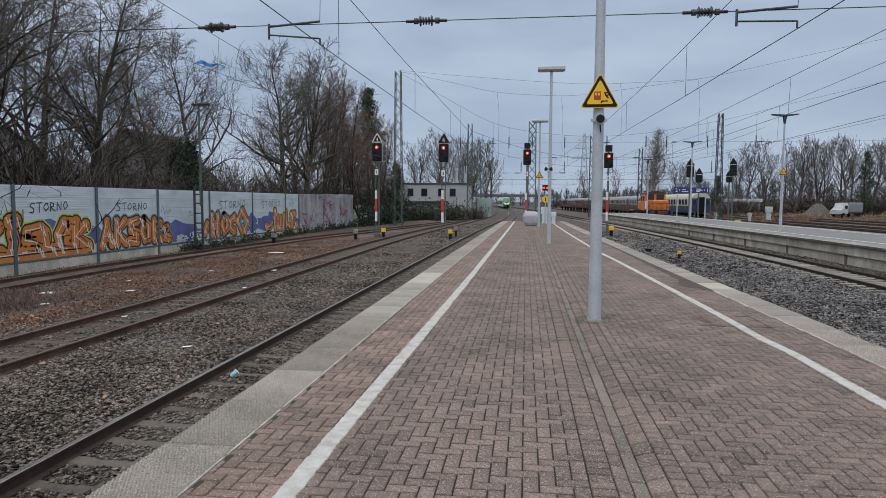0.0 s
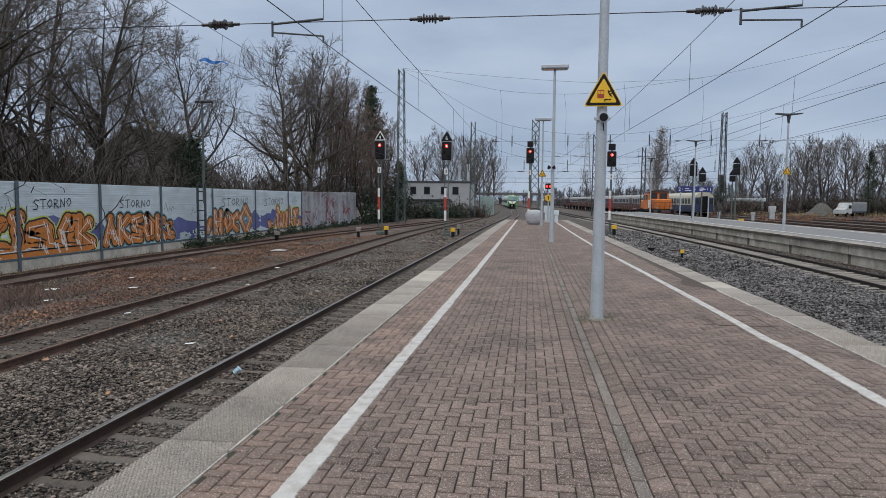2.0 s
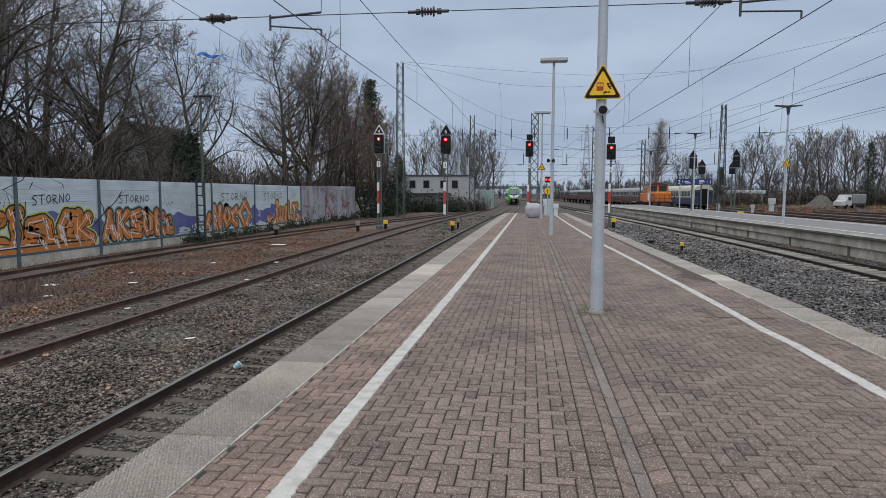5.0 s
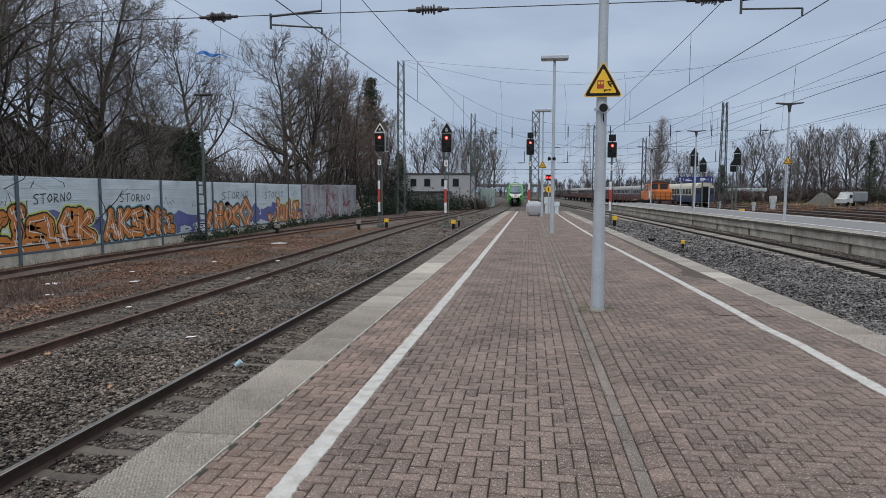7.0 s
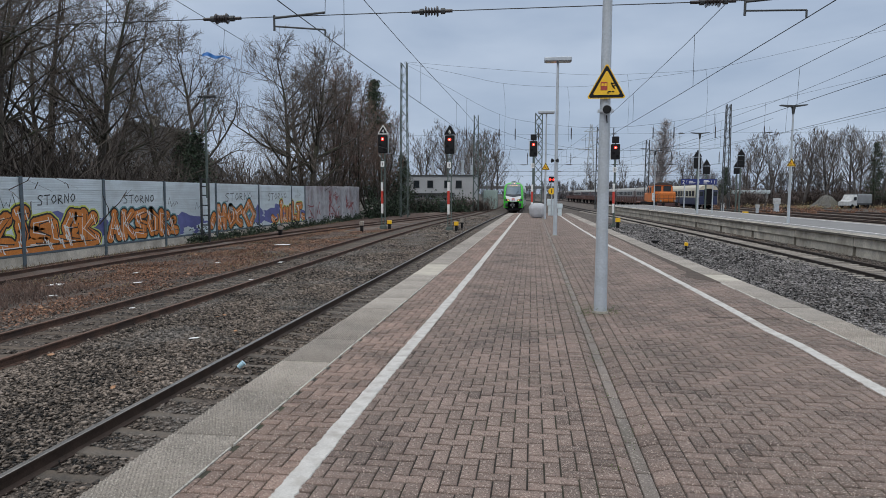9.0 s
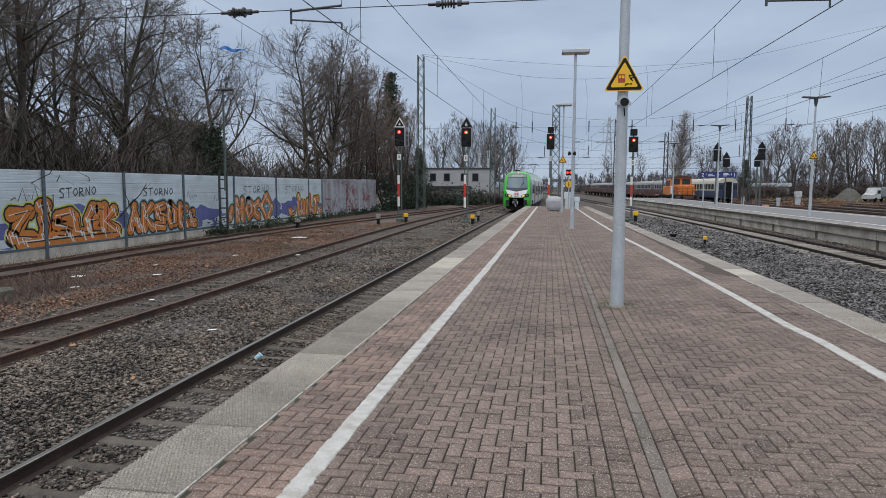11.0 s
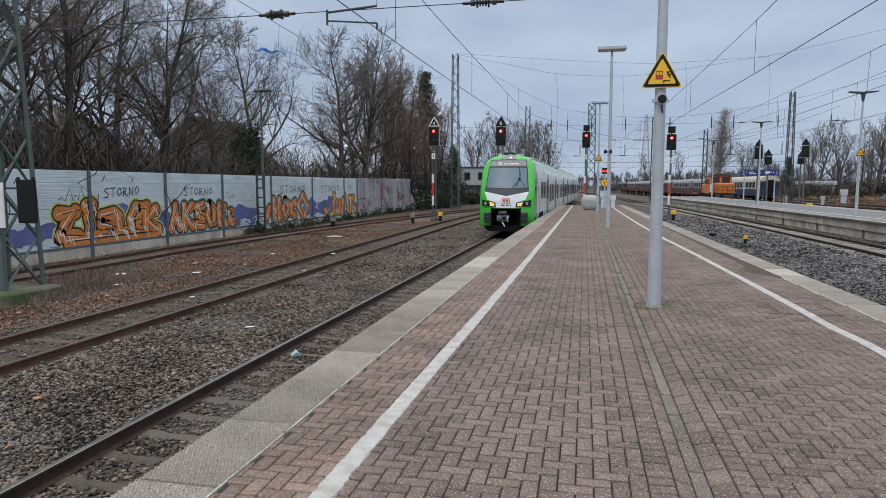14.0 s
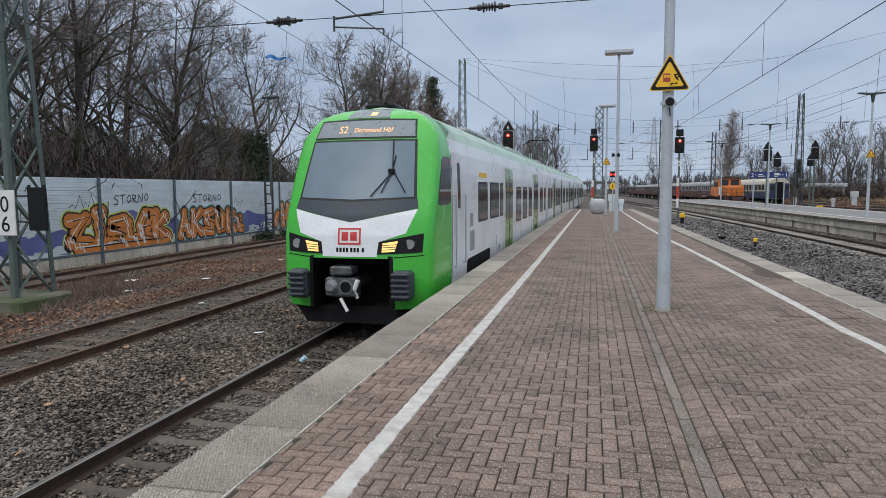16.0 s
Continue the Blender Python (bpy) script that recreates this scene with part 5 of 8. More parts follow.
def shrub(seed, height, stems, spread, branch, tip=0.010):
    rng = np.random.default_rng(seed)
    segs = []
    for s in range(stems):
        a, r = rng.uniform(0, 2 * np.pi), spread * math.sqrt(rng.uniform(0, 1))
        st = sprout(rng, segs, (r * math.cos(a), r * math.sin(a), -0.1), (rng.normal(0, 0.25), rng.normal(0, 0.25), 1), height * rng.uniform(0.4, 1.0), 0.03, 7, 0.20, 0.04, tip)
        for b in range(branch):
            q, d, r2, u = st[min(5, int(rng.uniform(0.1, 1) * 6))]
            sprout(rng, segs, q, side_way(rng, d, radians(rng.uniform(25, 75))), height * rng.uniform(0.10, 0.26), tip * 1.2, 3, 0.24, 0.03, tip * 0.6)
    return segs


def leaf_cloud(rng, centres, spread, count, size):
    """Many small leaves round given points."""
    c = centres[rng.integers(0, len(centres), count)] + rng.normal(0, spread, (count, 3))
    a, b = rng.normal(size=(2, count, 3))
    a /= np.linalg.norm(a, axis=1, keepdims=True)
    b = np.cross(a, b)
    b /= np.linalg.norm(b, axis=1, keepdims=True)
    s = size * rng.uniform(0.6, 1.3, (count, 1))
    v = np.stack([c - a * s, c + b * s * 0.6, c + a * s, c - b * s * 0.6], 1).reshape(-1, 3)
    return v, np.arange(count * 4).reshape(-1, 4)


def sides_of(s):
    return 7 if s[2] > 0.12 else (5 if s[2] > 0.04 else 3)


M_poplar = mat("pale_poplar_twigs", (0.38, 0.35, 0.34), 0.9, var=0.3, scale=0.4, fine=4, bump=0.0)
M_bark_far = mat("pale_grey_brown_bark", (0.092, 0.083, 0.078), 0.9, var=0.35, scale=1, fine=10, bump=0.1)


def make_tree(name, label, segs_wood, segs_fine, twig_material, fine_sides=3):
    t = thing(name, (0, 0, 0), label, "tree", "bare trees along the railway")
    raw("trunk", *skeleton_tubes(segs_wood, sides_of), M_bark if fine_sides > 2 else (M_poplar if twig_material is M_poplar else M_bark_far), t, "grey brown trunk and limbs", smooth=True)
    raw("crown", *skeleton_tubes(segs_fine, lambda s: fine_sides), twig_material, t, "fine leafless twigs")
    return t


TREE_LABEL = "tall leafless deciduous tree with grey brown bark behind the noise barrier"
tree_a = make_tree("tree", TREE_LABEL, *bare_tree(1, 17, 0.27, 22, 9, 6, 0.36, 0.27, 52, 2, 0.06, 0.010), M_twig)
tree_b = make_tree("tree", TREE_LABEL, *bare_tree(2, 15, 0.23, 21, 9, 6, 0.36, 0.28, 54, 2, 0.06, 0.010), M_twig)
tree_c = make_tree("tree", "slender leafless tree with many upright reddish twigs", *bare_tree(3, 15, 0.16, 18, 8, 5, 0.30, 0.10, 28, 3, 0.16), M_twig_red)
tree_d = make_tree("tree", "broad leafless tree with spreading curved limbs", *bare_tree(4, 13, 0.30, 26, 11, 7, 0.46, 0.22, 55, 1, 0.07), M_twig)
FAR_LABEL = "distant bare winter tree beyond the railway yard"
far_a = make_tree("tree", FAR_LABEL, *bare_tree(11, 15, 0.26, 22, 8, 5, 0.36, 0.20, 44, 1, 0.1, 0.026), M_twig, 2)
far_d = make_tree("tree", FAR_LABEL, *bare_tree(14, 13, 0.30, 22, 9, 5, 0.48, 0.22, 55, 1, 0.09, 0.026), M_twig, 2)
far_c = make_tree("tree", "tall narrow bare poplar beyond the yard", *bare_tree(13, 20, 0.28, 130, 7, 4, 0.24, 0.10, 17, 1, 0.14, 0.018), M_poplar, 2)
Z0 = GROUND - 0.1
tree_a.matrix_basis = pose(-24.6, 27.0, Z0, 0, 0, 10)
tree_b.matrix_basis = pose(-24.0, 33.0, Z0, 0, 0, 60)
tree_c.matrix_basis = pose(-19.8, 71.5, Z0, 0, 0, 0)
tree_d.matrix_basis = pose(-24.0, 62.0, Z0, 0, 0, 40) @ Matrix.Diagonal((1.28, 1.28, 1.28, 1))
for src, x, y, turn, s in ((tree_a, -23.0, 20.0, 200, 1.05), (tree_b, -25.5, 23.5, 300, 1.1), (tree_a, -31, 38, 45, 1.1), (tree_b, -30, 29, 170, 1.2),
                           (tree_b, -26.5, 38.5, 10, 0.95), (tree_a, -23.2, 14.5, 80, 1.05), (tree_b, -27.0, 45.0, 220, 0.90), (tree_d, -29.0, 54.0, 90, 1.2), (tree_d, -20.8, 60.0, 300, 1.2),
                           (tree_d, -26.0, 72.0, 150, 1.2), (tree_c, -21.8, 66.0, 130, 1.12), (tree_c, -19.6, 77.0, 250, 1.0), (tree_c, -23.0, 75.0, 20, 1.05), (tree_c, -18.6, 80.5, 200, 1.0), (tree_c, -18.0, 75.5, 90, 0.8), (tree_a, -36, 52, 280, 0.9), (tree_b, -38, 42, 0, 1.15),
                           (tree_a, -22.6, 8.0, 330, 1.0)):
    m = pose(x, y, Z0, 0, 0, turn)
    c = copy_thing(src, m)
    c.matrix_basis = m @ Matrix.Diagonal((s, s, s, 1))

# brush behind the barrier
M_withered = mat("withered_dark_bramble", (0.062, 0.052, 0.038), 0.9, var=0.5, scale=1.0, fine=8, bump=0.0, island=0.8)
M_brush_far = mat("dull_brown_brush_twigs", (0.100, 0.076, 0.066), 0.9, var=0.4, scale=0.4, fine=5, bump=0.0)
M_thicket = mat("dark_thicket_twigs", (0.072, 0.057, 0.047), 0.9, var=0.4, scale=0.5, fine=5, bump=0.0)
M_shrubs = [M_thicket, M_twig]
shrubs = []
for k, (h, stems, spread, br) in enumerate(((5.0, 42, 1.9, 8), (6.5, 44, 1.7, 8), (4.0, 42, 2.1, 8))):
    ob = raw("shrub", *skeleton_tubes(shrub(20 + k, h, stems, spread, br + 1, 0.014), lambda s: 3 if s[2] > 0.017 else 2), M_shrubs[k % 2])
    shrubs.append(tagged(ob, "dense leafless brown brush behind the noise barrier", "shrub", "brush along the railway"))
far_shrub = raw("shrub", *skeleton_tubes(shrub(29, 4.2, 46, 2.0, 14, 0.022), lambda s: 2), M_brush_far)
tagged(far_shrub, "reddish brown leafless brush beyond the yard tracks", "shrub", "brush along the railway")
rng = random.Random(3)
spots = []
for i in range(36):
    y = 9 + i * 1.85 + rng.uniform(-0.6, 0.6)
    spots.append((-22.3 - rng.uniform(0, 1.2) - (1.8 if i % 2 else 0) - 0.01 * y, y))
for i in range(22):
    spots.append((-26.5 + rng.uniform(-2, 2), 10 + i * 3.1 + rng.uniform(-1, 1)))
for i in range(18):
    spots.append((-30.5 + rng.uniform(-1.5, 1.5), 8 + i * 2.2 + rng.uniform(-1, 1)))
for i in range(18):
    spots.append((-23.6 + rng.uniform(-1, 1), 12 + i * 1.5 + rng.uniform(-0.6, 0.6)))
for i in range(46):
    spots.append((-25.0 - rng.uniform(0, 5.5), 12 + i * 0.75 + rng.uniform(-1, 1)))
for i in range(30):
    spots.append((-23.5 - rng.uniform(0, 9) + (2.0 if i > 20 else 0.0), 45 + i * 1.25 + rng.uniform(-1, 1)))
tall = len(spots)
for i in range(16):
    spots.append((-26.0 - rng.uniform(0, 4.5), 22 + i * 1.0 + rng.uniform(-0.6, 0.6)))
for i, (x, y) in enumerate(spots):
    ob = shrubs[i] if i < 3 else copy_thing(shrubs[i % 3], Matrix())
    s = rng.uniform(0.85, 1.15) * (1.25 if i >= 36 else 1.0) * (0.75 if 32 < y < 43 and i < tall else 1.0) * (1.35 if i >= tall else 1.0)
    ob.matrix_basis = pose(x, y, GROUND - 0.1, 0, 0, rng.uniform(0, 360)) @ Matrix.Diagonal((s, s, s, 1))

# dark evergreens: ivy clad stems and a spruce beside the end of the barrier
def evergreen(name, label, x, y, height, width, count, seed, leaf):
    t = thing(name, (x, y, GROUND - 0.1), label, "tree", "evergreens along the railway")
    rng = np.random.default_rng(seed)
    segs = []
    sprout(rng, segs, (0, 0, -0.1), (0, 0, 1), height, 0.22, 10, 0.02, 0.02, 0.03)
    pts = []
    z = height * 0.12
    while z < height * 0.98:
        w = width * (1 - z / height) ** 0.8 + 0.15
        for b in range(7):
            a = rng.uniform(0, 2 * np.pi)
            js = sprout(rng, segs, (0, 0, z), (math.cos(a), math.sin(a), 0.05), w * rng.uniform(0.6, 1.1), 0.035, 4, 0.08, -0.04, 0.01)
            pts += [j[0] for j in js]
        z += height / 26
    raw("trunk", *skeleton_tubes(segs, sides_of), M_bark, t)
    raw("crown", *leaf_cloud(rng, np.array(pts), 0.22, count, leaf), M_ivy, t, "dark green needles")
    return t


evergreen("spruce", "dark green spruce beside the end of the noise barrier", -21.0, 86.0, 18.0, 4.6, 17000, 5, 0.13)
evergreen("spruce", "dark spruce half hidden by bare trees near a signal", -17.6, 88.0, 8.0, 2.8, 7000, 6, 0.11)
evergreen("spruce", "dark evergreen behind the noise barrier beside a lamp post", -24.0, 44.5, 7.2, 2.0, 6000, 7, 0.09)
evergreen("spruce", "dark evergreen behind the noise barrier beside a lamp post", -26.6, 47.5, 7.6, 2.2, 6000, 8, 0.09)

# ivy and weeds at the barrier's foot
def low_growth(name, label, spots, size, count, leaf, material, seed, flat=0.5):
    rng = np.random.default_rng(seed)
    pts = []
    for x, y, r in spots:
        p = rng.normal(0, 1, (60, 3)) * np.array((r * 0.5, r, r * flat))
        p[:, 2] = np.abs(p[:, 2])
        pts.append(p + np.array((x, y, GROUND)))
    v, f = leaf_cloud(rng, np.concatenate(pts), 0.05, count, leaf)
    return tagged(raw(name, v, f, material), label, "plants", kind="stuff")


low_growth("ivy", "dark green ivy and bramble at the foot of the noise barrier",
           [(-18.35, y + 0.3 * math.sin(y * 3), 0.20 + 0.14 * math.sin(y * 1.7)) for y in np.arange(33.5, 69, 0.7)] + [(-18.4, 34.0, 0.5)], 1, 15000, 0.06, M_ivy, 31, 0.9)

rt = random.Random(17)
low_growth("thicket", "dark withered bramble thicket behind the noise barrier",
           [(-23.2 - rt.uniform(0, 3.5) - 0.03 * y, y, rt.uniform(0.9, 1.7)) for y in np.arange(14, 78, 0.85)], 1, 26000, 0.10, M_withered, 33, 1.45)


def blades(name, label, x0, x1, y0, y1, count, h, material, seed, keep):
    rng = np.random.default_rng(seed)
    xs, ys = rng.uniform(x0, x1, count), rng.uniform(y0, y1, count)
    ok = np.array([keep(a, b) for a, b in zip(xs, ys)])
    xs, ys = xs[ok], ys[ok]
    n = len(xs)
    p = np.stack([xs, ys, np.full(n, GROUND - 0.02)], -1)
    hh = h * rng.uniform(0.3, 1.0, n)
    tipv = p + np.stack([rng.normal(0, 0.45, n) * hh, rng.normal(0, 0.45, n) * hh, hh], -1)
    a = rng.uniform(0, np.pi, n)
    wv = np.stack([np.cos(a), np.sin(a), np.zeros(n)], -1) * 0.009
    mid = (p + tipv) / 2 + np.stack([rng.normal(0, 0.05, n), rng.normal(0, 0.05, n), 0.1 * hh], -1)
    v = np.stack([p - wv, p + wv, mid + wv, mid - wv, tipv + wv * 0.4, tipv - wv * 0.4], 1).reshape(-1, 3)
    f = (np.arange(n) * 6)[:, None, None] + np.array([(0, 1, 2, 3), (3, 2, 4, 5)])[None]
    return tagged(raw(name, v, f.reshape(-1, 4), material), label, "plants", kind="stuff")


def tuft(x, y):
    return noise.noise(Vector((x * 0.55, y * 0.4, 1.0))) > 0.02


blades("dry_weeds", "reddish brown dry weeds between the rusty tracks", -15.6, -10.9, 9, 38, 15000, 0.11, M_dry, 41, tuft)
blades("dry_grass", "pale dry grass between the rusty tracks", -15.9, -10.8, 9, 46, 7000, 0.12, M_grass, 42, lambda x, y: noise.noise(Vector((x * 0.4, y * 0.3, 7.0))) > 0.12)
blades("bramble_stems", "dark red dry bramble stems beside the mast footing", -15.4, -12.4, 12.5, 17.5, 2200, 0.30, M_twig_red, 44, lambda x, y: noise.noise(Vector((x * 0.5, y * 0.5, 2.0))) > -0.1)
blades("verge_grass", "thin dry grass along the noise barrier's plinth", -18.6, -17.9, 12, 60, 1600, 0.22, M_grass, 43, lambda x, y: True)


def leaf_litter(name, label, x0, x1, y0, y1, count, size, material, seed, keep):
    """Fallen leaves lying nearly flat."""
    rng = np.random.default_rng(seed)
    xs, ys = rng.uniform(x0, x1, count), rng.uniform(y0, y1, count)
    ok = np.array([keep(a, b) for a, b in zip(xs, ys)])
    c = np.stack([xs[ok], ys[ok], rng.uniform(0.0, 0.05, ok.sum()) + GROUND], -1)
    n = len(c)
    a = rng.uniform(0, 2 * np.pi, n)
    s = size * rng.uniform(0.5, 1.3, (n, 1))
    u = np.stack([np.cos(a), np.sin(a), rng.normal(0, 0.35, n)], -1) * s
    w = np.stack([-np.sin(a), np.cos(a), rng.normal(0, 0.35, n)], -1) * s * 0.6
    v = np.stack([c - u, c + w, c + u, c - w], 1).reshape(-1, 3)
    return tagged(raw(name, v, np.arange(n * 4).reshape(-1, 4), material), label, "leaves", kind="stuff")


leaf_litter("leaf_litter", "reddish brown fallen leaves strewn between the rusty tracks", -15.8, -10.6, 8, 50, 52000, 0.034, M_dry, 51, lambda x, y: noise.noise(Vector((x * 0.5, y * 0.3, 4.0))) > -0.12)
leaf_litter("leaf_litter", "brown fallen leaves along the noise barrier", -18.6, -17.7, 8, 66, 6000, 0.035, M_dry, 52, lambda x, y: True)

# ---------------------------------------------------------------- masts, lamps, signals
def lattice_mast(at, height, base, top, label, material, depth=None, group="lattice masts", rz=0.0, leg=0.05, panels=None):
    t = thing("lattice_mast", at, label, "mast", group, rz=rz)
    depth = depth or base
    corner = lambda sx, sy, z: Vector((sx * (base + (top - base) * z / height) / 2, sy * (depth + (top - depth) * z / height) / 2, z))
    for sx in (-1, 1):
        for sy in (-1, 1):
            bm = bmesh.new()
            a, b = corner(sx, sy, 0), corner(sx, sy, height)
            loft(bm, [[p + Vector((ox * sx, oy * sy, 0)) for ox, oy in ((leg, leg), (-leg, leg), (-leg, leg * 0.5), (leg * 0.5, leg * 0.5), (leg * 0.5, -leg), (leg, -leg))] for p in (a, b)])
            part("leg", fixn(bm), material, t)
    n = panels or max(4, int(height / max(base, 0.5) * 0.8))
    for fx, fy in ((1, 0), (-1, 0), (0, 1), (0, -1)):
        for k in range(n):
            z1, z2 = height * k / n, height * (k + 1) / n
            c = [(fx, -1), (fx, 1)] if fx else [(-1, fy), (1, fy)]
            if k % 2:
                c.reverse()
            for p, q in ((c[0], c[1]), (c[1], c[0])) if base > 0.9 else ((c[0], c[1]),):
                bm = bmesh.new()
                tube(bm, corner(*p, z1), corner(*q, z2), leg * 0.62, seg=4)
                part("brace", bm, material, t)
    return t


def triangle_sign(parent, z, size, y=-0.1, name="warning_sign"):
    """A yellow warning triangle with a rolling train and a falling figure drawn as plain shapes."""
    h = size * 0.9
    def tri(s, yy, material, nm, up, thick=0.012):
        bm = bmesh.new()
        k = size * s / 2
        pts = []
        c = 0.055 * size * s
        for (px, pz), (qx, qz) in (((-k, -h * s / 3), (k, -h * s / 3)), ((k, -h * s / 3), (0, 2 * h * s / 3)), ((0, 2 * h * s / 3), (-k, -h * s / 3))):
            L = math.hypot(qx - px, qz - pz)
            pts += [(px + (qx - px) * c / L, pz + (qz - pz) * c / L), (qx - (qx - px) * c / L, qz - (qz - pz) * c / L)]
        flat(bm, [(px, yy, z + pz) for px, pz in pts], thick=thick, axis=(0, 1, 0))
        return part(nm, fixn(bm), material, up)
    edge = tri(1.06, y, M_yellow, name, parent)
    tagged(edge, "yellow and black triangular warning sign with a train pictogram")
    tri(0.98, y - 0.004, M_black, "black_border", edge, 0.003)
    tri(0.74, y - 0.008, M_yellow, "yellow_field", edge, 0.003)
    bm = bmesh.new()
    q = size
    box(bm, -0.16 * q, 0.02 * q, y - 0.013, y - 0.009, z - 0.10 * q, z + 0.12 * q, 0.002)
    part("train_shape", bm, mat("brown_red_pictogram", (0.35, 0.05, 0.03), 0.5, bump=0), edge)
    bm = bmesh.new()
    box(bm, -0.14 * q, -0.08 * q, y - 0.016, y - 0.013, z + 0.01 * q, z + 0.08 * q)
    box(bm, -0.06 * q, 0.0, y - 0.016, y - 0.013, z + 0.01 * q, z + 0.08 * q)
    part("train_window_shape", bm, M_yellow, edge)
    bm = bmesh.new()
    Y = y - 0.011
    for (x0, z0), (x1, z1) in (((0.12, 0.10), (0.16, 0.0)), ((0.16, 0.0), (0.24, 0.03)), ((0.16, 0.0), (0.22, -0.06)), ((0.13, 0.07), (0.21, 0.09)), ((0.04, -0.14), (0.12, -0.14)), ((0.04, -0.14), (0.04, -0.19)), ((0.14, -0.14), (0.20, -0.14))):
        tube(bm, (x0 * q, Y, z + z0 * q), (x1 * q, Y, z + z1 * q), 0.016 * q, seg=4)
    part("edge_shape", bm, M_black, edge)


def pole_lamp(at, height, head, label, sign=None, speaker=None, dark=False, head_w=1.05, rz=0.0, r=0.09):
    t = thing("platform_lamp", at, label, "lamp post", "platform lamps", rz=rz)
    bm = bmesh.new()
    tube(bm, (0, 0, 0), (0, 0, 1.5), r, r * 0.86, 20, False)
    tube(bm, (0, 0, 1.5), (0, 0, height), r * 0.86, r * 0.55, 20, False)
    part("pole", bm, M_steel_light, t, "tapered grey steel pole", smooth=True)
    bm = bmesh.new()
    tube(bm, (0, 0, 0), (0, 0, 0.03), r * 1.25, r * 1.12, 20)
    part("base_collar", bm, M_concrete, t)
    bm = bmesh.new()
    box(bm, -0.035, 0.035, -r * 0.90 - 0.002, -r * 0.90 + 0.03, 0.80, 1.12, 0.006)
    tube(bm, (0, -r * 0.90 - 0.005, 1.04), (0, -r * 0.90 + 0.02, 1.04), 0.010)
    part("service_hatch", bm, M_steel_light, t, "small hatch with a keyhole")
    if head == "box":
        bm = bmesh.new()
        box(bm, -head_w / 2, head_w / 2, -0.22, 0.22, height - 0.02, height + 0.14, 0.03)
        hd = part("lamp_head", bm, M_steel_light, t, "flat rectangular grey lamp head")
        bm = bmesh.new()
        box(bm, -head_w / 2 + 0.06, head_w / 2 - 0.06, -0.18, 0.18, height - 0.035, height - 0.018, 0.01)
        part("lamp_glass", bm, M_lightglass, hd)
    elif head == "wing":
        bm = bmesh.new()
        for s in (-1, 1):
            loft(bm, [[(s * 0.05, -0.16, height - 0.04), (s * 0.05, 0.16, height - 0.04), (s * 0.05, 0.16, height + 0.06), (s * 0.05, -0.16, height + 0.06)],
                      [(s * head_w / 2, -0.14, height + 0.05), (s * head_w / 2, 0.14, height + 0.05), (s * head_w / 2, 0.14, height + 0.10), (s * head_w / 2, -0.14, height + 0.10)]])
        tube(bm, (0, 0, height - 0.45), (0, 0, height + 0.05), 0.06, 0.13, 12)
        part("lamp_head", fixn(bm), M_steel_dark, t, "dark two winged lamp head")
    if sign:
        triangle_sign(t, sign, 0.50, -r - 0.03)
    if speaker:
        s = new("loudspeaker")
        s.parent = t
        bm = bmesh.new()
        tube(bm, (0, -r - 0.14, speaker), (0, -r, speaker), 0.068, 0.05, 18)
        box(bm, -0.105, 0.105, -r + 0.01, -r + 0.05, speaker - 0.02, speaker + 0.02)
        part("horn", bm, M_steel_light, s, "round loudspeaker with a pale rim")
        bm = bmesh.new()
        tube(bm, (0, -r - 0.148, speaker), (0, -r - 0.138, speaker), 0.056, seg=16)
        part("grille", bm, M_black, s, "black grille")
        bm = bmesh.new()
        tube(bm, (0.01, -r - 0.03, speaker - 0.06), (0.02, -r - 0.02, speaker - 0.17), 0.008, seg=6)
        part("cable", bm, M_black, s)
    return t


pole_lamp((0.98, 9.32, 0), 6.85, "box", "tall grey steel platform pole with warning sign standing on the pavers", 3.12, 2.80, r=0.092)
pole_lamp((0.92, 26.24, 0), 6.80, "box", "grey steel platform lamp with a flat head on the pavers", None, None, r=0.085)
pole_lamp((0.83, 42.80, 0), 6.80, "box", "distant grey steel platform lamp with a warning sign", 3.35, None, r=0.08)
sp = thing("speaker_box", (0.86, 26.1, 2.95), "black pair of loudspeakers clamped to a lamp pole", "loudspeaker")
for s in (-1, 1):
    bm = bmesh.new()
    tube(bm, (s * 0.04, -0.05, 0.0), (s * 0.12, -0.09, 0.01), 0.04, 0.085, 14)
    part("horn", bm, M_black, sp)
pole_lamp((14.75, 40.2, P2_TOP), 6.7, "wing", "grey lamp post with dark wings on the far platform", 3.45, None, head_w=1.45, r=0.085)
pole_lamp((13.9, 57.8, P2_TOP), 6.75, "wing", "grey lamp post with dark wings on the far platform", None, None, head_w=1.5, r=0.085)
pole_lamp((14.3, 80.0, P2_TOP), 6.7, "wing", "distant lamp post with dark wings on the far platform", None, None, head_w=1.5, r=0.085)

# station name board on the far platform
nb = thing("platform_sign", (14.55, 60.3, P2_TOP), "blue station board with white platform numbers", "sign")
M_blue = mat("station_blue", (0.022, 0.035, 0.16), 0.4, var=0.1, bump=0)
bm = bmesh.new()
box(bm, -1.5, 1.5, -0.05, 0.05, 2.52, 3.02, 0.01)
brd = part("board", bm, M_blue, nb)
for s in (-1.2, 1.2):
    bm = bmesh.new()
    tube(bm, (s, 0, 0), (s, 0, 2.55), 0.05)
    part("post", bm, M_steel_light, nb)
text(brd, "2", 0.45, (-1.42, 0, 2.61), M_white, lambda x, z: (x, -0.056, z))
text(brd, "1", 0.45, (1.22, 0, 2.61), M_white, lambda x, z: (x, -0.056, z))
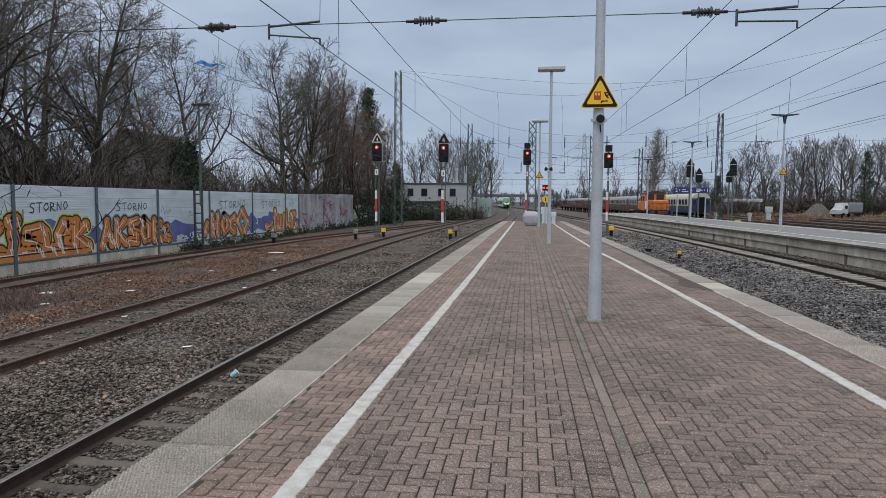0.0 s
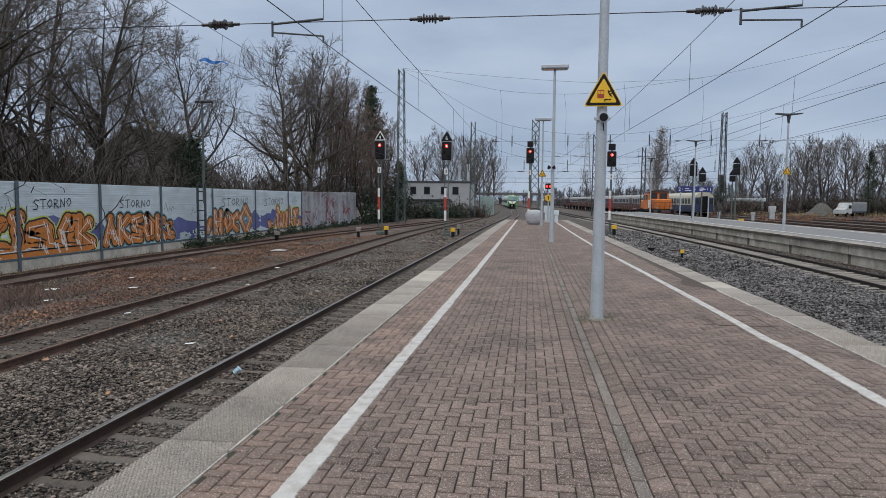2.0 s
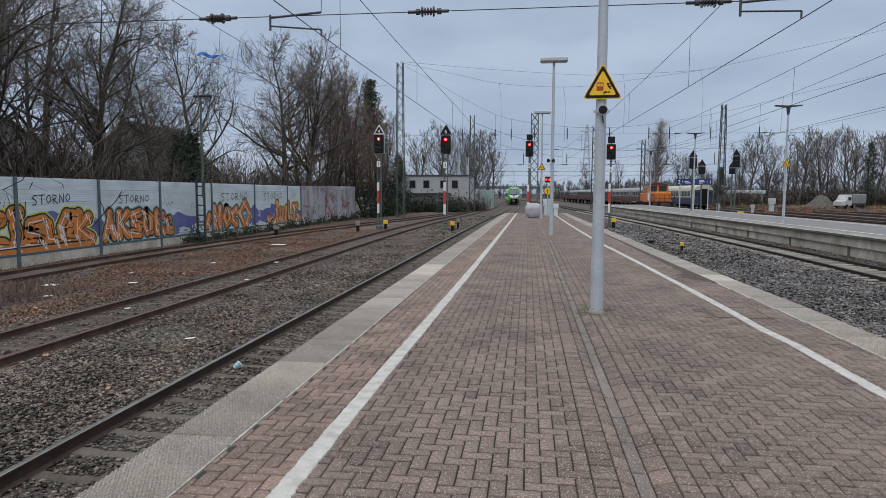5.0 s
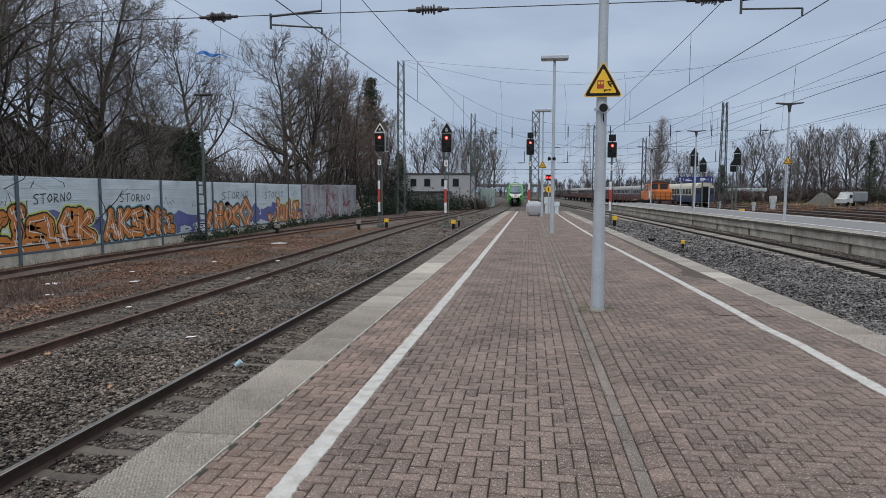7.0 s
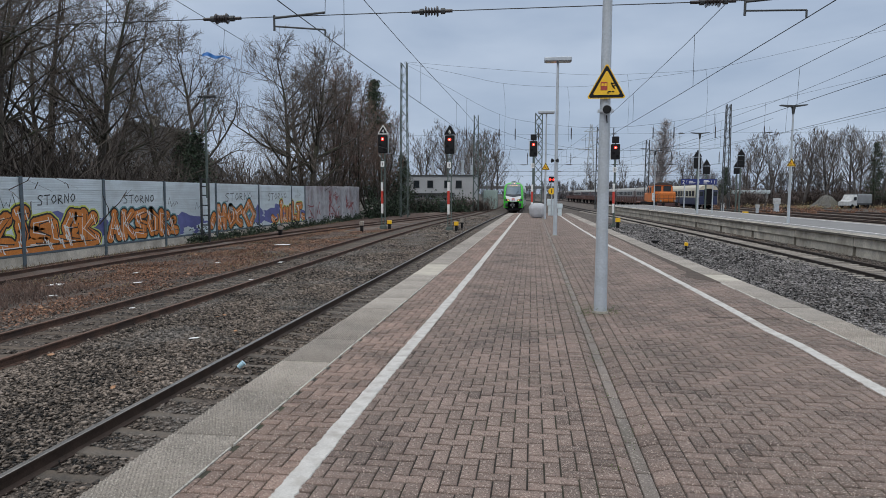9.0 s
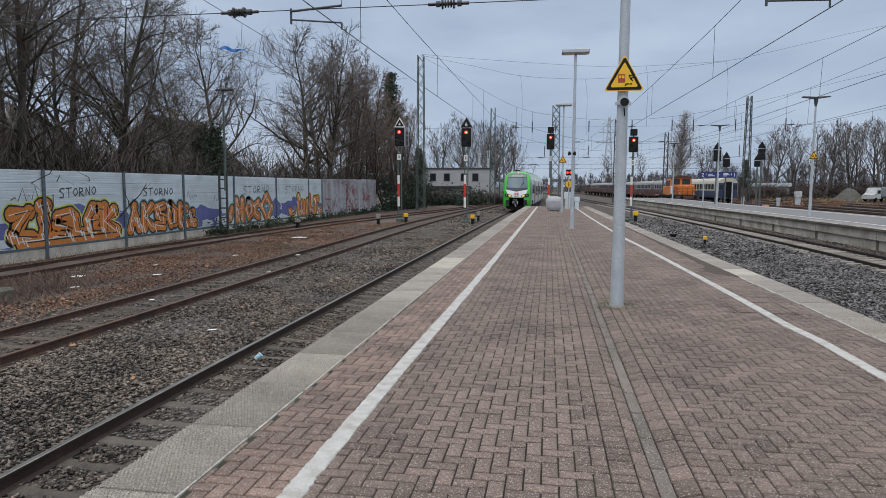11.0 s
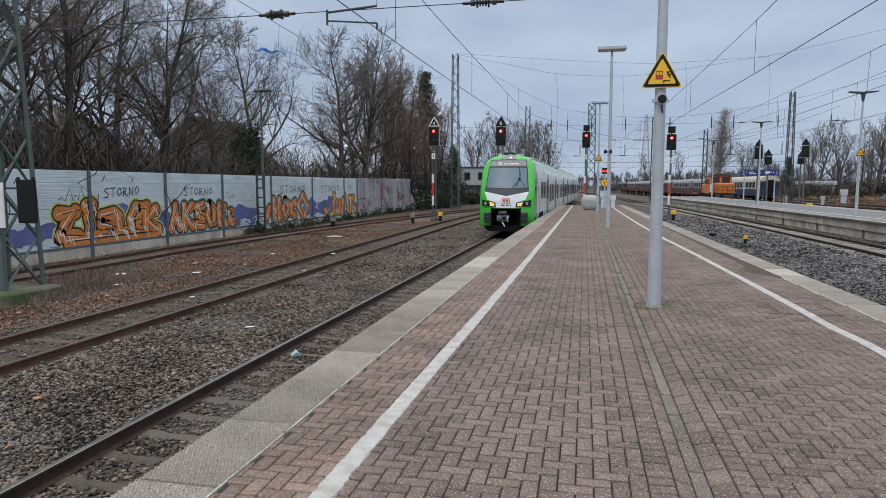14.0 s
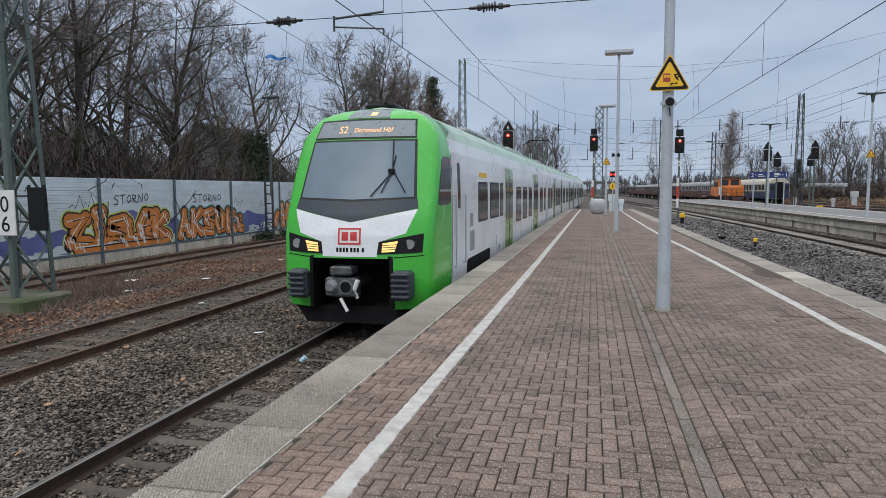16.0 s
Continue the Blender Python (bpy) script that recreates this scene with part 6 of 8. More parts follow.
for x, w, z in ((-0.85, 0.35, 2.78), (-0.85, 0.55, 2.64), (-0.05, 0.12, 2.72), (0.4, 0.4, 2.84), (0.4, 0.5, 2.74), (0.4, 0.3, 2.63), (-1.05, 0.03, 2.7), (1.05, 0.03, 2.7)):
    bm = bmesh.new()
    box(bm, x, x + w, -0.058, -0.05, z, z + (0.06 if w > 0.1 else 0.18))
    part("writing_bar", bm, M_white, brd)


def light_signal(at, head_z, label, number="", boxed=False, post="i", aspect_h=1.62, top_box=False, lit=True, back=False, band=True):
    t = thing("railway_signal", at, label, "signal", "railway signals")
    top = head_z - at[2]
    bm = bmesh.new()
    if post == "i":
        for s in (-1, 1):
            box(bm, s * 0.13 - 0.03, s * 0.13 + 0.03, -0.09, 0.09, 0, top)
        for k in range(int(top / 0.55)):
            box(bm, -0.12, 0.12, -0.06, 0.06, 0.3 + k * 0.55, 0.36 + k * 0.55)
        box(bm, -0.25, 0.25, -0.25, 0.25, 0, 0.25, 0.02)
    else:
        tube(bm, (0, 0, 0), (0, 0, top), 0.09, 0.08, 10)
        box(bm, -0.22, 0.22, -0.22, 0.22, 0, 0.2, 0.02)
    part("post", bm, M_green_steel, t, "grey green steel post")
    hd = new("signal_head")
    hd.parent = t
    w = 0.36
    bm = bmesh.new()
    box(bm, -w, w, -0.16, 0.10, top, top + aspect_h, 0.05)
    part("head_box", bm, M_black, hd, "black signal head")
    if not back:
        bm = bmesh.new()
        for x0, x1, z0, z1 in ((-w - 0.03, -w + 0.02, top, top + aspect_h), (w - 0.02, w + 0.03, top, top + aspect_h), (-w, w, top + aspect_h - 0.02, top + aspect_h + 0.03)):
            box(bm, x0, x1, 0.10, 0.12, z0, z1)
        part("head_rim", bm, M_white, hd, "white rim")
        for k, (lx, lz) in enumerate(((0, aspect_h * 0.76), (-0.15, aspect_h * 0.42), (0.15, aspect_h * 0.2))):
            bm = bmesh.new()
            tube(bm, (lx, -0.17, top + lz), (lx, -0.20, top + lz), 0.11, seg=16)
            part("lamp", bm, M_red_glow if (k == 0 and lit) else M_tdark, hd, "lit red lamp" if k == 0 and lit else "")
            if k == 0 and lit:
                bm = bmesh.new()
                tube(bm, (lx, -0.201, top + lz), (lx, -0.206, top + lz), 0.042, seg=12)
                part("lamp_core", bm, M_core, hd, "bright pink white lamp core")
    if top_box:
        bm = bmesh.new()
        box(bm, -0.28, 0.28, -0.12, 0.10, top + aspect_h + 0.08, top + aspect_h + 0.62, 0.04)
        tube(bm, (0, 0, top + aspect_h - 0.1), (0, 0, top + aspect_h + 0.2), 0.05)
        part("upper_head", bm, M_black, t, "small black upper signal box")
    if number or back:
        bm = bmesh.new()
        z = top + aspect_h + 0.05
        flat(bm, [(-0.44, 0.0, z), (0.44, 0.0, z), (0, 0.0, z + 0.74)], thick=0.02, axis=(0, 1, 0))
        plate = part("number_plate", fixn(bm), M_white if (number == "4") else M_black, t, "triangular speed plate")
        bm = bmesh.new()
        flat(bm, [(-0.33, -0.006, z + 0.06), (0.33, -0.006, z + 0.06), (0, -0.006, z + 0.61)], thick=0.004, axis=(0, 1, 0))
        part("plate_field", fixn(bm), M_black, plate)
        if number:
            text(plate, number, 0.40, (-0.115, 0, z + 0.085), M_white, lambda x, zz: (x, -0.012, zz))
    if band:
        for z0, z1, m in ((1.0, 1.75, M_white), (1.75, 2.75, M_red), (2.75, 3.4, M_white)):
            bm = bmesh.new()
            box(bm, -0.16, 0.02, -0.125, -0.10, z0 + 0.2, z1 + 0.2, 0.004)
            part("mast_plate", bm, m, t)
        bm = bmesh.new()
        box(bm, -0.17, 0.11, -0.13, -0.10, top - 1.05, top - 0.62, 0.005)
        tag = part("name_plate", bm, M_white, t, "small white plate")
        for k in (0, 1):
            bm = bmesh.new()
            box(bm, -0.06 + 0.05 * k, -0.03 + 0.05 * k, -0.136, -0.131, top - 0.95, top - 0.72)
            part("writing_bar", bm, M_black, tag)
    if boxed:
        bm = bmesh.new()
        for x in (0.42, 0.68):
            tube(bm, (x, 0.1, top), (x, 0.1, top + 1.2), 0.02)
        for z in (0.0, 0.4, 0.8, 1.2):
            tube(bm, (0.3, 0.1, top + z), (0.68, 0.1, top + z), 0.02)
        tube(bm, (-0.35, 0, top - 0.1), (-0.02, 0, top - 0.5), 0.03)
        part("service_cage", bm, M_steel_light, t, "light steel service cage")
    return t


M_core = glow("pink_white_lamp_core", (1.0, 0.60, 0.50), 4)
light_signal((-11.46, 49.65, -1.1), 4.74, "railway signal showing red with a triangular number four", "4", True, aspect_h=1.40)
light_signal((-6.10, 48.30, -1.1), 4.58, "railway signal showing red with a triangular number six", "6", aspect_h=1.36)
light_signal((6.70, 55.30, -1.1), 4.47, "railway signal showing red between the platforms", "", False, "round", 1.25, True)
light_signal((0.05, 62.0, -1.1), 5.10, "railway signal showing red beyond the platform's end", "", False, "round", 1.45, True)
for x, y, z, h in ((16.7, 70.0, 4.25, 1.15), (18.85, 75.0, 3.85, 0.85), (22.7, 76.0, 4.65, 1.2), (23.5, 80.0, 4.0, 0.7)):
    light_signal((x, y, GROUND), z, "dark back of a railway signal beside the yard tracks", "", False, "round", h, False, False, True, False)


def marker(name, at, size, material, label, category, foot=None):
    t = thing(name, at, label, category)
    w, d, h = size
    bm = bmesh.new()
    box(bm, -w / 2, w / 2, -d / 2, d / 2, h * 0.60, h, 0.02)
    part("cap", bm, material, t)
    bm = bmesh.new()
    box(bm, -w * 0.35, w * 0.35, -d * 0.35, d * 0.35, -0.05, h * 0.61, 0.01)
    part("foot", bm, foot or M_black, t)
    return t


for x, y, w, h in ((-10.9, 49.3, 0.32, 0.7), (-5.55, 48.0, 0.32, 0.7), (-12.2, 45.9, 0.28, 0.75), (-4.2 - 1.2, 50.5, 0.22, 0.9), (-16.6, 41.5, 0.3, 0.6)):
    marker("trackside_box", (x, y, GROUND), (w, 0.3, h), M_yellow if w > 0.3 else M_slab, "small yellow trackside connection box on a post" if w > 0.3 else "pale trackside marker post beside the rails", "trackside box")
marker("trackside_box", (6.9, 54.2, GROUND), (0.36, 0.36, 0.85), M_yellow, "yellow trackside connection box on the ballast", "trackside box")
marker("trackside_box", (7.55, 33.3, GROUND), (0.16, 0.16, 0.42), M_yellow, "small yellow capped marker post in the grey ballast", "trackside box")
marker("trackside_box", (6.83, 37.5, GROUND), (0.4, 0.25, 0.22), M_black, "flat black box lying on the ballast", "trackside box")
for x, y in ((18.9, 78.0), (21.6, 76.0), (24.3, 79.0)):
    marker("trackside_box", (x, y, GROUND), (0.6, 0.4, 0.8), M_yellow, "yellow trackside box in the freight yard", "trackside box")
M_plaster_white = mat("weathered_white_enamel", (0.46, 0.47, 0.47), 0.6, var=0.2, scale=3, bump=0.05, dirt=(0.28, 0.27, 0.25), dirt_amt=0.6, dirt_scale=2)
for x, y, w, h in ((26.2, 95, 0.45, 1.5), (36.76, 105, 1.0, 2.2), (32.4, 100, 0.5, 1.3)):
    marker("equipment_cabinet", (x, y, GROUND), (w, 0.4, h), M_plaster_white, "small weathered white equipment cabinet in the yard", "cabinet", M_steel_light)

# portal masts
lattice_mast((-13.87, 13.25, -0.85), 13.5, 1.02, 0.38, "grey green lattice mast on a mossy concrete footing", M_green_steel, 1.1, leg=0.062, panels=11)
ft = thing("mast_footing", (-13.87, 13.2, GROUND), "mossy concrete footing under a lattice mast", "footing")
bm = bmesh.new()
box(bm, -0.85, 0.95, -0.8, 0.8, -0.2, 0.30, 0.06)
part("block", bm, mat("mossy_concrete", (0.16, 0.15, 0.12), 0.95, var=0.4, scale=3, fine=40, bump=0.4, dirt=(0.06, 0.085, 0.03), dirt_amt=0.9, dirt_scale=1.5), ft)
hs = thing("kilometre_board", (-13.24, 12.52, 0.68), "white board with the black digits zero and six", "sign")
bm = bmesh.new()
box(bm, -0.26, 0.22, -0.02, 0.02, 0, 1.05, 0.01)
hb = part("board", bm, M_white, hs)
text(hb, "0", 0.52, (-0.18, 0, 0.56), M_black, lambda x, z: (x, -0.026, z))
text(hb, "6", 0.52, (-0.18, 0, 0.10), M_black, lambda x, z: (x, -0.026, z))
bx = thing("signal_board_back", (-12.47, 12.6, 0.80), "black rectangular board fixed to a lattice mast", "board")
bm = bmesh.new()
box(bm, -0.26, 0.26, -0.03, 0.03, 0, 1.0, 0.02)
for s in (-1, 1):
    tube(bm, (s * 0.2, 0, 1.0), (s * 0.2, 0, 1.05), 0.03)
part("board", bm, M_black, bx)
for board, x, z in ((bx, -0.2, 0.2), (bx, -0.2, 0.8), (hs, -0.15, 0.25), (hs, -0.15, 0.85)):
    bm = bmesh.new()
    xm = (-14.30 if board is hs else -13.42) - board.location.x
    tube(bm, (x, 0.02, z), (xm, 0.13, z), 0.022, seg=6)
    part("bracket", bm, M_steel_dark, board)
lattice_mast((-14.7, 74.5, GROUND), 17.6, 0.88, 0.62, "tall grey lattice mast carrying cross wires", M_green_steel, leg=0.045, panels=20)
lattice_mast((0.65, 78.4, GROUND), 12.2, 0.92, 0.8, "grey lattice mast beyond the platform's end", M_green_steel, leg=0.05, panels=12)
lattice_mast((25.1, 90.0, GROUND), 14.4, 0.88, 0.5, "brown grey lattice mast in the freight yard", M_steel_dark, leg=0.05, panels=15)
lattice_mast((-8.6, 100.0, GROUND), 14.6, 0.8, 0.6, "distant grey lattice mast beside the tracks", M_green_steel, leg=0.05, panels=12)
lattice_mast((11.6, 120.0, GROUND), 14.6, 0.8, 0.6, "distant dark lattice mast beside the tracks", M_steel_dark, leg=0.055, panels=12)
lattice_mast((-9.0, 125.0, GROUND), 12.6, 0.8, 0.7, "distant grey lattice mast beside the tracks", M_green_steel, leg=0.05, panels=10)
lattice_mast((22.1, 132.0, GROUND), 13.2, 0.8, 0.6, "distant thin lattice mast in the yard", M_steel_dark, leg=0.05, panels=10)

# lamp post by the barrier, on a short ladder frame
lp = thing("barrier_lamp", (-18.1, 34.4, GROUND), "thin concrete lamp post with ladder frame beside the noise barrier", "lamp post")
bm = bmesh.new()
tube(bm, (0.12, 0, 2.5), (0.12, 0, 8.1), 0.075, 0.055, 10)
part("pole", bm, M_green_steel, lp)
for s in (-0.26, 0.18):
    bm = bmesh.new()
    box(bm, s - 0.05, s + 0.05, -0.05, 0.05, 0, 3.6)
    part("upright", bm, M_steel_dark, lp)
for z in (0.4, 0.95, 1.5, 2.05, 2.6, 3.1, 3.5):
    bm = bmesh.new()
    box(bm, -0.26, 0.18, -0.035, 0.035, z, z + 0.07)
    part("rung", bm, M_steel_dark, lp)
bm = bmesh.new()
box(bm, -0.28, 0.0, -0.1, 0.1, 8.02, 8.12, 0.02)
box(bm, 0.05, 0.75, -0.12, 0.12, 8.02, 8.14, 0.03)
part("lamp_head", bm, M_steel_dark, lp)

# grit bin and small signal at the platform's end
gb = thing("grit_bin", (0.36, 45.5, 0), "rounded pale grey plastic grit bin on the platform", "grit bin")
bm = bmesh.new()
rings = []
for z, w, d in ((0.0, 0.30, 0.24), (0.08, 0.42, 0.33), (0.25, 0.53, 0.40), (0.5, 0.57, 0.43), (0.60, 0.57, 0.43)):
    rings.append([(w * math.copysign(abs(math.cos(a)) ** 0.75, math.cos(a)), d * math.copysign(abs(math.sin(a)) ** 0.75, math.sin(a)), z) for a in np.linspace(0, 2 * math.pi, 20, endpoint=False)])
loft(bm, rings)
M_plastic = mat("pale_grey_plastic", (0.42, 0.43, 0.46), 0.5, var=0.12, scale=3, bump=0.05, dirt=(0.28, 0.28, 0.28), dirt_amt=0.5, dirt_scale=3)
part("tub", fixn(bm), M_plastic, gb, smooth=False)
bm = bmesh.new()
rings = []
for z, k in ((0.605, 1.05), (0.70, 1.03), (0.84, 0.93), (0.95, 0.75), (1.0, 0.45)):
    rings.append([(0.56 * k * math.copysign(abs(math.cos(a)) ** 0.75, math.cos(a)), 0.42 * k * math.copysign(abs(math.sin(a)) ** 0.75, math.sin(a)), z) for a in np.linspace(0, 2 * math.pi, 20, endpoint=False)])
loft(bm, rings)
part("lid", fixn(bm), M_plastic, gb)
ds = thing("dwarf_signal", (1.45, 50.0, 0), "small post with two red lights and an orange round sign", "signal")
bm = bmesh.new()
tube(bm, (0, 0, 0), (0, 0, 2.9), 0.045)
part("post", bm, M_steel_light, ds)
bm = bmesh.new()
box(bm, -0.24, 0.24, -0.05, 0.08, 2.5, 2.95, 0.04)
part("head", bm, M_black, ds)
for s in (-1, 1):
    bm = bmesh.new()
    tube(bm, (s * 0.12, -0.06, 2.72), (s * 0.12, -0.09, 2.72), 0.075, seg=12)
    part("lamp", bm, M_red_glow, ds, "lit red lamp")
bm = bmesh.new()
tube(bm, (0, -0.06, 1.85), (0, -0.08, 1.85), 0.25, seg=20)
disc = part("disc", bm, M_yellow, ds, "orange round sign with a black bar")
bm = bmesh.new()
box(bm, -0.03, 0.03, -0.09, -0.081, 1.7, 2.0)
part("bar", bm, M_black, disc)
for x, w, h in ((1.45, 0.62, 1.25), (2.1, 0.4, 0.9)):
    marker("equipment_cabinet", (x, 50.6, 0), (w, 0.4, h), M_panel, "pale blue grey equipment cabinet at the platform's end", "cabinet", M_panel)

# ---------------------------------------------------------------- overhead line
def wire_bm(bm, pts, r):
    """One wire through given points."""
    pts = [Vector(p) for p in pts]
    rings = []
    for i, p in enumerate(pts):
        d = (pts[min(i + 1, len(pts) - 1)] - pts[max(i - 1, 0)]).normalized()
        u = d.cross(Vector((0, 0, 1))).normalized()
        w = d.cross(u)
        rings.append([p + r * (u * math.cos(a) + w * math.sin(a)) for a in (0, 1.257, 2.513, 3.770, 5.027)])
    loft(bm, rings)
    fixn(bm)


def catenary(name, cx, y0, y1, label, z_c=4.55, z_m=6.25, span=62.0, phase=11.8, stag=0.35, dr=8.0, rc=0.0085, drop=0.5):
    t = thing(name, (0, 0, 0), label, "overhead line", "overhead lines of the tracks")
    ys = np.arange(y0, y1 + 0.01, 4.0)
    sag = lambda y: z_m - drop * (1 - (2 * (((y - phase) / span) % 1.0) - 1) ** 2)
    zig = lambda y: stag * (1 - 4 * abs((((y - phase) / (2 * span)) % 1.0) - 0.5))
    bm = bmesh.new()
    wire_bm(bm, [(cx(y) + zig(y), y, z_c) for y in ys], rc)
    part("contact_wire", bm, M_wire, t)
    bm = bmesh.new()
    wire_bm(bm, [(cx(y) + zig(y) * 0.4, y, sag(y)) for y in ys], rc)
    part("messenger_wire", bm, M_wire, t)
    y = y0 + 3
    while y < min(y1, 130):
        bm = bmesh.new()
        tube(bm, (cx(y) + zig(y), y, z_c), (cx(y) + zig(y) * 0.4, y, sag(y)), 0.006, seg=4)
        part("dropper", bm, M_wire, t)
        y += dr
    return t


pull = curve([(-30, 0.1), (12, 0.28), (34, 0.6), (74, 0.3), (120, 0.0), (300, 0.0)])
catenary("overhead_line", lambda y: track_one(y) + pull(y), -22, 300, "overhead contact line above the platform track", z_m=6.0, stag=0.0, drop=0.4)
catenary("overhead_line", track_two, -20, 240, "overhead contact line above the rusty siding", z_m=6.8, dr=12, drop=0.6)
ghost = lambda y: edge_right(min(y, 60)) + 0.42 - 0.012 * max(0, y - 20)
catenary("overhead_line", ghost, -20, 260, "overhead contact line above the grey ballast between the platforms", z_c=4.62, z_m=6.25, stag=0.0, dr=9, drop=0.6)
catenary("overhead_line", lambda y: 8.6 - 0.012 * max(0, y - 40), -20, 200, "overhead contact line above the wide ballast bed", z_c=4.6, z_m=5.95, stag=0.1, dr=10, drop=0.25)
catenary("overhead_line", track_right, -20, 260, "overhead contact line above the far platform's track", z_c=4.6, z_m=6.8, dr=10, drop=0.6)
catenary("overhead_line", lambda y: track_loco(y) - 2.5, -20, 260, "overhead contact line above the freight yard", z_c=4.7, z_m=6.8, dr=12, drop=0.6)
catenary("overhead_line", track_cars, -20, 260, "overhead contact line above the parked carriages", z_c=4.7, z_m=6.8, dr=14, drop=0.6)
catenary("overhead_line", track_far_right, -20, 260, "overhead contact line above the outer yard track", z_c=4.7, z_m=6.8, dr=14, drop=0.6)
M_ins = mat("brown_ceramic_insulator", (0.035, 0.028, 0.028), 0.3, var=0.2, bump=0)


def insulator(parent, a, d, length=0.74):
    a, d = Vector(a), Vector(d).normalized()
    i = new("insulator")
    i.parent = parent
    bm = bmesh.new()
    tube(bm, a, a + d * length, 0.03, seg=8)
    for k in range(5):
        c = a + d * (length * (0.36 + 0.07 * k))
        r = 0.10 if k in (0, 4) else 0.075
        tube(bm, c - d * 0.012, c + d * 0.012, r, r * 0.8, 12)
    part("rod", bm, M_ins, i, "dark ribbed ceramic insulator")
    for k, r, q in ((0.20, 0.055, 0.10), (0.72, 0.055, 0.10), (0.0, 0.028, 0.14), (0.86, 0.028, 0.14)):
        bm = bmesh.new()
        tube(bm, a + d * length * k, a + d * length * (k + q), r, seg=8)
        part("end_fitting", bm, M_steel_dark, i)


def cross_span(y, x0, x1, z, label, arms=(), insul=(), slope=0.0, upper=None, r=0.009):
    t = thing("cross_span", (0, 0, 0), label, "overhead line", "cross spans")
    zz = lambda x: z + slope * (x - x0)
    bm = bmesh.new()
    n = 16
    wire_bm(bm, [(x0 + (x1 - x0) * k / n, y, zz(x0 + (x1 - x0) * k / n)) for k in range(n + 1)], r)
    part("lower_wire", bm, M_wire, t)
    if upper:
        bm = bmesh.new()
        wire_bm(bm, [(x0 + (x1 - x0) * k / n, y, upper[0] + (upper[1] - upper[0]) * (1 - (2 * k / n - 1) ** 2)) for k in range(n + 1)], r)
        part("upper_wire", bm, M_wire, t)
    for x in insul:
        insulator(t, (x - 0.37, y, zz(x)), (1, 0, slope))
    for x, s, zc in arms:
        arm = new("steady_arm")
        arm.parent = t
        bm = bmesh.new()
        xa = x + s * 0.98
        tube(bm, (xa, y, zz(x) - 0.02), (x, y, zz(x) + 0.05), 0.022)
        tube(bm, (xa, y, zz(x) + 0.03), (xa, y, zz(x) - 0.25), 0.022)
        tube(bm, (xa, y, zz(x) - 0.17), (x, y, zc + 0.12), 0.016)
        tube(bm, (x, y, zc + 0.12), (x, y, zc), 0.018)
        tube(bm, (x, y, zz(x) + 0.05), (x + 0.05, y, zz(x) + 2.0), 0.006, seg=4)
        part("arm_tube", bm, M_steel_dark, arm, "dark steel registration arm")
    return t


cross_span(11.9, -16, 30, 4.93, "near cross wire with insulators and registration arms", [(-3.82, -1, 4.55), (4.50, -1, 4.62)], (-5.82, -1.83, 3.0), 0.0)
cross_span(74.5, -14.7, 26.4, 4.9, "cross wire between two lattice masts", (), (-6.5, -1.0, 4.0, 9.0, 15.0), 0.0)
cross_span(74.5, -14.7, 26.4, 6.6, "middle cross wire between two lattice masts", (), (-5.5, 3.0, 12.0), 0.0)
cross_span(74.5, -14.7, 40.0, 8.25, "high cross wire between two lattice masts", (), (-3.8, 0.6, 8.8, 16.0, 25.0), 0.0)
head_span = thing("head_span", (0, 0, 0), "sagging bearer wires hung from a tall lattice mast", "overhead line", "cross spans")
bearers = [curve([(-14.7, 16.6), (-6.9, 15.77), (0.3, 15.11), (6.5, 14.67), (11.0, 14.7), (18.3, 15.0), (21.2, 15.5), (29.6, 17.3), (36.0, 18.6)]),
           curve([(-14.7, 16.5), (-8.5, 15.1), (-3.4, 13.95), (2.8, 13.46), (6.5, 13.51), (9.5, 13.88), (18.3, 14.96)]),
           curve([(-14.7, 16.4), (-10.2, 13.95), (-4.0, 10.6), (0.4, 9.53), (6.6, 8.95), (12.6, 9.21), (20.2, 10.4), (28.7, 12.4)])]
for bearer, x1 in zip(bearers, (44.0, 18.3, 38.0)):
    bm = bmesh.new()
    wire_bm(bm, [(x, 74.5, bearer(x)) for x in np.linspace(-14.7, x1, 40)], 0.013)
    part("bearer_wire", bm, M_wire, head_span)
for x, k, z1 in ((-3.4, 1, 6.6), (3.7, 1, 7.4), (10.1, 0, 8.3), (18.3, 1, 8.3)):      # slack feeders hanging down
    z0 = bearers[k](x)
    bm = bmesh.new()
    wire_bm(bm, [(x + 0.35 * u + 0.12 * math.sin(5 * u), 74.5 + 0.02 * u, z0 + (z1 - z0) * u) for u in np.linspace(0, 1, 12)], 0.012)
    part("feeder_wire", bm, M_wire, head_span)
for x in (-7.5, -3.8, -2.0, 0.6, 4.2, 8.8, 13.0, 15.2, 19.5, 24.5):
    bm = bmesh.new()
    tube(bm, (x, 74.5, bearers[2](x)), (x, 74.5, 6.6), 0.012, seg=4)
    tube(bm, (x, 74.5, 8.9), (x, 74.5, 7.7), 0.055, seg=8)
    part("hanger_rod", bm, M_ins, head_span, "dark hanging rod insulator")
cross_span(100, -8.6, 34, 5.0, "distant cross wires over the tracks", (), (-4, 0, 4, 9), 0.0, (12.5, 8.0), r=0.02)
cross_span(125, -9, 34, 5.0, "distant cross wires over the tracks", (), (-5, 0, 5, 11), 0.0, (12.0, 8.2), r=0.02)
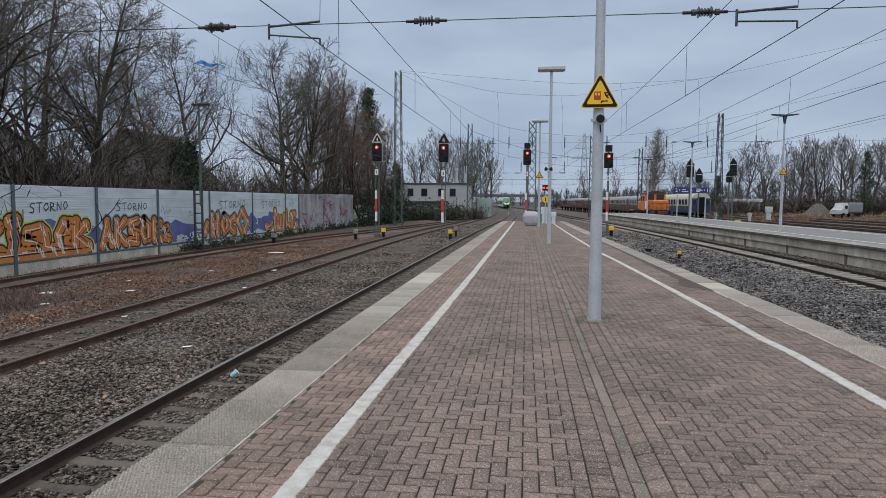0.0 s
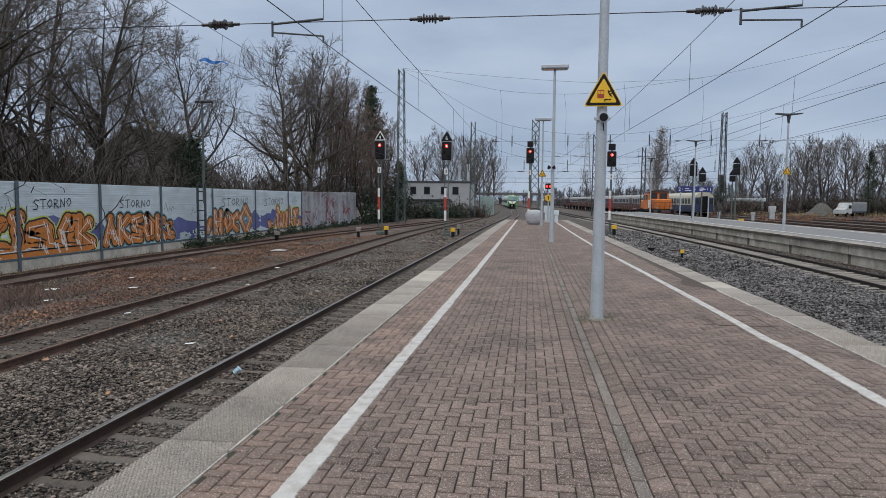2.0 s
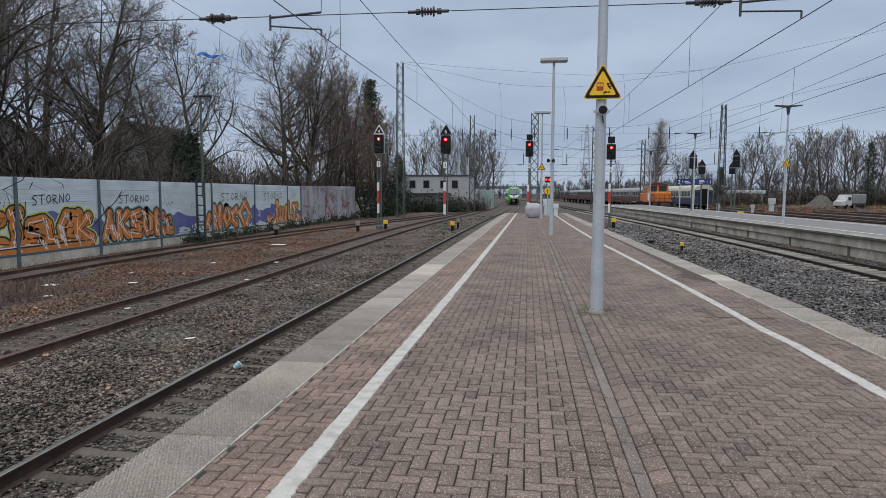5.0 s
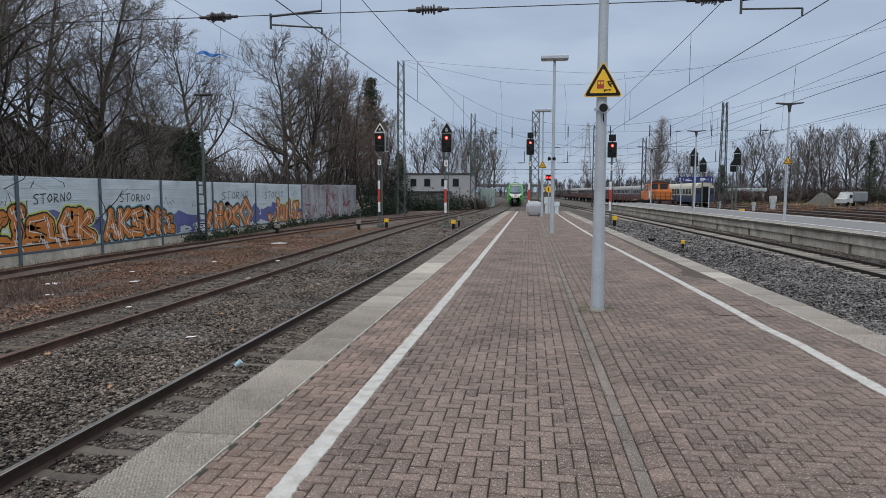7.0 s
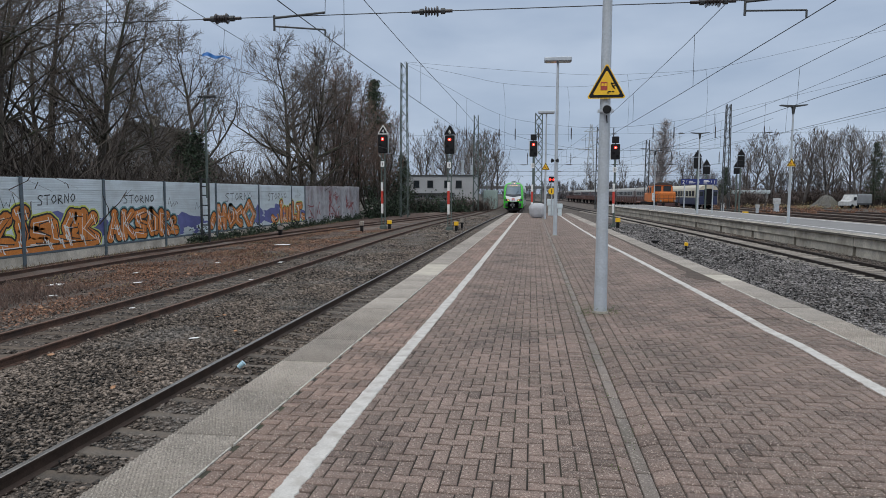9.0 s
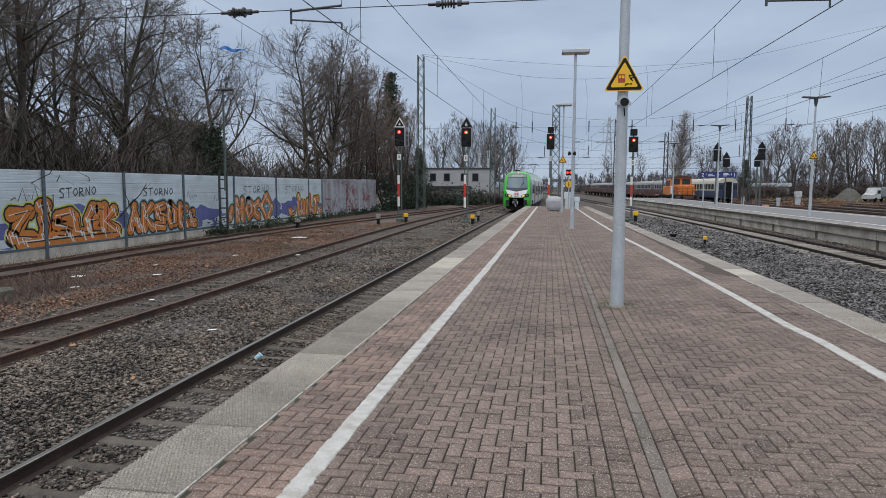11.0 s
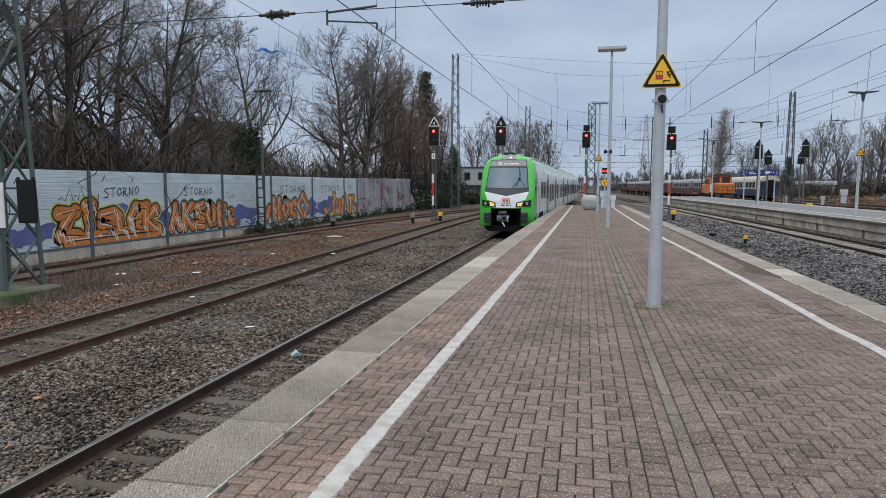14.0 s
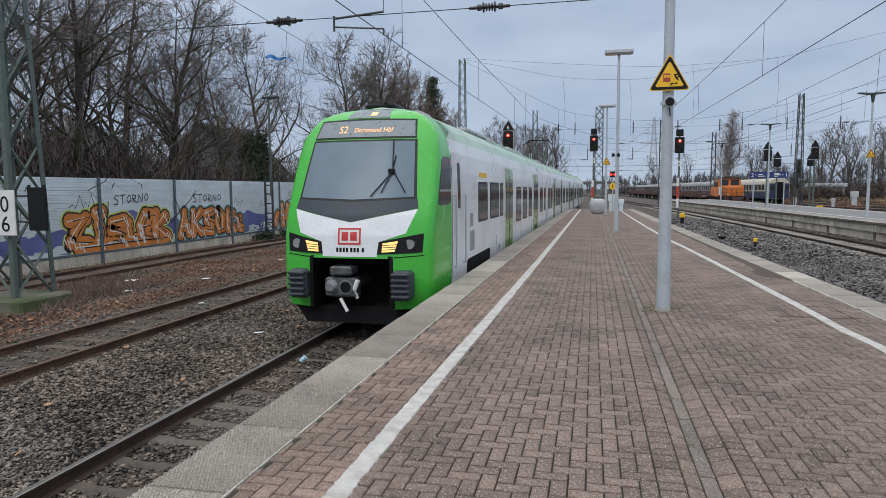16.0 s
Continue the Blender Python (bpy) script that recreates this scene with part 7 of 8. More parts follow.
for k, (x, z) in enumerate(((-6.9, 6.2), (-5.0, 6.1), (-0.6, 5.9), (4.2, 5.9), (9.5, 6.2), (13.2, 6.5), (15.0, 6.4), (20.0, 6.9), (24, 6.9))):
    h = thing("hanging_insulator", (0, 0, 0), "hanging black insulator rod of the overhead line", "insulator", "hanging insulators")
    insulator(h, (x, 74.5, 4.9), (0, 0, 1), 1.3)
bf = thing("blue_flag", (-12.7, 24.2, 6.9), "torn bright blue plastic foil caught on a wire", "foil")
bm = bmesh.new()
rng = random.Random(9)
loft(bm, [[(x, rng.uniform(-0.03, 0.03), -0.09 * x + 0.05 * math.sin(x * 9) + k * (0.10 + 0.05 * math.sin(x * 5))) for k in (0, 1)] for x in np.linspace(0, 1.15, 12)], closed=False)
part("foil", bm, mat("bright_blue_plastic", (0.05, 0.20, 0.55), 0.4, bump=0.0), bf)
wire_t = thing("side_wire", (0, 0, 0), "thin wire running along the bare trees", "overhead line")
bm = bmesh.new()
wire_bm(bm, [(-13.5, 13.3, 7.5), (-12.7, 24.2, 6.93), (-11.5, 40, 6.6), (-13.0, 60, 8.2), (-14.7, 74.5, 11.0)], 0.010)
part("wire", bm, M_wire, wire_t)

# ---------------------------------------------------------------- graffiti on the barrier: strokes of paint a few millimetres proud
def stroke(bm, pts, width, x_out, taper=0.0):
    """A brush stroke on the barrier along (y, z) points."""
    n = len(pts)
    rows = []
    for i, (y, z) in enumerate(pts):
        a, b = pts[max(0, i - 1)], pts[min(n - 1, i + 1)]
        dy, dz = b[0] - a[0], b[1] - a[1]
        L = math.hypot(dy, dz) or 1
        w = width / 2 * (1 - taper * abs(2 * i / max(1, n - 1) - 1))
        x = wall_x(y) + 0.034 + x_out
        rows.append((bm.verts.new((x, y - dz / L * w, z + dy / L * w)), bm.verts.new((x, y + dz / L * w, z - dy / L * w))))
    for p, q in zip(rows, rows[1:]):
        bm.faces.new((p[0], p[1], q[1], q[0]))
    for i, (y, z) in enumerate(pts):
        x = wall_x(y) + 0.034 + x_out + 0.0005
        k = 10
        bm.faces.new([bm.verts.new((x, y + width / 2 * math.cos(2 * math.pi * j / k), z + width / 2 * math.sin(2 * math.pi * j / k))) for j in range(k)])


def blob(bm, y, z, ry, rz, x_out, seed, n=26, rough=0.22):
    r = random.Random(seed)
    ph = [r.uniform(0, 6.28) for _ in range(4)]
    pts = []
    for k in range(n):
        a = 2 * math.pi * k / n
        f = 1 + rough * (math.sin(3 * a + ph[0]) * 0.6 + math.sin(7 * a + ph[1]) * 0.5 + 0.5 * math.sin(11 * a + ph[2]))
        pts.append((wall_x(y) + 0.034 + x_out, y + ry * f * math.cos(a), z + rz * f * math.sin(a)))
    bm.faces.new([bm.verts.new(p) for p in pts])


def piece(strokes, width, seed, accent=M_white_paint, halo=M_lime_paint, name="graffiti"):
    for mtl, w, out in ((halo, width + 0.28, 0.002), (M_black_paint, width + 0.15, 0.005), (M_orange_paint, width, 0.008)):
        bm = bmesh.new()
        for i, s in enumerate(strokes):
            stroke(bm, s, w, out + 0.00005 * i)
        part(name, bm, mtl, barrier)
    rng = random.Random(seed)
    for mtl, w, off in ((M_black_paint, 0.07, 0.62), (accent, 0.055, -0.30)):
        bm = bmesh.new()
        for i, s in enumerate(strokes):
            pts = []
            for (y, z) in s:
                pts.append((y + off * width * 0.55, z + 0.04 * width + rng.uniform(-0.05, 0.05)))
            if len(pts) > 1:
                stroke(bm, pts, w, 0.011 + 0.00005 * i, 0.4)
        part(name, bm, mtl, barrier)
    bm = bmesh.new()
    for i, s in enumerate(strokes):                     # zigzag highlights
        for k in range(2):
            y, z = s[rng.randrange(len(s))]
            y += rng.uniform(-0.2, 0.2)
            pts = [(y - 0.16, z + 0.16), (y - 0.08, z - 0.04), (y, z + 0.1), (y + 0.06, z - 0.12), (y + 0.12, z - 0.28)]
            stroke(bm, [(a, max(W_BOT + 0.06, min(1.3, b))) for a, b in pts], 0.05, 0.013)
    part(name, bm, accent, barrier)


def at(y0, s, pts, z0=-0.52):
    return [(y0 + a * s, z0 + b * s) for a, b in pts]


# violet background clouds
bm = bmesh.new()
for i, (y, z, ry, rz) in enumerate(((19.6, -0.1, 1.3, 0.42), (24.3, 0.35, 1.6, 0.55), (26.2, 0.15, 0.6, 0.4), (33.2, 0.0, 1.9, 0.55), (34.6, -0.15, 1.2, 0.40), (42.6, 0.1, 1.3, 0.6), (44.8, 0.05, 1.8, 0.50), (46.6, 0.25, 1.2, 0.55), (51.0, 0.0, 1.3, 0.45), (18.0, -0.15, 0.9, 0.35))):
    blob(bm, y, z, ry, rz, 0.001 + 0.00002 * i, i)
part("graffiti", bm, M_blue_paint, barrier)
bm = bmesh.new()
for i, (y, z, ry, rz) in enumerate(((19.8, -0.42, 0.6, 0.15), (33.6, -0.4, 0.6, 0.2), (35.2, -0.3, 0.7, 0.25), (25.6, 0.55, 0.3, 0.18))):
    blob(bm, y, z, ry, rz, 0.0025 + 0.00002 * i, 50 + i)
part("graffiti", bm, M_panel, barrier)
# first piece
y0 = 20.15
piece([at(y0, 1.0, p) for p in (
    [(0.1, 1.15), (0.9, 1.2), (0.35, 0.65), (0.15, 0.35), (1.0, 0.25)],
    [(1.55, 0.95), (1.65, 0.6), (1.55, 0.2)],
    [(1.45, 1.38), (1.75, 1.42)],
    [(3.0, 1.05), (2.3, 0.95), (2.25, 0.65), (2.85, 0.5), (2.75, 0.2), (2.1, 0.2)],
    [(3.2, 0.9), (3.3, 0.3), (3.75, 0.2)],
    [(4.3, 1.25), (3.95, 0.75), (4.05, 0.3), (4.5, 0.2)], [(4.0, 0.7), (4.4, 0.75)], [(4.35, 1.2), (4.7, 1.2)], [(0.5, 0.1), (3.0, 0.12), (5.5, 0.12)],
    [(5.0, 1.25), (4.95, 0.25)], [(5.6, 1.1), (5.05, 0.65), (5.75, 0.2)])], 0.56, 1)
# second piece
y0 = 26.75
piece([at(y0, 1.0, p) for p in (
    [(0.1, 0.15), (0.45, 1.2), (0.75, 0.2)], [(0.25, 0.55), (0.65, 0.55)],
    [(1.15, 1.2), (1.15, 0.2)], [(1.75, 1.2), (1.2, 0.7), (1.8, 0.2)],
    [(2.75, 1.2), (2.15, 1.1), (2.2, 0.75), (2.75, 0.6), (2.7, 0.2), (2.1, 0.25)],
    [(3.3, 1.15), (3.15, 0.65), (3.35, 0.25), (3.7, 0.3), (3.75, 0.9), (3.35, 1.15)],
    [(4.2, 0.2), (4.2, 1.15), (4.75, 1.0), (4.3, 0.65), (4.85, 0.2)], [(5.2, 0.25), (5.6, 0.2)], [(5.2, 0.7), (5.4, 0.75)])], 0.47, 2, halo=M_teal_paint)
# third piece
y0 = 36.2
piece([at(y0, 1.0, p) for p in (
    [(0.0, 0.3), (0.3, 0.75)], [(0.9, 1.25), (0.95, 0.2)], [(0.95, 0.7), (1.6, 0.7)], [(1.65, 1.25), (1.65, 0.15)],
    [(2.5, 1.15), (2.25, 0.7), (2.5, 0.2), (2.95, 0.5), (2.95, 0.95), (2.5, 1.15)],
    [(3.95, 1.1), (3.45, 0.9), (3.45, 0.4), (3.9, 0.2)],
    [(5.2, 1.5), (4.4, 0.85), (5.1, 0.15)], [(5.2, 1.5), (6.0, 0.75), (5.4, 0.1)])], 0.56, 3, halo=M_teal_paint)
bm = bmesh.new()
stroke(bm, at(y0, 1.0, [(5.2, 1.05), (4.85, 0.8), (5.2, 0.45), (5.55, 0.75), (5.2, 1.05)]), 0.22, 0.0145)
part("graffiti", bm, M_teal_paint, barrier)
# fourth piece
y0 = 45.3
piece([at(y0, 1.0, p) for p in (
    [(0.1, 0.35), (0.6, 0.15), (1.0, 0.35)], [(1.8, 0.9), (1.85, 0.15)], [(1.75, 1.35), (1.9, 1.4)], [(2.5, 0.9), (2.45, 0.2), (3.0, 0.15), (3.1, 0.85)],
    [(3.7, 1.0), (3.6, 0.15)], [(4.2, 1.3), (4.3, 0.3), (4.9, 0.2)], [(5.2, 1.1), (6.2, 1.15)], [(5.6, 1.0), (5.5, 0.2)], [(6.4, 0.3), (7.2, 0.15)])], 0.54, 4)


# thin black tags: one and the same word, written by hand
LETTERS = {
    "S": [[(0.9, 0.95), (0.4, 1.0), (0.1, 0.75), (0.75, 0.4), (0.6, 0.05), (0.0, 0.05)]],
    "T": [[(0.0, 0.95), (1.0, 1.0)], [(0.5, 0.97), (0.45, 0.0)]],
    "O": [[(0.5, 0.9), (0.05, 0.5), (0.4, 0.08), (0.9, 0.4), (0.75, 0.85), (0.5, 0.9)]],
    "R": [[(0.1, 0.0), (0.1, 0.9), (0.7, 0.8), (0.6, 0.5), (0.1, 0.45), (0.9, 0.0)]],
    "N": [[(0.1, 0.0), (0.15, 0.9), (0.8, 0.05), (0.9, 0.95)]],
}


def tag_word(word, y, z, h, step, slope=0.0):
    bm = bmesh.new()
    for i, ch in enumerate(word):
        for s in LETTERS[ch]:
            pts = []
            for a, b in zip(s, s[1:]):
                pts += [(a[0] + (b[0] - a[0]) * k / 3, a[1] + (b[1] - a[1]) * k / 3) for k in range(3)]
            pts.append(s[-1])
            stroke(bm, [(y + step * (i + a * 0.85), z + h * b + slope * i) for a, b in pts], 0.042, 0.004)
    part("graffiti_tag", bm, M_black_paint, barrier, "thin black hand written tag")


tag_word("STORNO", 22.6, 1.16, 0.38, 0.36, 0.02)
tag_word("STORNO", 27.9, 1.16, 0.38, 0.42, 0.005)
tag_word("STORNO", 38.0, 1.12, 0.50, 0.66, 0.02)
tag_word("STORNO", 44.6, 1.12, 0.50, 0.62, 0.02)
bm = bmesh.new()
rng = random.Random(4)
for y, z, n in ((20.3, 1.15, 9), (31.6, 1.1, 7), (50.2, 1.5, 8), (34.4, 0.85, 5)):
    p = [(y + 0.16 * k + rng.uniform(-0.05, 0.05), z + rng.uniform(0, 0.5) * (1 if k % 2 else -0.4)) for k in range(n)]
    stroke(bm, p, 0.035, 0.004)
part("graffiti_tag", bm, M_black_paint, barrier, "faint black scribbles")
bm = bmesh.new()
for i in range(44):
    y = rng.uniform(53, 69.3)
    z = rng.uniform(-0.3, 1.5)
    s = [(y + rng.uniform(-0.9, 0.9), z + rng.uniform(-0.7, 0.7)) for _ in range(5)]
    stroke(bm, s, rng.uniform(0.08, 0.2), 0.06 + 0.0002 * i)
part("graffiti", bm, M_maroon_paint, barrier, "faded maroon scrawls")

# ---------------------------------------------------------------- parked trains in the yard
def heading(cx, y):
    return -math.degrees(math.atan((cx(y + 5) - cx(y - 5)) / 10))


M_cream = mat("cream_coach_paint", (0.50, 0.46, 0.36), 0.45, var=0.1, scale=1, bump=0.02, dirt=(0.33, 0.29, 0.23), dirt_amt=0.4)
M_navy = mat("dark_blue_coach_paint", (0.022, 0.03, 0.075), 0.4, var=0.15, bump=0.02)
M_grey_roof = mat("grey_coach_roof", (0.30, 0.30, 0.29), 0.7, var=0.2, scale=1, bump=0.03, dirt=(0.16, 0.14, 0.12), dirt_amt=0.5)
M_coach_dark = mat("dark_maroon_coach_paint", (0.075, 0.035, 0.035), 0.5, var=0.2, bump=0.02, dirt=(0.05, 0.04, 0.04), dirt_amt=0.5)
M_coach_grey = mat("dull_silver_coach_paint", (0.28, 0.28, 0.27), 0.5, var=0.2, bump=0.02, dirt=(0.17, 0.15, 0.13), dirt_amt=0.5)
M_wagon = mat("rust_brown_wagon_paint", (0.10, 0.045, 0.035), 0.8, var=0.3, bump=0.1, dirt=(0.06, 0.045, 0.04), dirt_amt=0.6)
M_loco = mat("orange_locomotive_paint", (0.62, 0.17, 0.025), 0.45, var=0.15, scale=1.2, bump=0.03, dirt=(0.36, 0.12, 0.035), dirt_amt=0.5)


M_loco_roof = mat("sooty_brown_roof", (0.05, 0.035, 0.028), 0.7, var=0.3, bump=0.1)


def coach(name, label, upper, lower, roof, n_win=11):
    t = thing(name, (0, 0, 0), label, "railway coach", "row of parked coaches")
    L, w = 26.0, 1.41
    prof = [(w - 0.02, 0.95), (w, 1.2), (w, 2.05), (w, 3.2), (w - 0.12, 3.55), (0.95, 3.85), (0.5, 4.0), (0, 4.05)]
    ring = lambda y, k=1.0: [(-x * k, y, z) for x, z in prof[:-1]] + [(0, y, prof[-1][1])] + [(x * k, y, z) for x, z in prof[-2::-1]]
    bm = bmesh.new()
    loft(bm, [ring(0), ring(L)])
    fixn(bm)
    for f in bm.faces:
        c = f.calc_center_median()
        f.material_index = 2 if c.z > 3.3 else (0 if c.z > 2.0 else 1)
    part("body", bm, [upper, lower, roof], t)
    for s in (-1, 1):
        for k in range(n_win):
            y = 2.6 + k * (L - 5.2 - 1.3) / (n_win - 1)
            bm = bmesh.new()
            box(bm, s * w - 0.02, s * w + 0.02, y, y + 1.3, 2.25, 3.1, 0.015)
            part("window", bm, M_glass, t)
        for y in (0.6, L - 1.4):
            bm = bmesh.new()
            box(bm, s * w - 0.02, s * w + 0.015, y, y + 0.8, 1.1, 3.2, 0.01)
            part("door", bm, lower, t)
    for y in (-0.012, L + 0.012):
        bm = bmesh.new()
        box(bm, -w + 0.03, w - 0.03, y - 0.012, y + 0.012, 0.98, 3.25, 0.02)
        part("end_panel", bm, lower, t)
    for y in (-0.1, L + 0.05):
        bm = bmesh.new()
        box(bm, -0.62, 0.62, y - 0.15, y + 0.2, 1.0, 3.45, 0.12)
        part("gangway", bm, M_tdark, t, "black rubber gangway")
    for y in (-0.045, L + 0.045):
        for s in (-1, 1):
            bm = bmesh.new()
            box(bm, s * 1.05 - 0.25, s * 1.05 + 0.25, y - 0.02, y + 0.02, 2.3, 3.0, 0.02)
            part("end_window", bm, M_glass, t)
    for y in (3.5, L - 3.5):
        bm = bmesh.new()
        for s in (-1, 1):
            box(bm, s * 1.0 - 0.1, s * 1.0 + 0.1, y - 1.7, y + 1.7, 0.35, 0.75, 0.05)
            for wy in (-1.25, 1.25):
                tube(bm, (s * 0.7, y + wy, 0.46), (s * 0.84, y + wy, 0.46), 0.46, seg=14)
        part("bogie", bm, M_tdark, t)
    bm = bmesh.new()
    box(bm, -1.1, 1.1, 7.5, 18.5, 0.5, 0.95, 0.05)
    part("underframe", bm, M_tdark, t)
    return t


def put(ob, cx, y, z=RAIL):
    ob.matrix_basis = pose(cx(y + 10) - (cx(y + 20) - cx(y)) / 2, y, z, 0, 0, heading(cx, y + 10))


c1 = coach("coach", "parked cream and dark blue railway coach in the yard", M_cream, M_navy, M_cream, 12)
put(c1, track_cars, 106)
c2 = coach("coach", "parked dull silver and dark railway coach in the yard", M_coach_grey, M_coach_dark, M_grey_roof)
put(c2, track_cars, 132.8)
c3 = coach("coach", "parked dark maroon railway coach in the yard", M_coach_dark, M_coach_dark, M_grey_roof)
put(c3, track_cars, 186.4)
for k, src in enumerate((c2, c3, c3, c2, c3, c3, c3, c2)):
    y = (159.6, 213.2, 240.0, 266.8, 293.6, 320.4, 347.2, 374.0)[k]
    put(copy_thing(src, Matrix()), track_cars, y)


def low_wagon():
    t = thing("flat_wagon", (0, 0, 0), "rust brown flat wagon with low side boards coupled behind a locomotive", "freight wagon", "row of flat wagons")
    L = 14.0
    bm = bmesh.new()
    box(bm, -1.35, 1.35, 0.3, L - 0.3, 1.05, 1.25, 0.03)
    part("deck", bm, M_wagon, t)
    for s in (-1, 1):
        for k in range(6):
            bm = bmesh.new()
            y = 0.4 + k * (L - 0.8) / 6
            box(bm, s * 1.35 - 0.04, s * 1.35 + 0.04, y + 0.05, y + (L - 0.8) / 6 - 0.05, 1.2, 1.75, 0.015)
            part("side_board", bm, M_wagon, t)
            bm = bmesh.new()
            box(bm, s * 1.42 - 0.05, s * 1.42 + 0.05, y - 0.05, y + 0.05, 0.95, 2.05)
            part("stake", bm, M_wagon, t)
        for y in (3.0, L - 3.0):
            bm = bmesh.new()
            tube(bm, (s * 0.7, y, 0.46), (s * 0.94, y, 0.46), 0.46, seg=14)
            box(bm, s * 1.0 - 0.08, s * 1.0 + 0.08, y - 0.6, y + 0.6, 0.4, 1.05, 0.03)
            part("wheel", bm, M_tdark, t)
    return t


w1 = low_wagon()
put(w1, track_loco, 115.2)
for y in (129.6, 144, 158.4, 172.8, 187.2, 201.6, 216):
    put(copy_thing(w1, Matrix()), track_loco, y)

lc = thing("locomotive", (0, 0, 0), "orange diesel shunting locomotive with a cab and black frame", "locomotive")
bm = bmesh.new()
box(bm, -1.5, 1.5, 0.3, 12.0, 0.95, 1.30, 0.04)
part("frame", bm, M_tdark, lc)
bm = bmesh.new()
box(bm, -1.05, 1.05, 0.9, 4.4, 1.30, 2.75, 0.12)
hood = part("front_hood", bm, M_loco, lc, "orange engine hood")
for s in (-0.95, -0.5, 0.0, 0.5):
    bm = bmesh.new()
    box(bm, s, s + 0.40, 0.88, 0.93, 1.6, 2.5, 0.01)
    part("grille", bm, M_loco, hood)
bm = bmesh.new()
loft(bm, [[(x * k, y, z) for x, z in ((-1.45, 1.30), (1.45, 1.30), (1.45, 3.35), (1.2, 3.75), (0.5, 3.95), (-0.5, 3.95), (-1.2, 3.75), (-1.45, 3.35))] for y, k in ((4.4, 1.0), (7.4, 1.0))])
part("cab", fixn(bm), M_loco, lc, "orange driver's cab")
for x0, x1 in ((-1.2, -0.15), (0.15, 1.2)):
    bm = bmesh.new()
    box(bm, x0, x1, 4.36, 4.41, 2.8, 3.55, 0.02)
    part("cab_window", bm, M_glass, lc)
for s in (-1, 1):
    for y0 in (4.7, 6.1):
        bm = bmesh.new()
        box(bm, s * 1.45 - 0.02, s * 1.45 + 0.02, y0, y0 + 1.0, 2.6, 3.4, 0.02)
        part("cab_window", bm, M_glass, lc)
    bm = bmesh.new()
    for y in (0.5, 2.3, 4.2):
        tube(bm, (s * 1.42, y, 1.3), (s * 1.42, y, 2.35), 0.03)
    tube(bm, (s * 1.42, 0.5, 2.35), (s * 1.42, 4.2, 2.35), 0.03)
    tube(bm, (s * 1.42, 0.5, 1.85), (s * 1.42, 4.2, 1.85), 0.025)
    part("handrail", bm, M_steel_dark, lc)
    bm = bmesh.new()
    for y in (2.5, 5.5, 8.6):
        tube(bm, (s * 0.68, y, 0.5), (s * 0.84, y, 0.5), 0.5, seg=16)
    box(bm, s * 1.05 - 0.1, s * 1.05 + 0.1, 1.5, 10.5, 0.35, 0.95, 0.04)
    part("running_gear", bm, M_tdark, lc)
    bm = bmesh.new()
    tube(bm, (s * 0.87, 0.3, 1.05), (s * 0.87, -0.25, 1.05), 0.10)
    tube(bm, (s * 0.87, -0.25, 1.05), (s * 0.87, -0.3, 1.05), 0.22, seg=14)
    part("buffer", bm, M_tdark, lc)
    bm = bmesh.new()
    tube(bm, (s * 0.95, 0.86, 1.5), (s * 0.95, 0.80, 1.5), 0.12, seg=12)
    part("headlight", bm, M_lightglass, lc)
bm = bmesh.new()
box(bm, -1.05, 1.05, 7.4, 11.4, 1.30, 2.6, 0.12)
part("rear_hood", bm, M_loco, lc)
bm = bmesh.new()
box(bm, -1.46, -1.40, 3.3, 4.1, 1.5, 2.6, 0.01)
part("white_panel", bm, M_white, lc)
bm = bmesh.new()
box(bm, -0.35, 0.35, 5.2, 6.6, 3.95, 4.12, 0.04)
part("roof_box", bm, M_steel_dark, lc)
bm = bmesh.new()
loft(bm, [[(x, y, z) for x, z in ((-1.40, 3.60), (-1.22, 3.81), (-0.5, 4.01), (0.5, 4.01), (1.22, 3.81), (1.40, 3.60), (1.1, 3.66), (-1.1, 3.66))] for y in (4.25, 7.5)])
part("cab_roof", fixn(bm), M_loco_roof, lc, "dark brown cab roof")
bm = bmesh.new()
for x in (-1.3, -0.65, 0.0, 0.65, 1.3):
    tube(bm, (x, 0.4, 1.3), (x, 0.4, 2.3), 0.03)
for z in (1.8, 2.3):
    tube(bm, (-1.3, 0.4, z), (1.3, 0.4, z), 0.03)
part("end_railing", bm, M_loco_roof, lc, "dark end railing")
bm = bmesh.new()
box(bm, -1.5, 1.5, 0.22, 0.32, 0.75, 1.2, 0.03)
part("buffer_beam", bm, M_coach_dark, lc, "dark red buffer beam")
put(lc, track_loco, 98)
lc.scale = (1.07, 1.07, 1.07)

# ---------------------------------------------------------------- buildings
M_plaster = mat("pale_grey_white_plaster", (0.36, 0.365, 0.375), 0.85, var=0.12, scale=0.6, fine=8, bump=0.05, dirt=(0.33, 0.33, 0.33), dirt_amt=0.5, dirt_scale=0.3)
M_tile_roof = mat("dark_slate_roof", (0.032, 0.031, 0.033), 0.8, var=0.25, scale=3, fine=20, bump=0.3)
hw = thing("flat_house", (-15.6, 106, GROUND), "low white flat roofed building with small dark windows beyond bushes", "building")
bm = bmesh.new()
box(bm, -6.6, 6.2, 0, 9, 0, 5.6)
part("wall", bm, M_plaster, hw)
bm = bmesh.new()
box(bm, -6.8, 6.4, -0.2, 9.2, 5.6, 5.8, 0.03)
rf = part("roof", bm, M_steel_dark, hw)
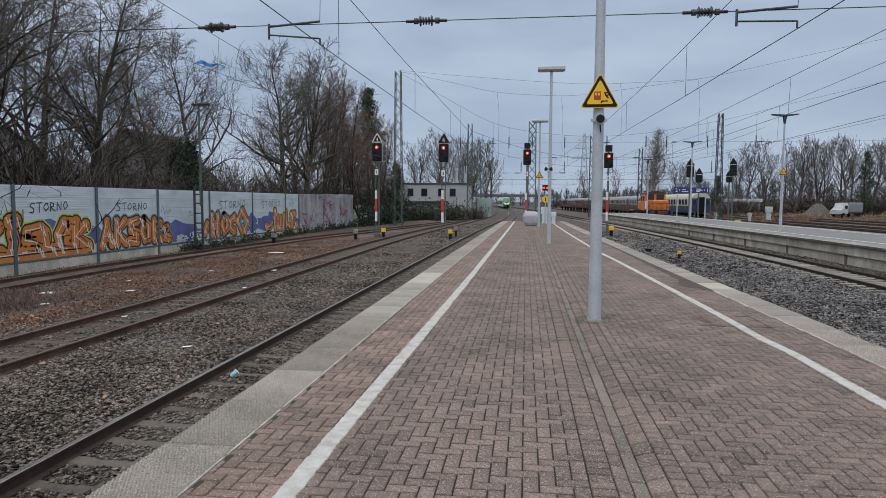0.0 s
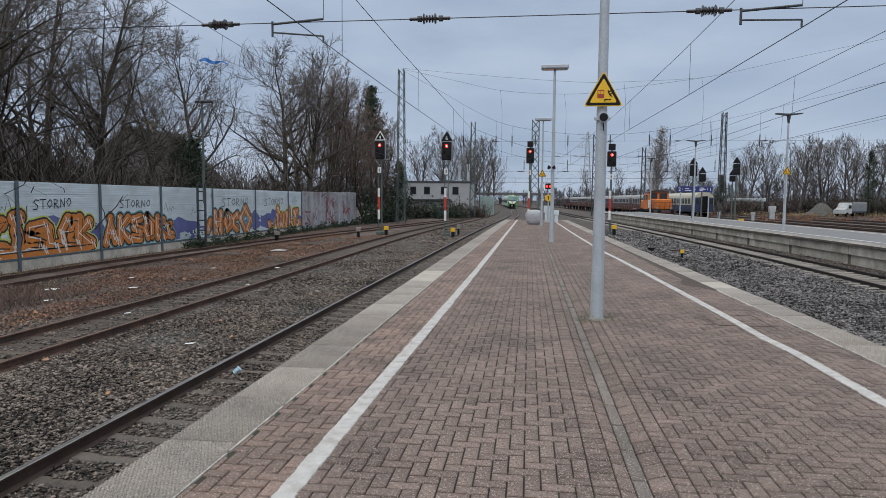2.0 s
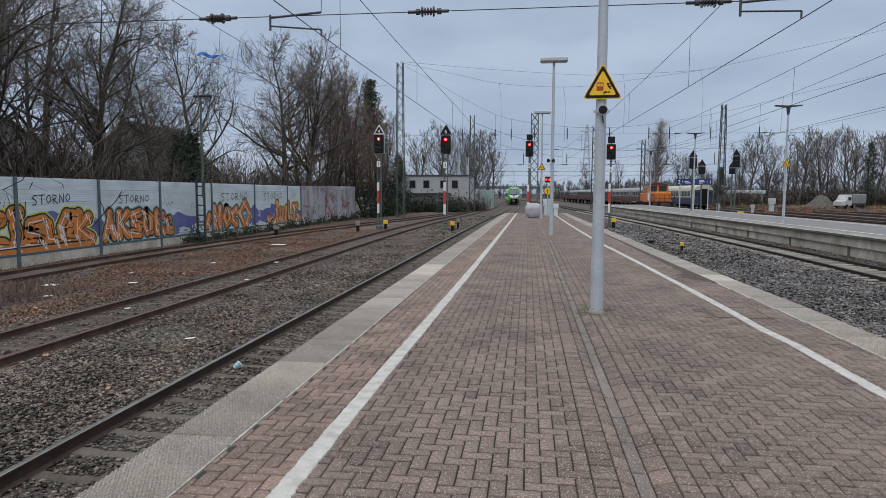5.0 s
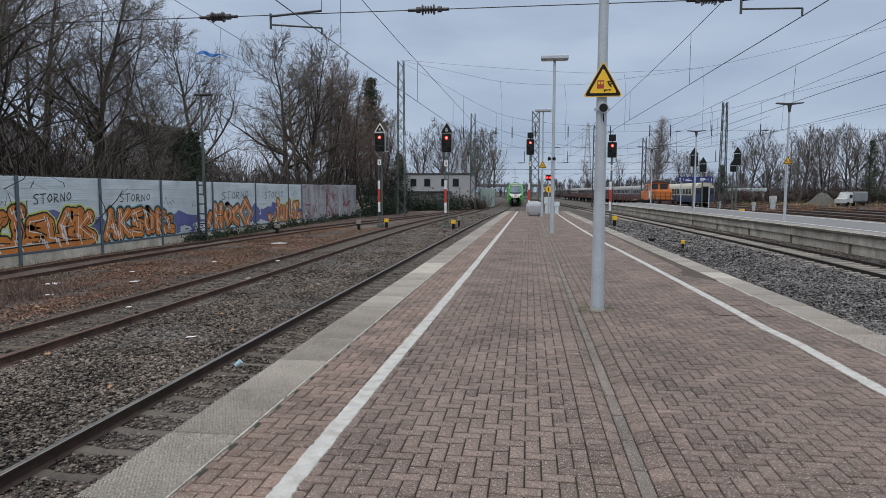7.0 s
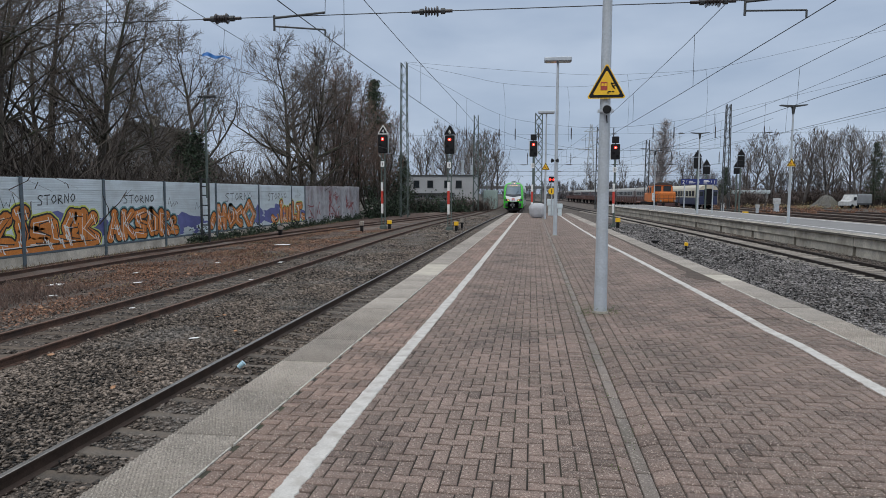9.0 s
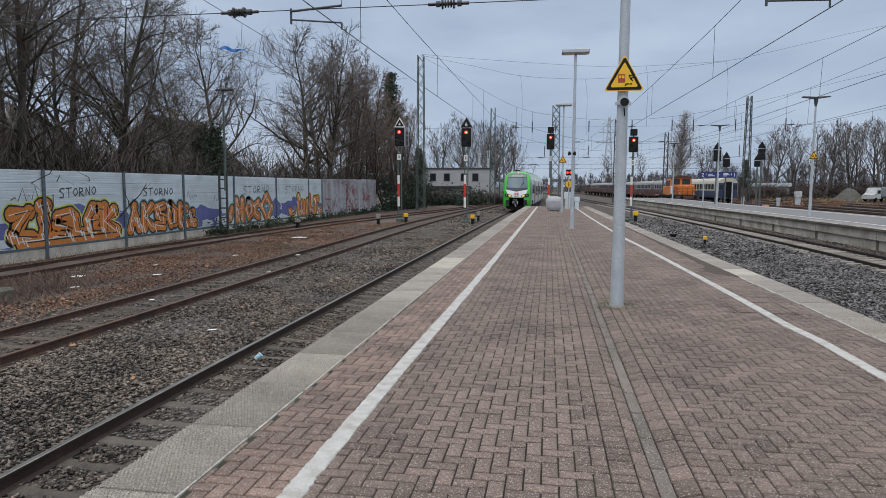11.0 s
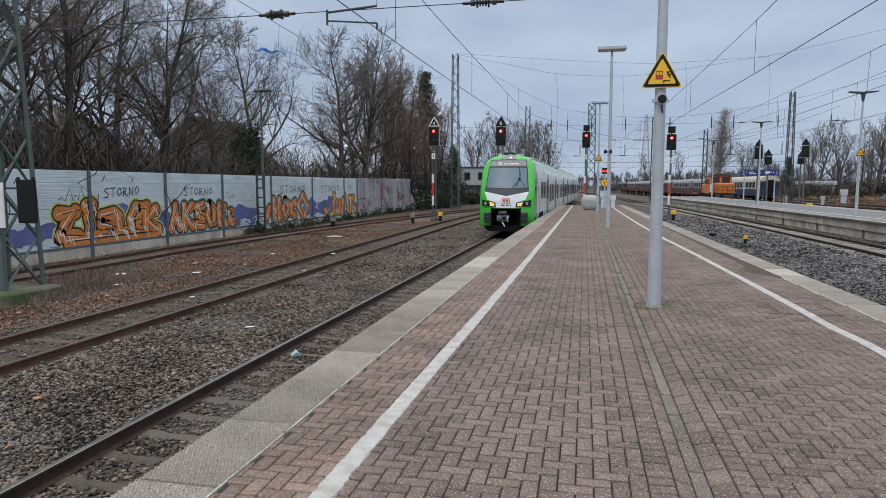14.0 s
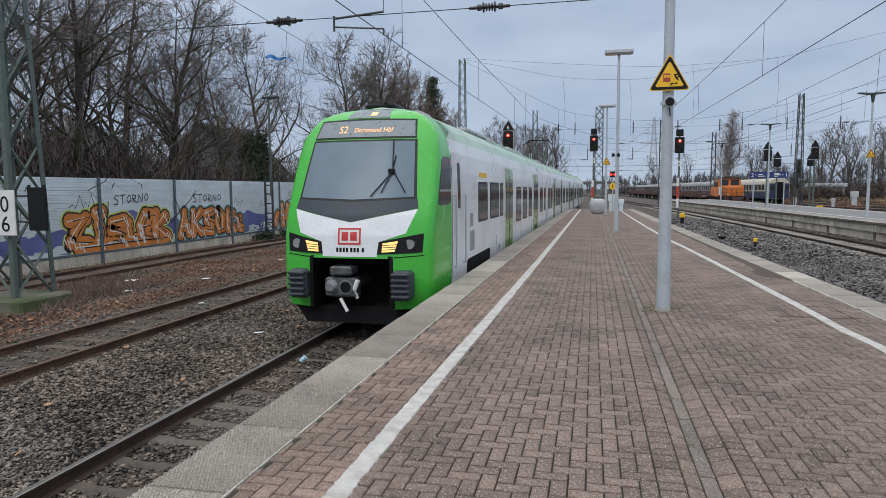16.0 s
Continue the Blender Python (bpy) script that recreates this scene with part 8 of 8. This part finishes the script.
for x, h in ((-0.9, 7.6), (4.1, 8.0), (5.6, 8.4)):
    bm = bmesh.new()
    tube(bm, (x, 2, 5.7), (x, 2, h), 0.2, seg=10)
    tube(bm, (x, 2, h), (x, 2, h + 0.25), 0.3, seg=10)
    part("chimney", bm, M_steel_light, rf)
for x in (-3.3, -1.0, 1.8, 3.7):
    w = new("window")
    w.parent = hw
    bm = bmesh.new()
    box(bm, x - 0.45, x + 0.45, -0.03, 0.05, 3.7, 4.8)
    part("pane", bm, M_glass, w)
    bm = bmesh.new()
    for a, b, c, d in ((x - 0.5, x + 0.5, 4.8, 4.88), (x - 0.55, x + 0.55, 3.62, 3.7), (x - 0.5, x - 0.43, 3.7, 4.8), (x + 0.43, x + 0.5, 3.7, 4.8)):
        box(bm, a, b, -0.07, 0.02, c, d)
    part("frame", bm, M_steel_dark, w)
bm = bmesh.new()
box(bm, -6.8, 3.0, -1.2, 0, 2.7, 2.85)
part("canopy", bm, M_steel_dark, hw)


def gable_house(at, rz, w, d, h, rise, label):
    t = thing("house", at, label, "house", rz=rz)
    bm = bmesh.new()
    loft(bm, [[(-w / 2, y, 0), (w / 2, y, 0), (w / 2, y, h), (0, y, h + rise), (-w / 2, y, h)] for y in (0, d)])
    part("wall", fixn(bm), M_plaster, t)
    bm = bmesh.new()
    for s in (-1, 1):
        loft(bm, [[(0, y, h + rise + 0.15), (s * (w / 2 + 0.4), y, h - 0.2), (s * (w / 2 + 0.4), y, h - 0.35), (0, y, h + rise)] for y in (-0.4, d + 0.4)])
    rf = part("roof", fixn(bm), M_tile_roof, t)
    bm = bmesh.new()
    box(bm, -0.3, 0.3, d * 0.4, d * 0.4 + 0.7, h + rise - 0.6, h + rise + 1.0)
    part("chimney", bm, M_concrete, rf)
    for x in (-w * 0.25, w * 0.2):
        for z in (1.0, 3.6):
            if z + 1.2 < h + rise * 0.5:
                wn_ = new("window")
                wn_.parent = t
                bm = bmesh.new()
                box(bm, x - 0.45, x + 0.45, -0.04, 0.04, z, z + 1.2)
                part("pane", bm, M_glass, wn_)
                bm = bmesh.new()
                box(bm, x - 0.55, x + 0.55, -0.1, 0.02, z - 0.1, z)
                box(bm, x - 0.55, x - 0.45, -0.06, 0.02, z, z + 1.2)
                box(bm, x + 0.45, x + 0.55, -0.06, 0.02, z, z + 1.2)
                part("frame", bm, M_white, wn_)
    return t


slate = gable_house((-35.4, 54.5, GROUND), 0, 9, 8, 4.7, 4.3, "dark slate roofed house with a dormer behind bare trees")
bm = bmesh.new()
box(bm, 1.6, 3.3, 1.4, 3.2, 5.2, 6.6)
dormer = part("dormer", bm, M_tile_roof, slate, "slate clad dormer")
bm = bmesh.new()
box(bm, 3.28, 3.36, 1.7, 2.9, 5.45, 6.45)
part("dormer_frame", bm, M_white, dormer, "white window frame")
bm = bmesh.new()
box(bm, 3.34, 3.38, 1.85, 2.75, 5.6, 6.3)
part("dormer_pane", bm, M_glass, dormer)
gable_house((-40, 46, GROUND), 60, 9, 11, 4.2, 4.2, "pale house behind dense bare trees and brush")
gable_house((-36, 28, GROUND), 95, 9, 12, 4.4, 4.4, "pale house behind dense bare trees and brush")
sh = thing("shed", (51.5, 164, GROUND), "low pale shed with a flat roof behind brush", "building")
bm = bmesh.new()
box(bm, -4, 4, 0, 6, 0, 2.9)
part("wall", bm, M_plaster, sh)
bm = bmesh.new()
box(bm, -4.3, 4.3, -0.4, 6.4, 2.9, 3.7, 0.05)
part("roof", bm, M_panel, sh)
gc = thing("green_container", (-7.5, 118, GROUND), "pale green container behind the fence", "container")
bm = bmesh.new()
box(bm, -1.2, 1.2, 0, 3, 0, 3.4, 0.03)
M_pale_green = mat("pale_green_metal", (0.30, 0.38, 0.36), 0.6, var=0.15, bump=0.05)
part("shell", bm, M_pale_green, gc)
for k in range(6):
    bm = bmesh.new()
    box(bm, -1.22 + k * 0.42, -1.12 + k * 0.42, -0.05, 0.02, 0.1, 3.3)
    part("rib", bm, M_pale_green, gc)

# parked truck with a tarpaulin and a heap of gravel
vn = thing("tarpaulin_truck", (63.2, 140, GROUND), "white light truck with a grey tarpaulin beside a gravel heap", "truck", rz=122)
M_tarp = mat("grey_tarpaulin", (0.20, 0.21, 0.22), 0.7, var=0.2, scale=1.5, bump=0.2)
bm = bmesh.new()
loft(bm, [[(-0.95, y, 0.9), (0.95, y, 0.9), (0.95, y, 2.2), (0.85, y, 2.42), (-0.85, y, 2.42), (-0.95, y, 2.2)] for y in (-3.6, -2.4, -1.2, 0.0)])
part("tarpaulin", fixn(bm), M_tarp, vn, "grey box shaped tarpaulin")
bm = bmesh.new()
loft(bm, [[(-0.92, y, 0.5), (0.92, y, 0.5), (0.92, y, a), (0.8, y, b), (-0.8, y, b), (-0.92, y, a)] for y, a, b in ((0.08, 1.9, 2.3), (0.9, 1.9, 2.3), (1.5, 1.3, 1.4), (2.1, 1.1, 1.15))])
part("cab", fixn(bm), M_plaster_white, vn)
for s in (-1, 1):
    bm = bmesh.new()
    box(bm, s * 0.93 - 0.02, s * 0.93 + 0.02, 0.25, 1.0, 1.35, 1.9, 0.02)
    part("cab_window", bm, M_glass, vn)
    for y in (-2.7, 1.3):
        bm = bmesh.new()
        tube(bm, (s * 0.75, y, 0.36), (s * 0.95, y, 0.36), 0.36, seg=16)
        part("wheel", bm, M_tdark, vn)
bm = bmesh.new()
box(bm, -0.95, 0.95, -3.6, 0.0, 0.62, 0.9, 0.02)
part("load_bed", bm, M_steel_dark, vn)
vn.scale = (1.2, 1.2, 1.2)
hp = bmesh.new()
rngh = random.Random(2)
rings = []
for k, (r, z) in enumerate(((3.6, 0), (2.9, 0.7), (2.1, 1.5), (1.2, 2.3), (0.3, 2.8))):
    rings.append([(r * (1 + 0.12 * math.sin(3 * a + k)) * math.cos(a), r * (1 + 0.1 * math.sin(5 * a)) * math.sin(a), z + rngh.uniform(-0.1, 0.1)) for a in np.linspace(0, 2 * math.pi, 24, endpoint=False)])
loft(hp, rings)
heap = part("gravel_heap", hp, mat("pale_grey_gravel", (0.115, 0.110, 0.10), 0.95, var=0.5, scale=5, fine=25, bump=0.8, dirt=(0.09, 0.085, 0.05), dirt_amt=0.6, dirt_scale=0.5, dist=0.05))
heap.location = (60.4, 145, GROUND - 0.1)
heap.scale = (0.85, 0.85, 1.0)
tagged(heap, "conical heap of grey gravel with weeds beside a truck", "gravel heap")

# ---------------------------------------------------------------- distant trees, hedges and woods
rng = random.Random(21)
far_spots = [(far_d, 52, 165, 1.25), (far_a, 45, 205, 0.95), (far_a, 47.5, 190, 0.75), (far_d, 57.5, 168, 1.05), (far_d, 58.5, 152, 1.1), (far_d, 63, 150, 1.18), (far_a, 66, 156, 1.05), (far_d, 68, 149, 1.2),
             (far_a, 71, 158, 1.1), (far_d, 73.5, 151, 1.15), (far_a, 61, 165, 1.05), (far_d, 78, 154, 1.2), (far_a, 83, 150, 1.15), (far_d, 88, 152, 1.2), (far_a, 93, 155, 1.15), (far_d, 99, 150, 1.2), (far_a, 105, 158, 1.2),
             (far_a, 69, 176, 1.2), (far_d, 75, 180, 1.25), (far_a, 82, 178, 1.25), (far_a, 56, 185, 1.0), (far_d, 91, 176, 1.25), (far_d, 63, 184, 1.1), (far_a, 49, 215, 1.0), (far_d, 54, 230, 1.1), (far_a, 66, 215, 1.2), (far_a, 80, 210, 1.3), (far_d, 95, 200, 1.3), (far_a, 110, 190, 1.3),
             (far_a, -22, 128, 0.9), (far_d, -17, 135, 1.0), (far_d, -12, 142, 0.95), (far_a, -27, 120, 1.0), (far_d, -14, 160, 1.0), (far_a, -30, 100, 1.0), (far_a, -30, 88, 1.1), (far_d, -11.5, 175, 1.0),
             (far_d, -16, 119, 1.05), (far_d, -10.5, 126, 1.05), (far_a, -19, 116, 0.9), (far_a, -7.5, 140, 1.0), (far_d, -13, 150, 1.2), (far_a, -20, 150, 1.2), (far_a, 33, 250, 1.0), (far_a, 24, 280, 1.0), (far_a, -18, 210, 1.1), (far_a, -24, 240, 1.1)]
first = {far_a, far_d, far_c}
for src, x, y, s in far_spots:
    m = pose(x, y, GROUND - 0.1, 0, 0, rng.uniform(0, 360))
    c = src if src in first else copy_thing(src, m)
    first.discard(src)
    c.matrix_basis = m @ Matrix.Diagonal((s, s, s, 1))
far_c.matrix_basis = pose(35.6, 200, GROUND - 0.1) @ Matrix.Diagonal((2.4, 2.4, 1.2, 1))
evergreen("spruce", "dark distant conifer among bare trees beyond the yard", 72.0, 150, 14.0, 3.4, 3600, 15, 0.13)
evergreen("spruce", "dark distant conifer among bare trees beyond the yard", 44.0, 158, 9.0, 2.2, 3000, 16, 0.16)
for i in range(66):
    x = 41 + (i // 2) * 2.1 + rng.uniform(-0.9, 0.9)
    y = (154 if i % 2 else 168) + rng.uniform(-3, 4)
    ob = copy_thing(far_shrub, Matrix()) if i else far_shrub
    s = rng.uniform(0.8, 1.2) * (1.0 if i % 2 else 1.3)
    ob.matrix_basis = pose(x, y, GROUND - 0.1, 0, 0, rng.uniform(0, 360)) @ Matrix.Diagonal((s * 1.5, s * 1.5, s * 1.05, 1))
for i in range(16):
    ob = copy_thing(far_shrub, Matrix())
    s = rng.uniform(0.55, 0.8)
    ob.matrix_basis = pose(-18.5 + i * 0.75, 92 + i * 0.7 + rng.uniform(-1, 1), GROUND - 0.1, 0, 0, rng.uniform(0, 360)) @ Matrix.Diagonal((s, s, s, 1))
    tagged(ob, "leafless brush in front of a white building")
low_growth("hedge", "dark evergreen hedge in front of a white building", [(-20.5 + k * 0.5, 90 + 0.35 * k, 1.0) for k in range(22)], 1, 9000, 0.13, M_ivy, 61, 1.1)
low_growth("hedge", "dark ivy thicket beside the end of the noise barrier", [(-17.8 + 0.1 * k, 70 + k * 0.8, 0.7) for k in range(16)], 1, 7000, 0.11, M_ivy, 62, 1.6)
fn = thing("mesh_fence", (0, 0, 0), "dark green mesh fence panels beside the tracks", "fence")
M_fence = mat("dark_green_fence", (0.03, 0.065, 0.055), 0.6, var=0.2, bump=0.05)
for k in range(10):
    x, y = -13.0 + k * 0.42, 92 + k * 2.3
    bm = bmesh.new()
    for j in range(12):
        u = j / 12
        box(bm, x + 0.42 * u - 0.012, x + 0.42 * u + 0.012, y + 2.3 * u - 0.012, y + 2.3 * u + 0.03, GROUND, GROUND + 1.7)
    for z in (0.2, 0.9, 1.65):
        tube(bm, (x, y, GROUND + z), (x + 0.42, y + 2.3, GROUND + z), 0.025, seg=4)
    part("fence_panel", bm, M_fence, fn)


def woods(name, y, x0, x1, h, seed, step, material, label):
    """A far belt of bare woods: many thin upright stems and twigs with an uneven top."""
    rng = np.random.default_rng(seed)
    segs = []
    for x in np.arange(x0, x1, step):
        px, py = x + rng.uniform(-step, step), y + rng.uniform(-8, 8)
        hh = h * (0.75 + 0.35 * noise.noise(Vector((x * 0.05, seed, 0)))) * rng.uniform(0.75, 1.05)
        stem = np.array((px, py, GROUND))
        segs.append((stem, stem + np.array((0, 0, hh)), 0.22 * y / 245, 0.05))
        for k in range(130):
            u = rng.uniform(0.05, 0.95)
            out = hh * 0.30 * math.sin(math.pi * min(1, u * 0.8 + 0.2)) * rng.normal(0, 0.6)
            p = stem + np.array((out * 0.5, rng.normal(0, 1), hh * u))
            ln = hh * rng.uniform(0.08, 0.22)
            segs.append((p, p + np.array((out * 0.4 + rng.normal(0, 0.25) * ln, rng.normal(0, 0.3) * ln, ln)), 0.13 * y / 245, 0.045 * y / 245))
    v, f = skeleton_tubes(segs, lambda s: 3 if s[2] > 0.16 * y / 245 else 2)
    return tagged(raw(name, v, f, material), label, "woods", kind="stuff")


# distance haze is painted in as a flat grey, with no air between
M_woods = mat("haze_toned_grey", (0.13, 0.125, 0.13), 0.95, var=0.25, scale=0.05, fine=0.5, bump=0.0, island=0.5)
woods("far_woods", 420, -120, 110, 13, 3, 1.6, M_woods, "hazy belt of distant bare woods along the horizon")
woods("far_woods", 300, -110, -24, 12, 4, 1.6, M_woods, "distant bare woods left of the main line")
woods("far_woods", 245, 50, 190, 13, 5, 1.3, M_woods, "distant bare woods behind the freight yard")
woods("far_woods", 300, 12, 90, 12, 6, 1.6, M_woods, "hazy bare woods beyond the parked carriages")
rw = random.Random(31)
low_growth("yard_weeds", "low brown weeds and brambles between the yard tracks", [(rw.uniform(33, 76), rw.uniform(96, 152), rw.uniform(0.3, 0.9)) for k in range(130)], 1, 9000, 0.10, M_dry, 63, 0.35)
low_growth("yard_weeds", "low olive weeds along the yard's edge", [(rw.uniform(44, 84), rw.uniform(136, 156), rw.uniform(0.4, 1.2)) for k in range(90)], 1, 6000, 0.13, M_grass, 64, 0.35)
# the bridge wears the woods' haze-toned grey as well
br = thing("road_bridge", (0, 360, 0), "hazy grey road bridge crossing the tracks far away", "bridge")
bm = bmesh.new()
box(bm, -34, 12, -4, 4, 4.2, 5.6, 0.1)
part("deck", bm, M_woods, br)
for x in (-32, -22, 6):
    bm = bmesh.new()
    box(bm, x - 0.7, x + 0.7, -3, 3, GROUND, 4.3)
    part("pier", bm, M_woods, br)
py = lattice_mast((41, 480, GROUND), 52, 7, 1.2, "distant high voltage pylon above the woods", M_steel_light, leg=0.22, panels=12, group="pylons")
for z, w in ((34, 9), (41, 7), (47, 5)):
    bm = bmesh.new()
    tube(bm, (-w, 0, z), (w, 0, z), 0.25, seg=5)
    tube(bm, (-w, 0, z), (0, 0, z + 2.5), 0.18, seg=5)
    tube(bm, (w, 0, z), (0, 0, z + 2.5), 0.18, seg=5)
    part("cross_arm", bm, M_steel_light, py)

# ---------------------------------------------------------------- small litter
def litter(name, at, pts, material, label, category, rz=0, tilt=0):
    bm = bmesh.new()
    flat(bm, [(x, y, 0.006 * math.sin(9 * x + 5 * y)) for x, y in pts], thick=0.004)
    ob = part(name, fixn(bm), material)
    ob.matrix_basis = pose(*at, tilt, 0, rz)
    return tagged(ob, label, category)


M_moss = mat("green_moss", (0.10, 0.13, 0.045), 0.9, var=0.4, bump=0)
M_leaf = mat("pale_brown_oak_leaf", (0.36, 0.20, 0.11), 0.8, var=0.3, bump=0.1)
oak = [(r * math.cos(a), r * 0.75 * math.sin(a)) for a, r in [(2 * math.pi * k / 18, 0.09 if k % 2 else 0.055) for k in range(18)]]
litter("oak_leaf", (-3.95, 4.42, GROUND + 0.12), oak, M_leaf, "withered pale brown oak leaf lying in the track", "leaf", 30, 25)
rng = random.Random(77)
for k in range(26):
    x, y = rng.choice([(rng.uniform(-8.2, -5.2), rng.uniform(5, 15)), (rng.uniform(-15, -10.5), rng.uniform(10, 30))])
    s = rng.uniform(0.5, 0.9)
    litter("oak_leaf", (x, y, GROUND + 0.07), [(a * s, b * s) for a, b in oak], M_leaf, "withered brown leaf lying on the ballast", "leaf", rng.uniform(0, 360), rng.uniform(-30, 30))
cupm = bmesh.new()
tube(cupm, (0, 0, 0), (0.05, 0.02, 0.10), 0.035, 0.045, 10)
cup = part("crushed_cup", cupm, mat("pale_blue_cup", (0.42, 0.62, 0.72), 0.5, var=0.3, scale=30, bump=0.1))
cup.matrix_basis = pose(-4.55, 9.55, GROUND + 0.06, 30, 20, 40)
tagged(cup, "crushed pale blue and white paper cup beside the rail", "litter")
for x, y, w, d in ((-13.1, 33.0, 0.9, 0.35), (-14.0, 17.5, 0.5, 0.25), (-9.9, 24.6, 0.3, 0.2), (-12.6, 15.6, 0.25, 0.12), (-11.9, 18.3, 0.3, 0.14), (-13.4, 20.5, 0.18, 0.1), (-12.2, 24.0, 0.22, 0.12), (-9.4, 14.2, 0.14, 0.08), (-8.8, 19.5, 0.16, 0.08), (-6.3, 11.4, 0.2, 0.07)):
    litter("plastic_scrap", (x, y, GROUND + 0.06), [(-w / 2, -d / 2), (w * 0.3, -d * 0.6), (w / 2, d * 0.2), (0, d / 2), (-w * 0.4, d * 0.3)], M_white, "torn white plastic scrap lying on the soil", "litter", 20, 4)
low_growth("joint_moss", "olive moss in the joints of the drain course", [(0.52 + 0.13 * (k % 3), 4 + k * 0.37, 0.035) for k in range(44)], 1, 2600, 0.006, M_moss, 72, 0.06)
bpy.data.objects["joint_moss"].location.z = -GROUND - 0.022
low_growth("moss_tuft", "green moss and tiny weeds round the foot of a platform pole", [(0.98 + 0.19 * math.cos(a), 9.32 + 0.19 * math.sin(a), 0.07) for a in np.arange(0, 6.3, 0.5)], 1, 1100, 0.007, M_moss, 71, 0.15)
bpy.data.objects["moss_tuft"].location.z = -GROUND - 0.004


def motions():
    offset = 0.0
    for car, length in ((front_car, CAR_ONE), (second_car, 19.0), (third_car, 19.0), (fourth_car, 19.0)):
        rows = []
        for i in range(33):
            t = i * 0.5
            a, b = TRAIN_WAY(t) + offset, TRAIN_WAY(t) + offset + length
            xa, xb = track_one(a + 3), track_one(b - 2)
            turn = math.atan2(xb - xa, b - a - 5)
            rows.append((t, pose(xa - math.tan(turn) * 3, a, 0, 0, 0, -math.degrees(turn))))
        walk(car, rows)
        offset += length + 0.3


motions()
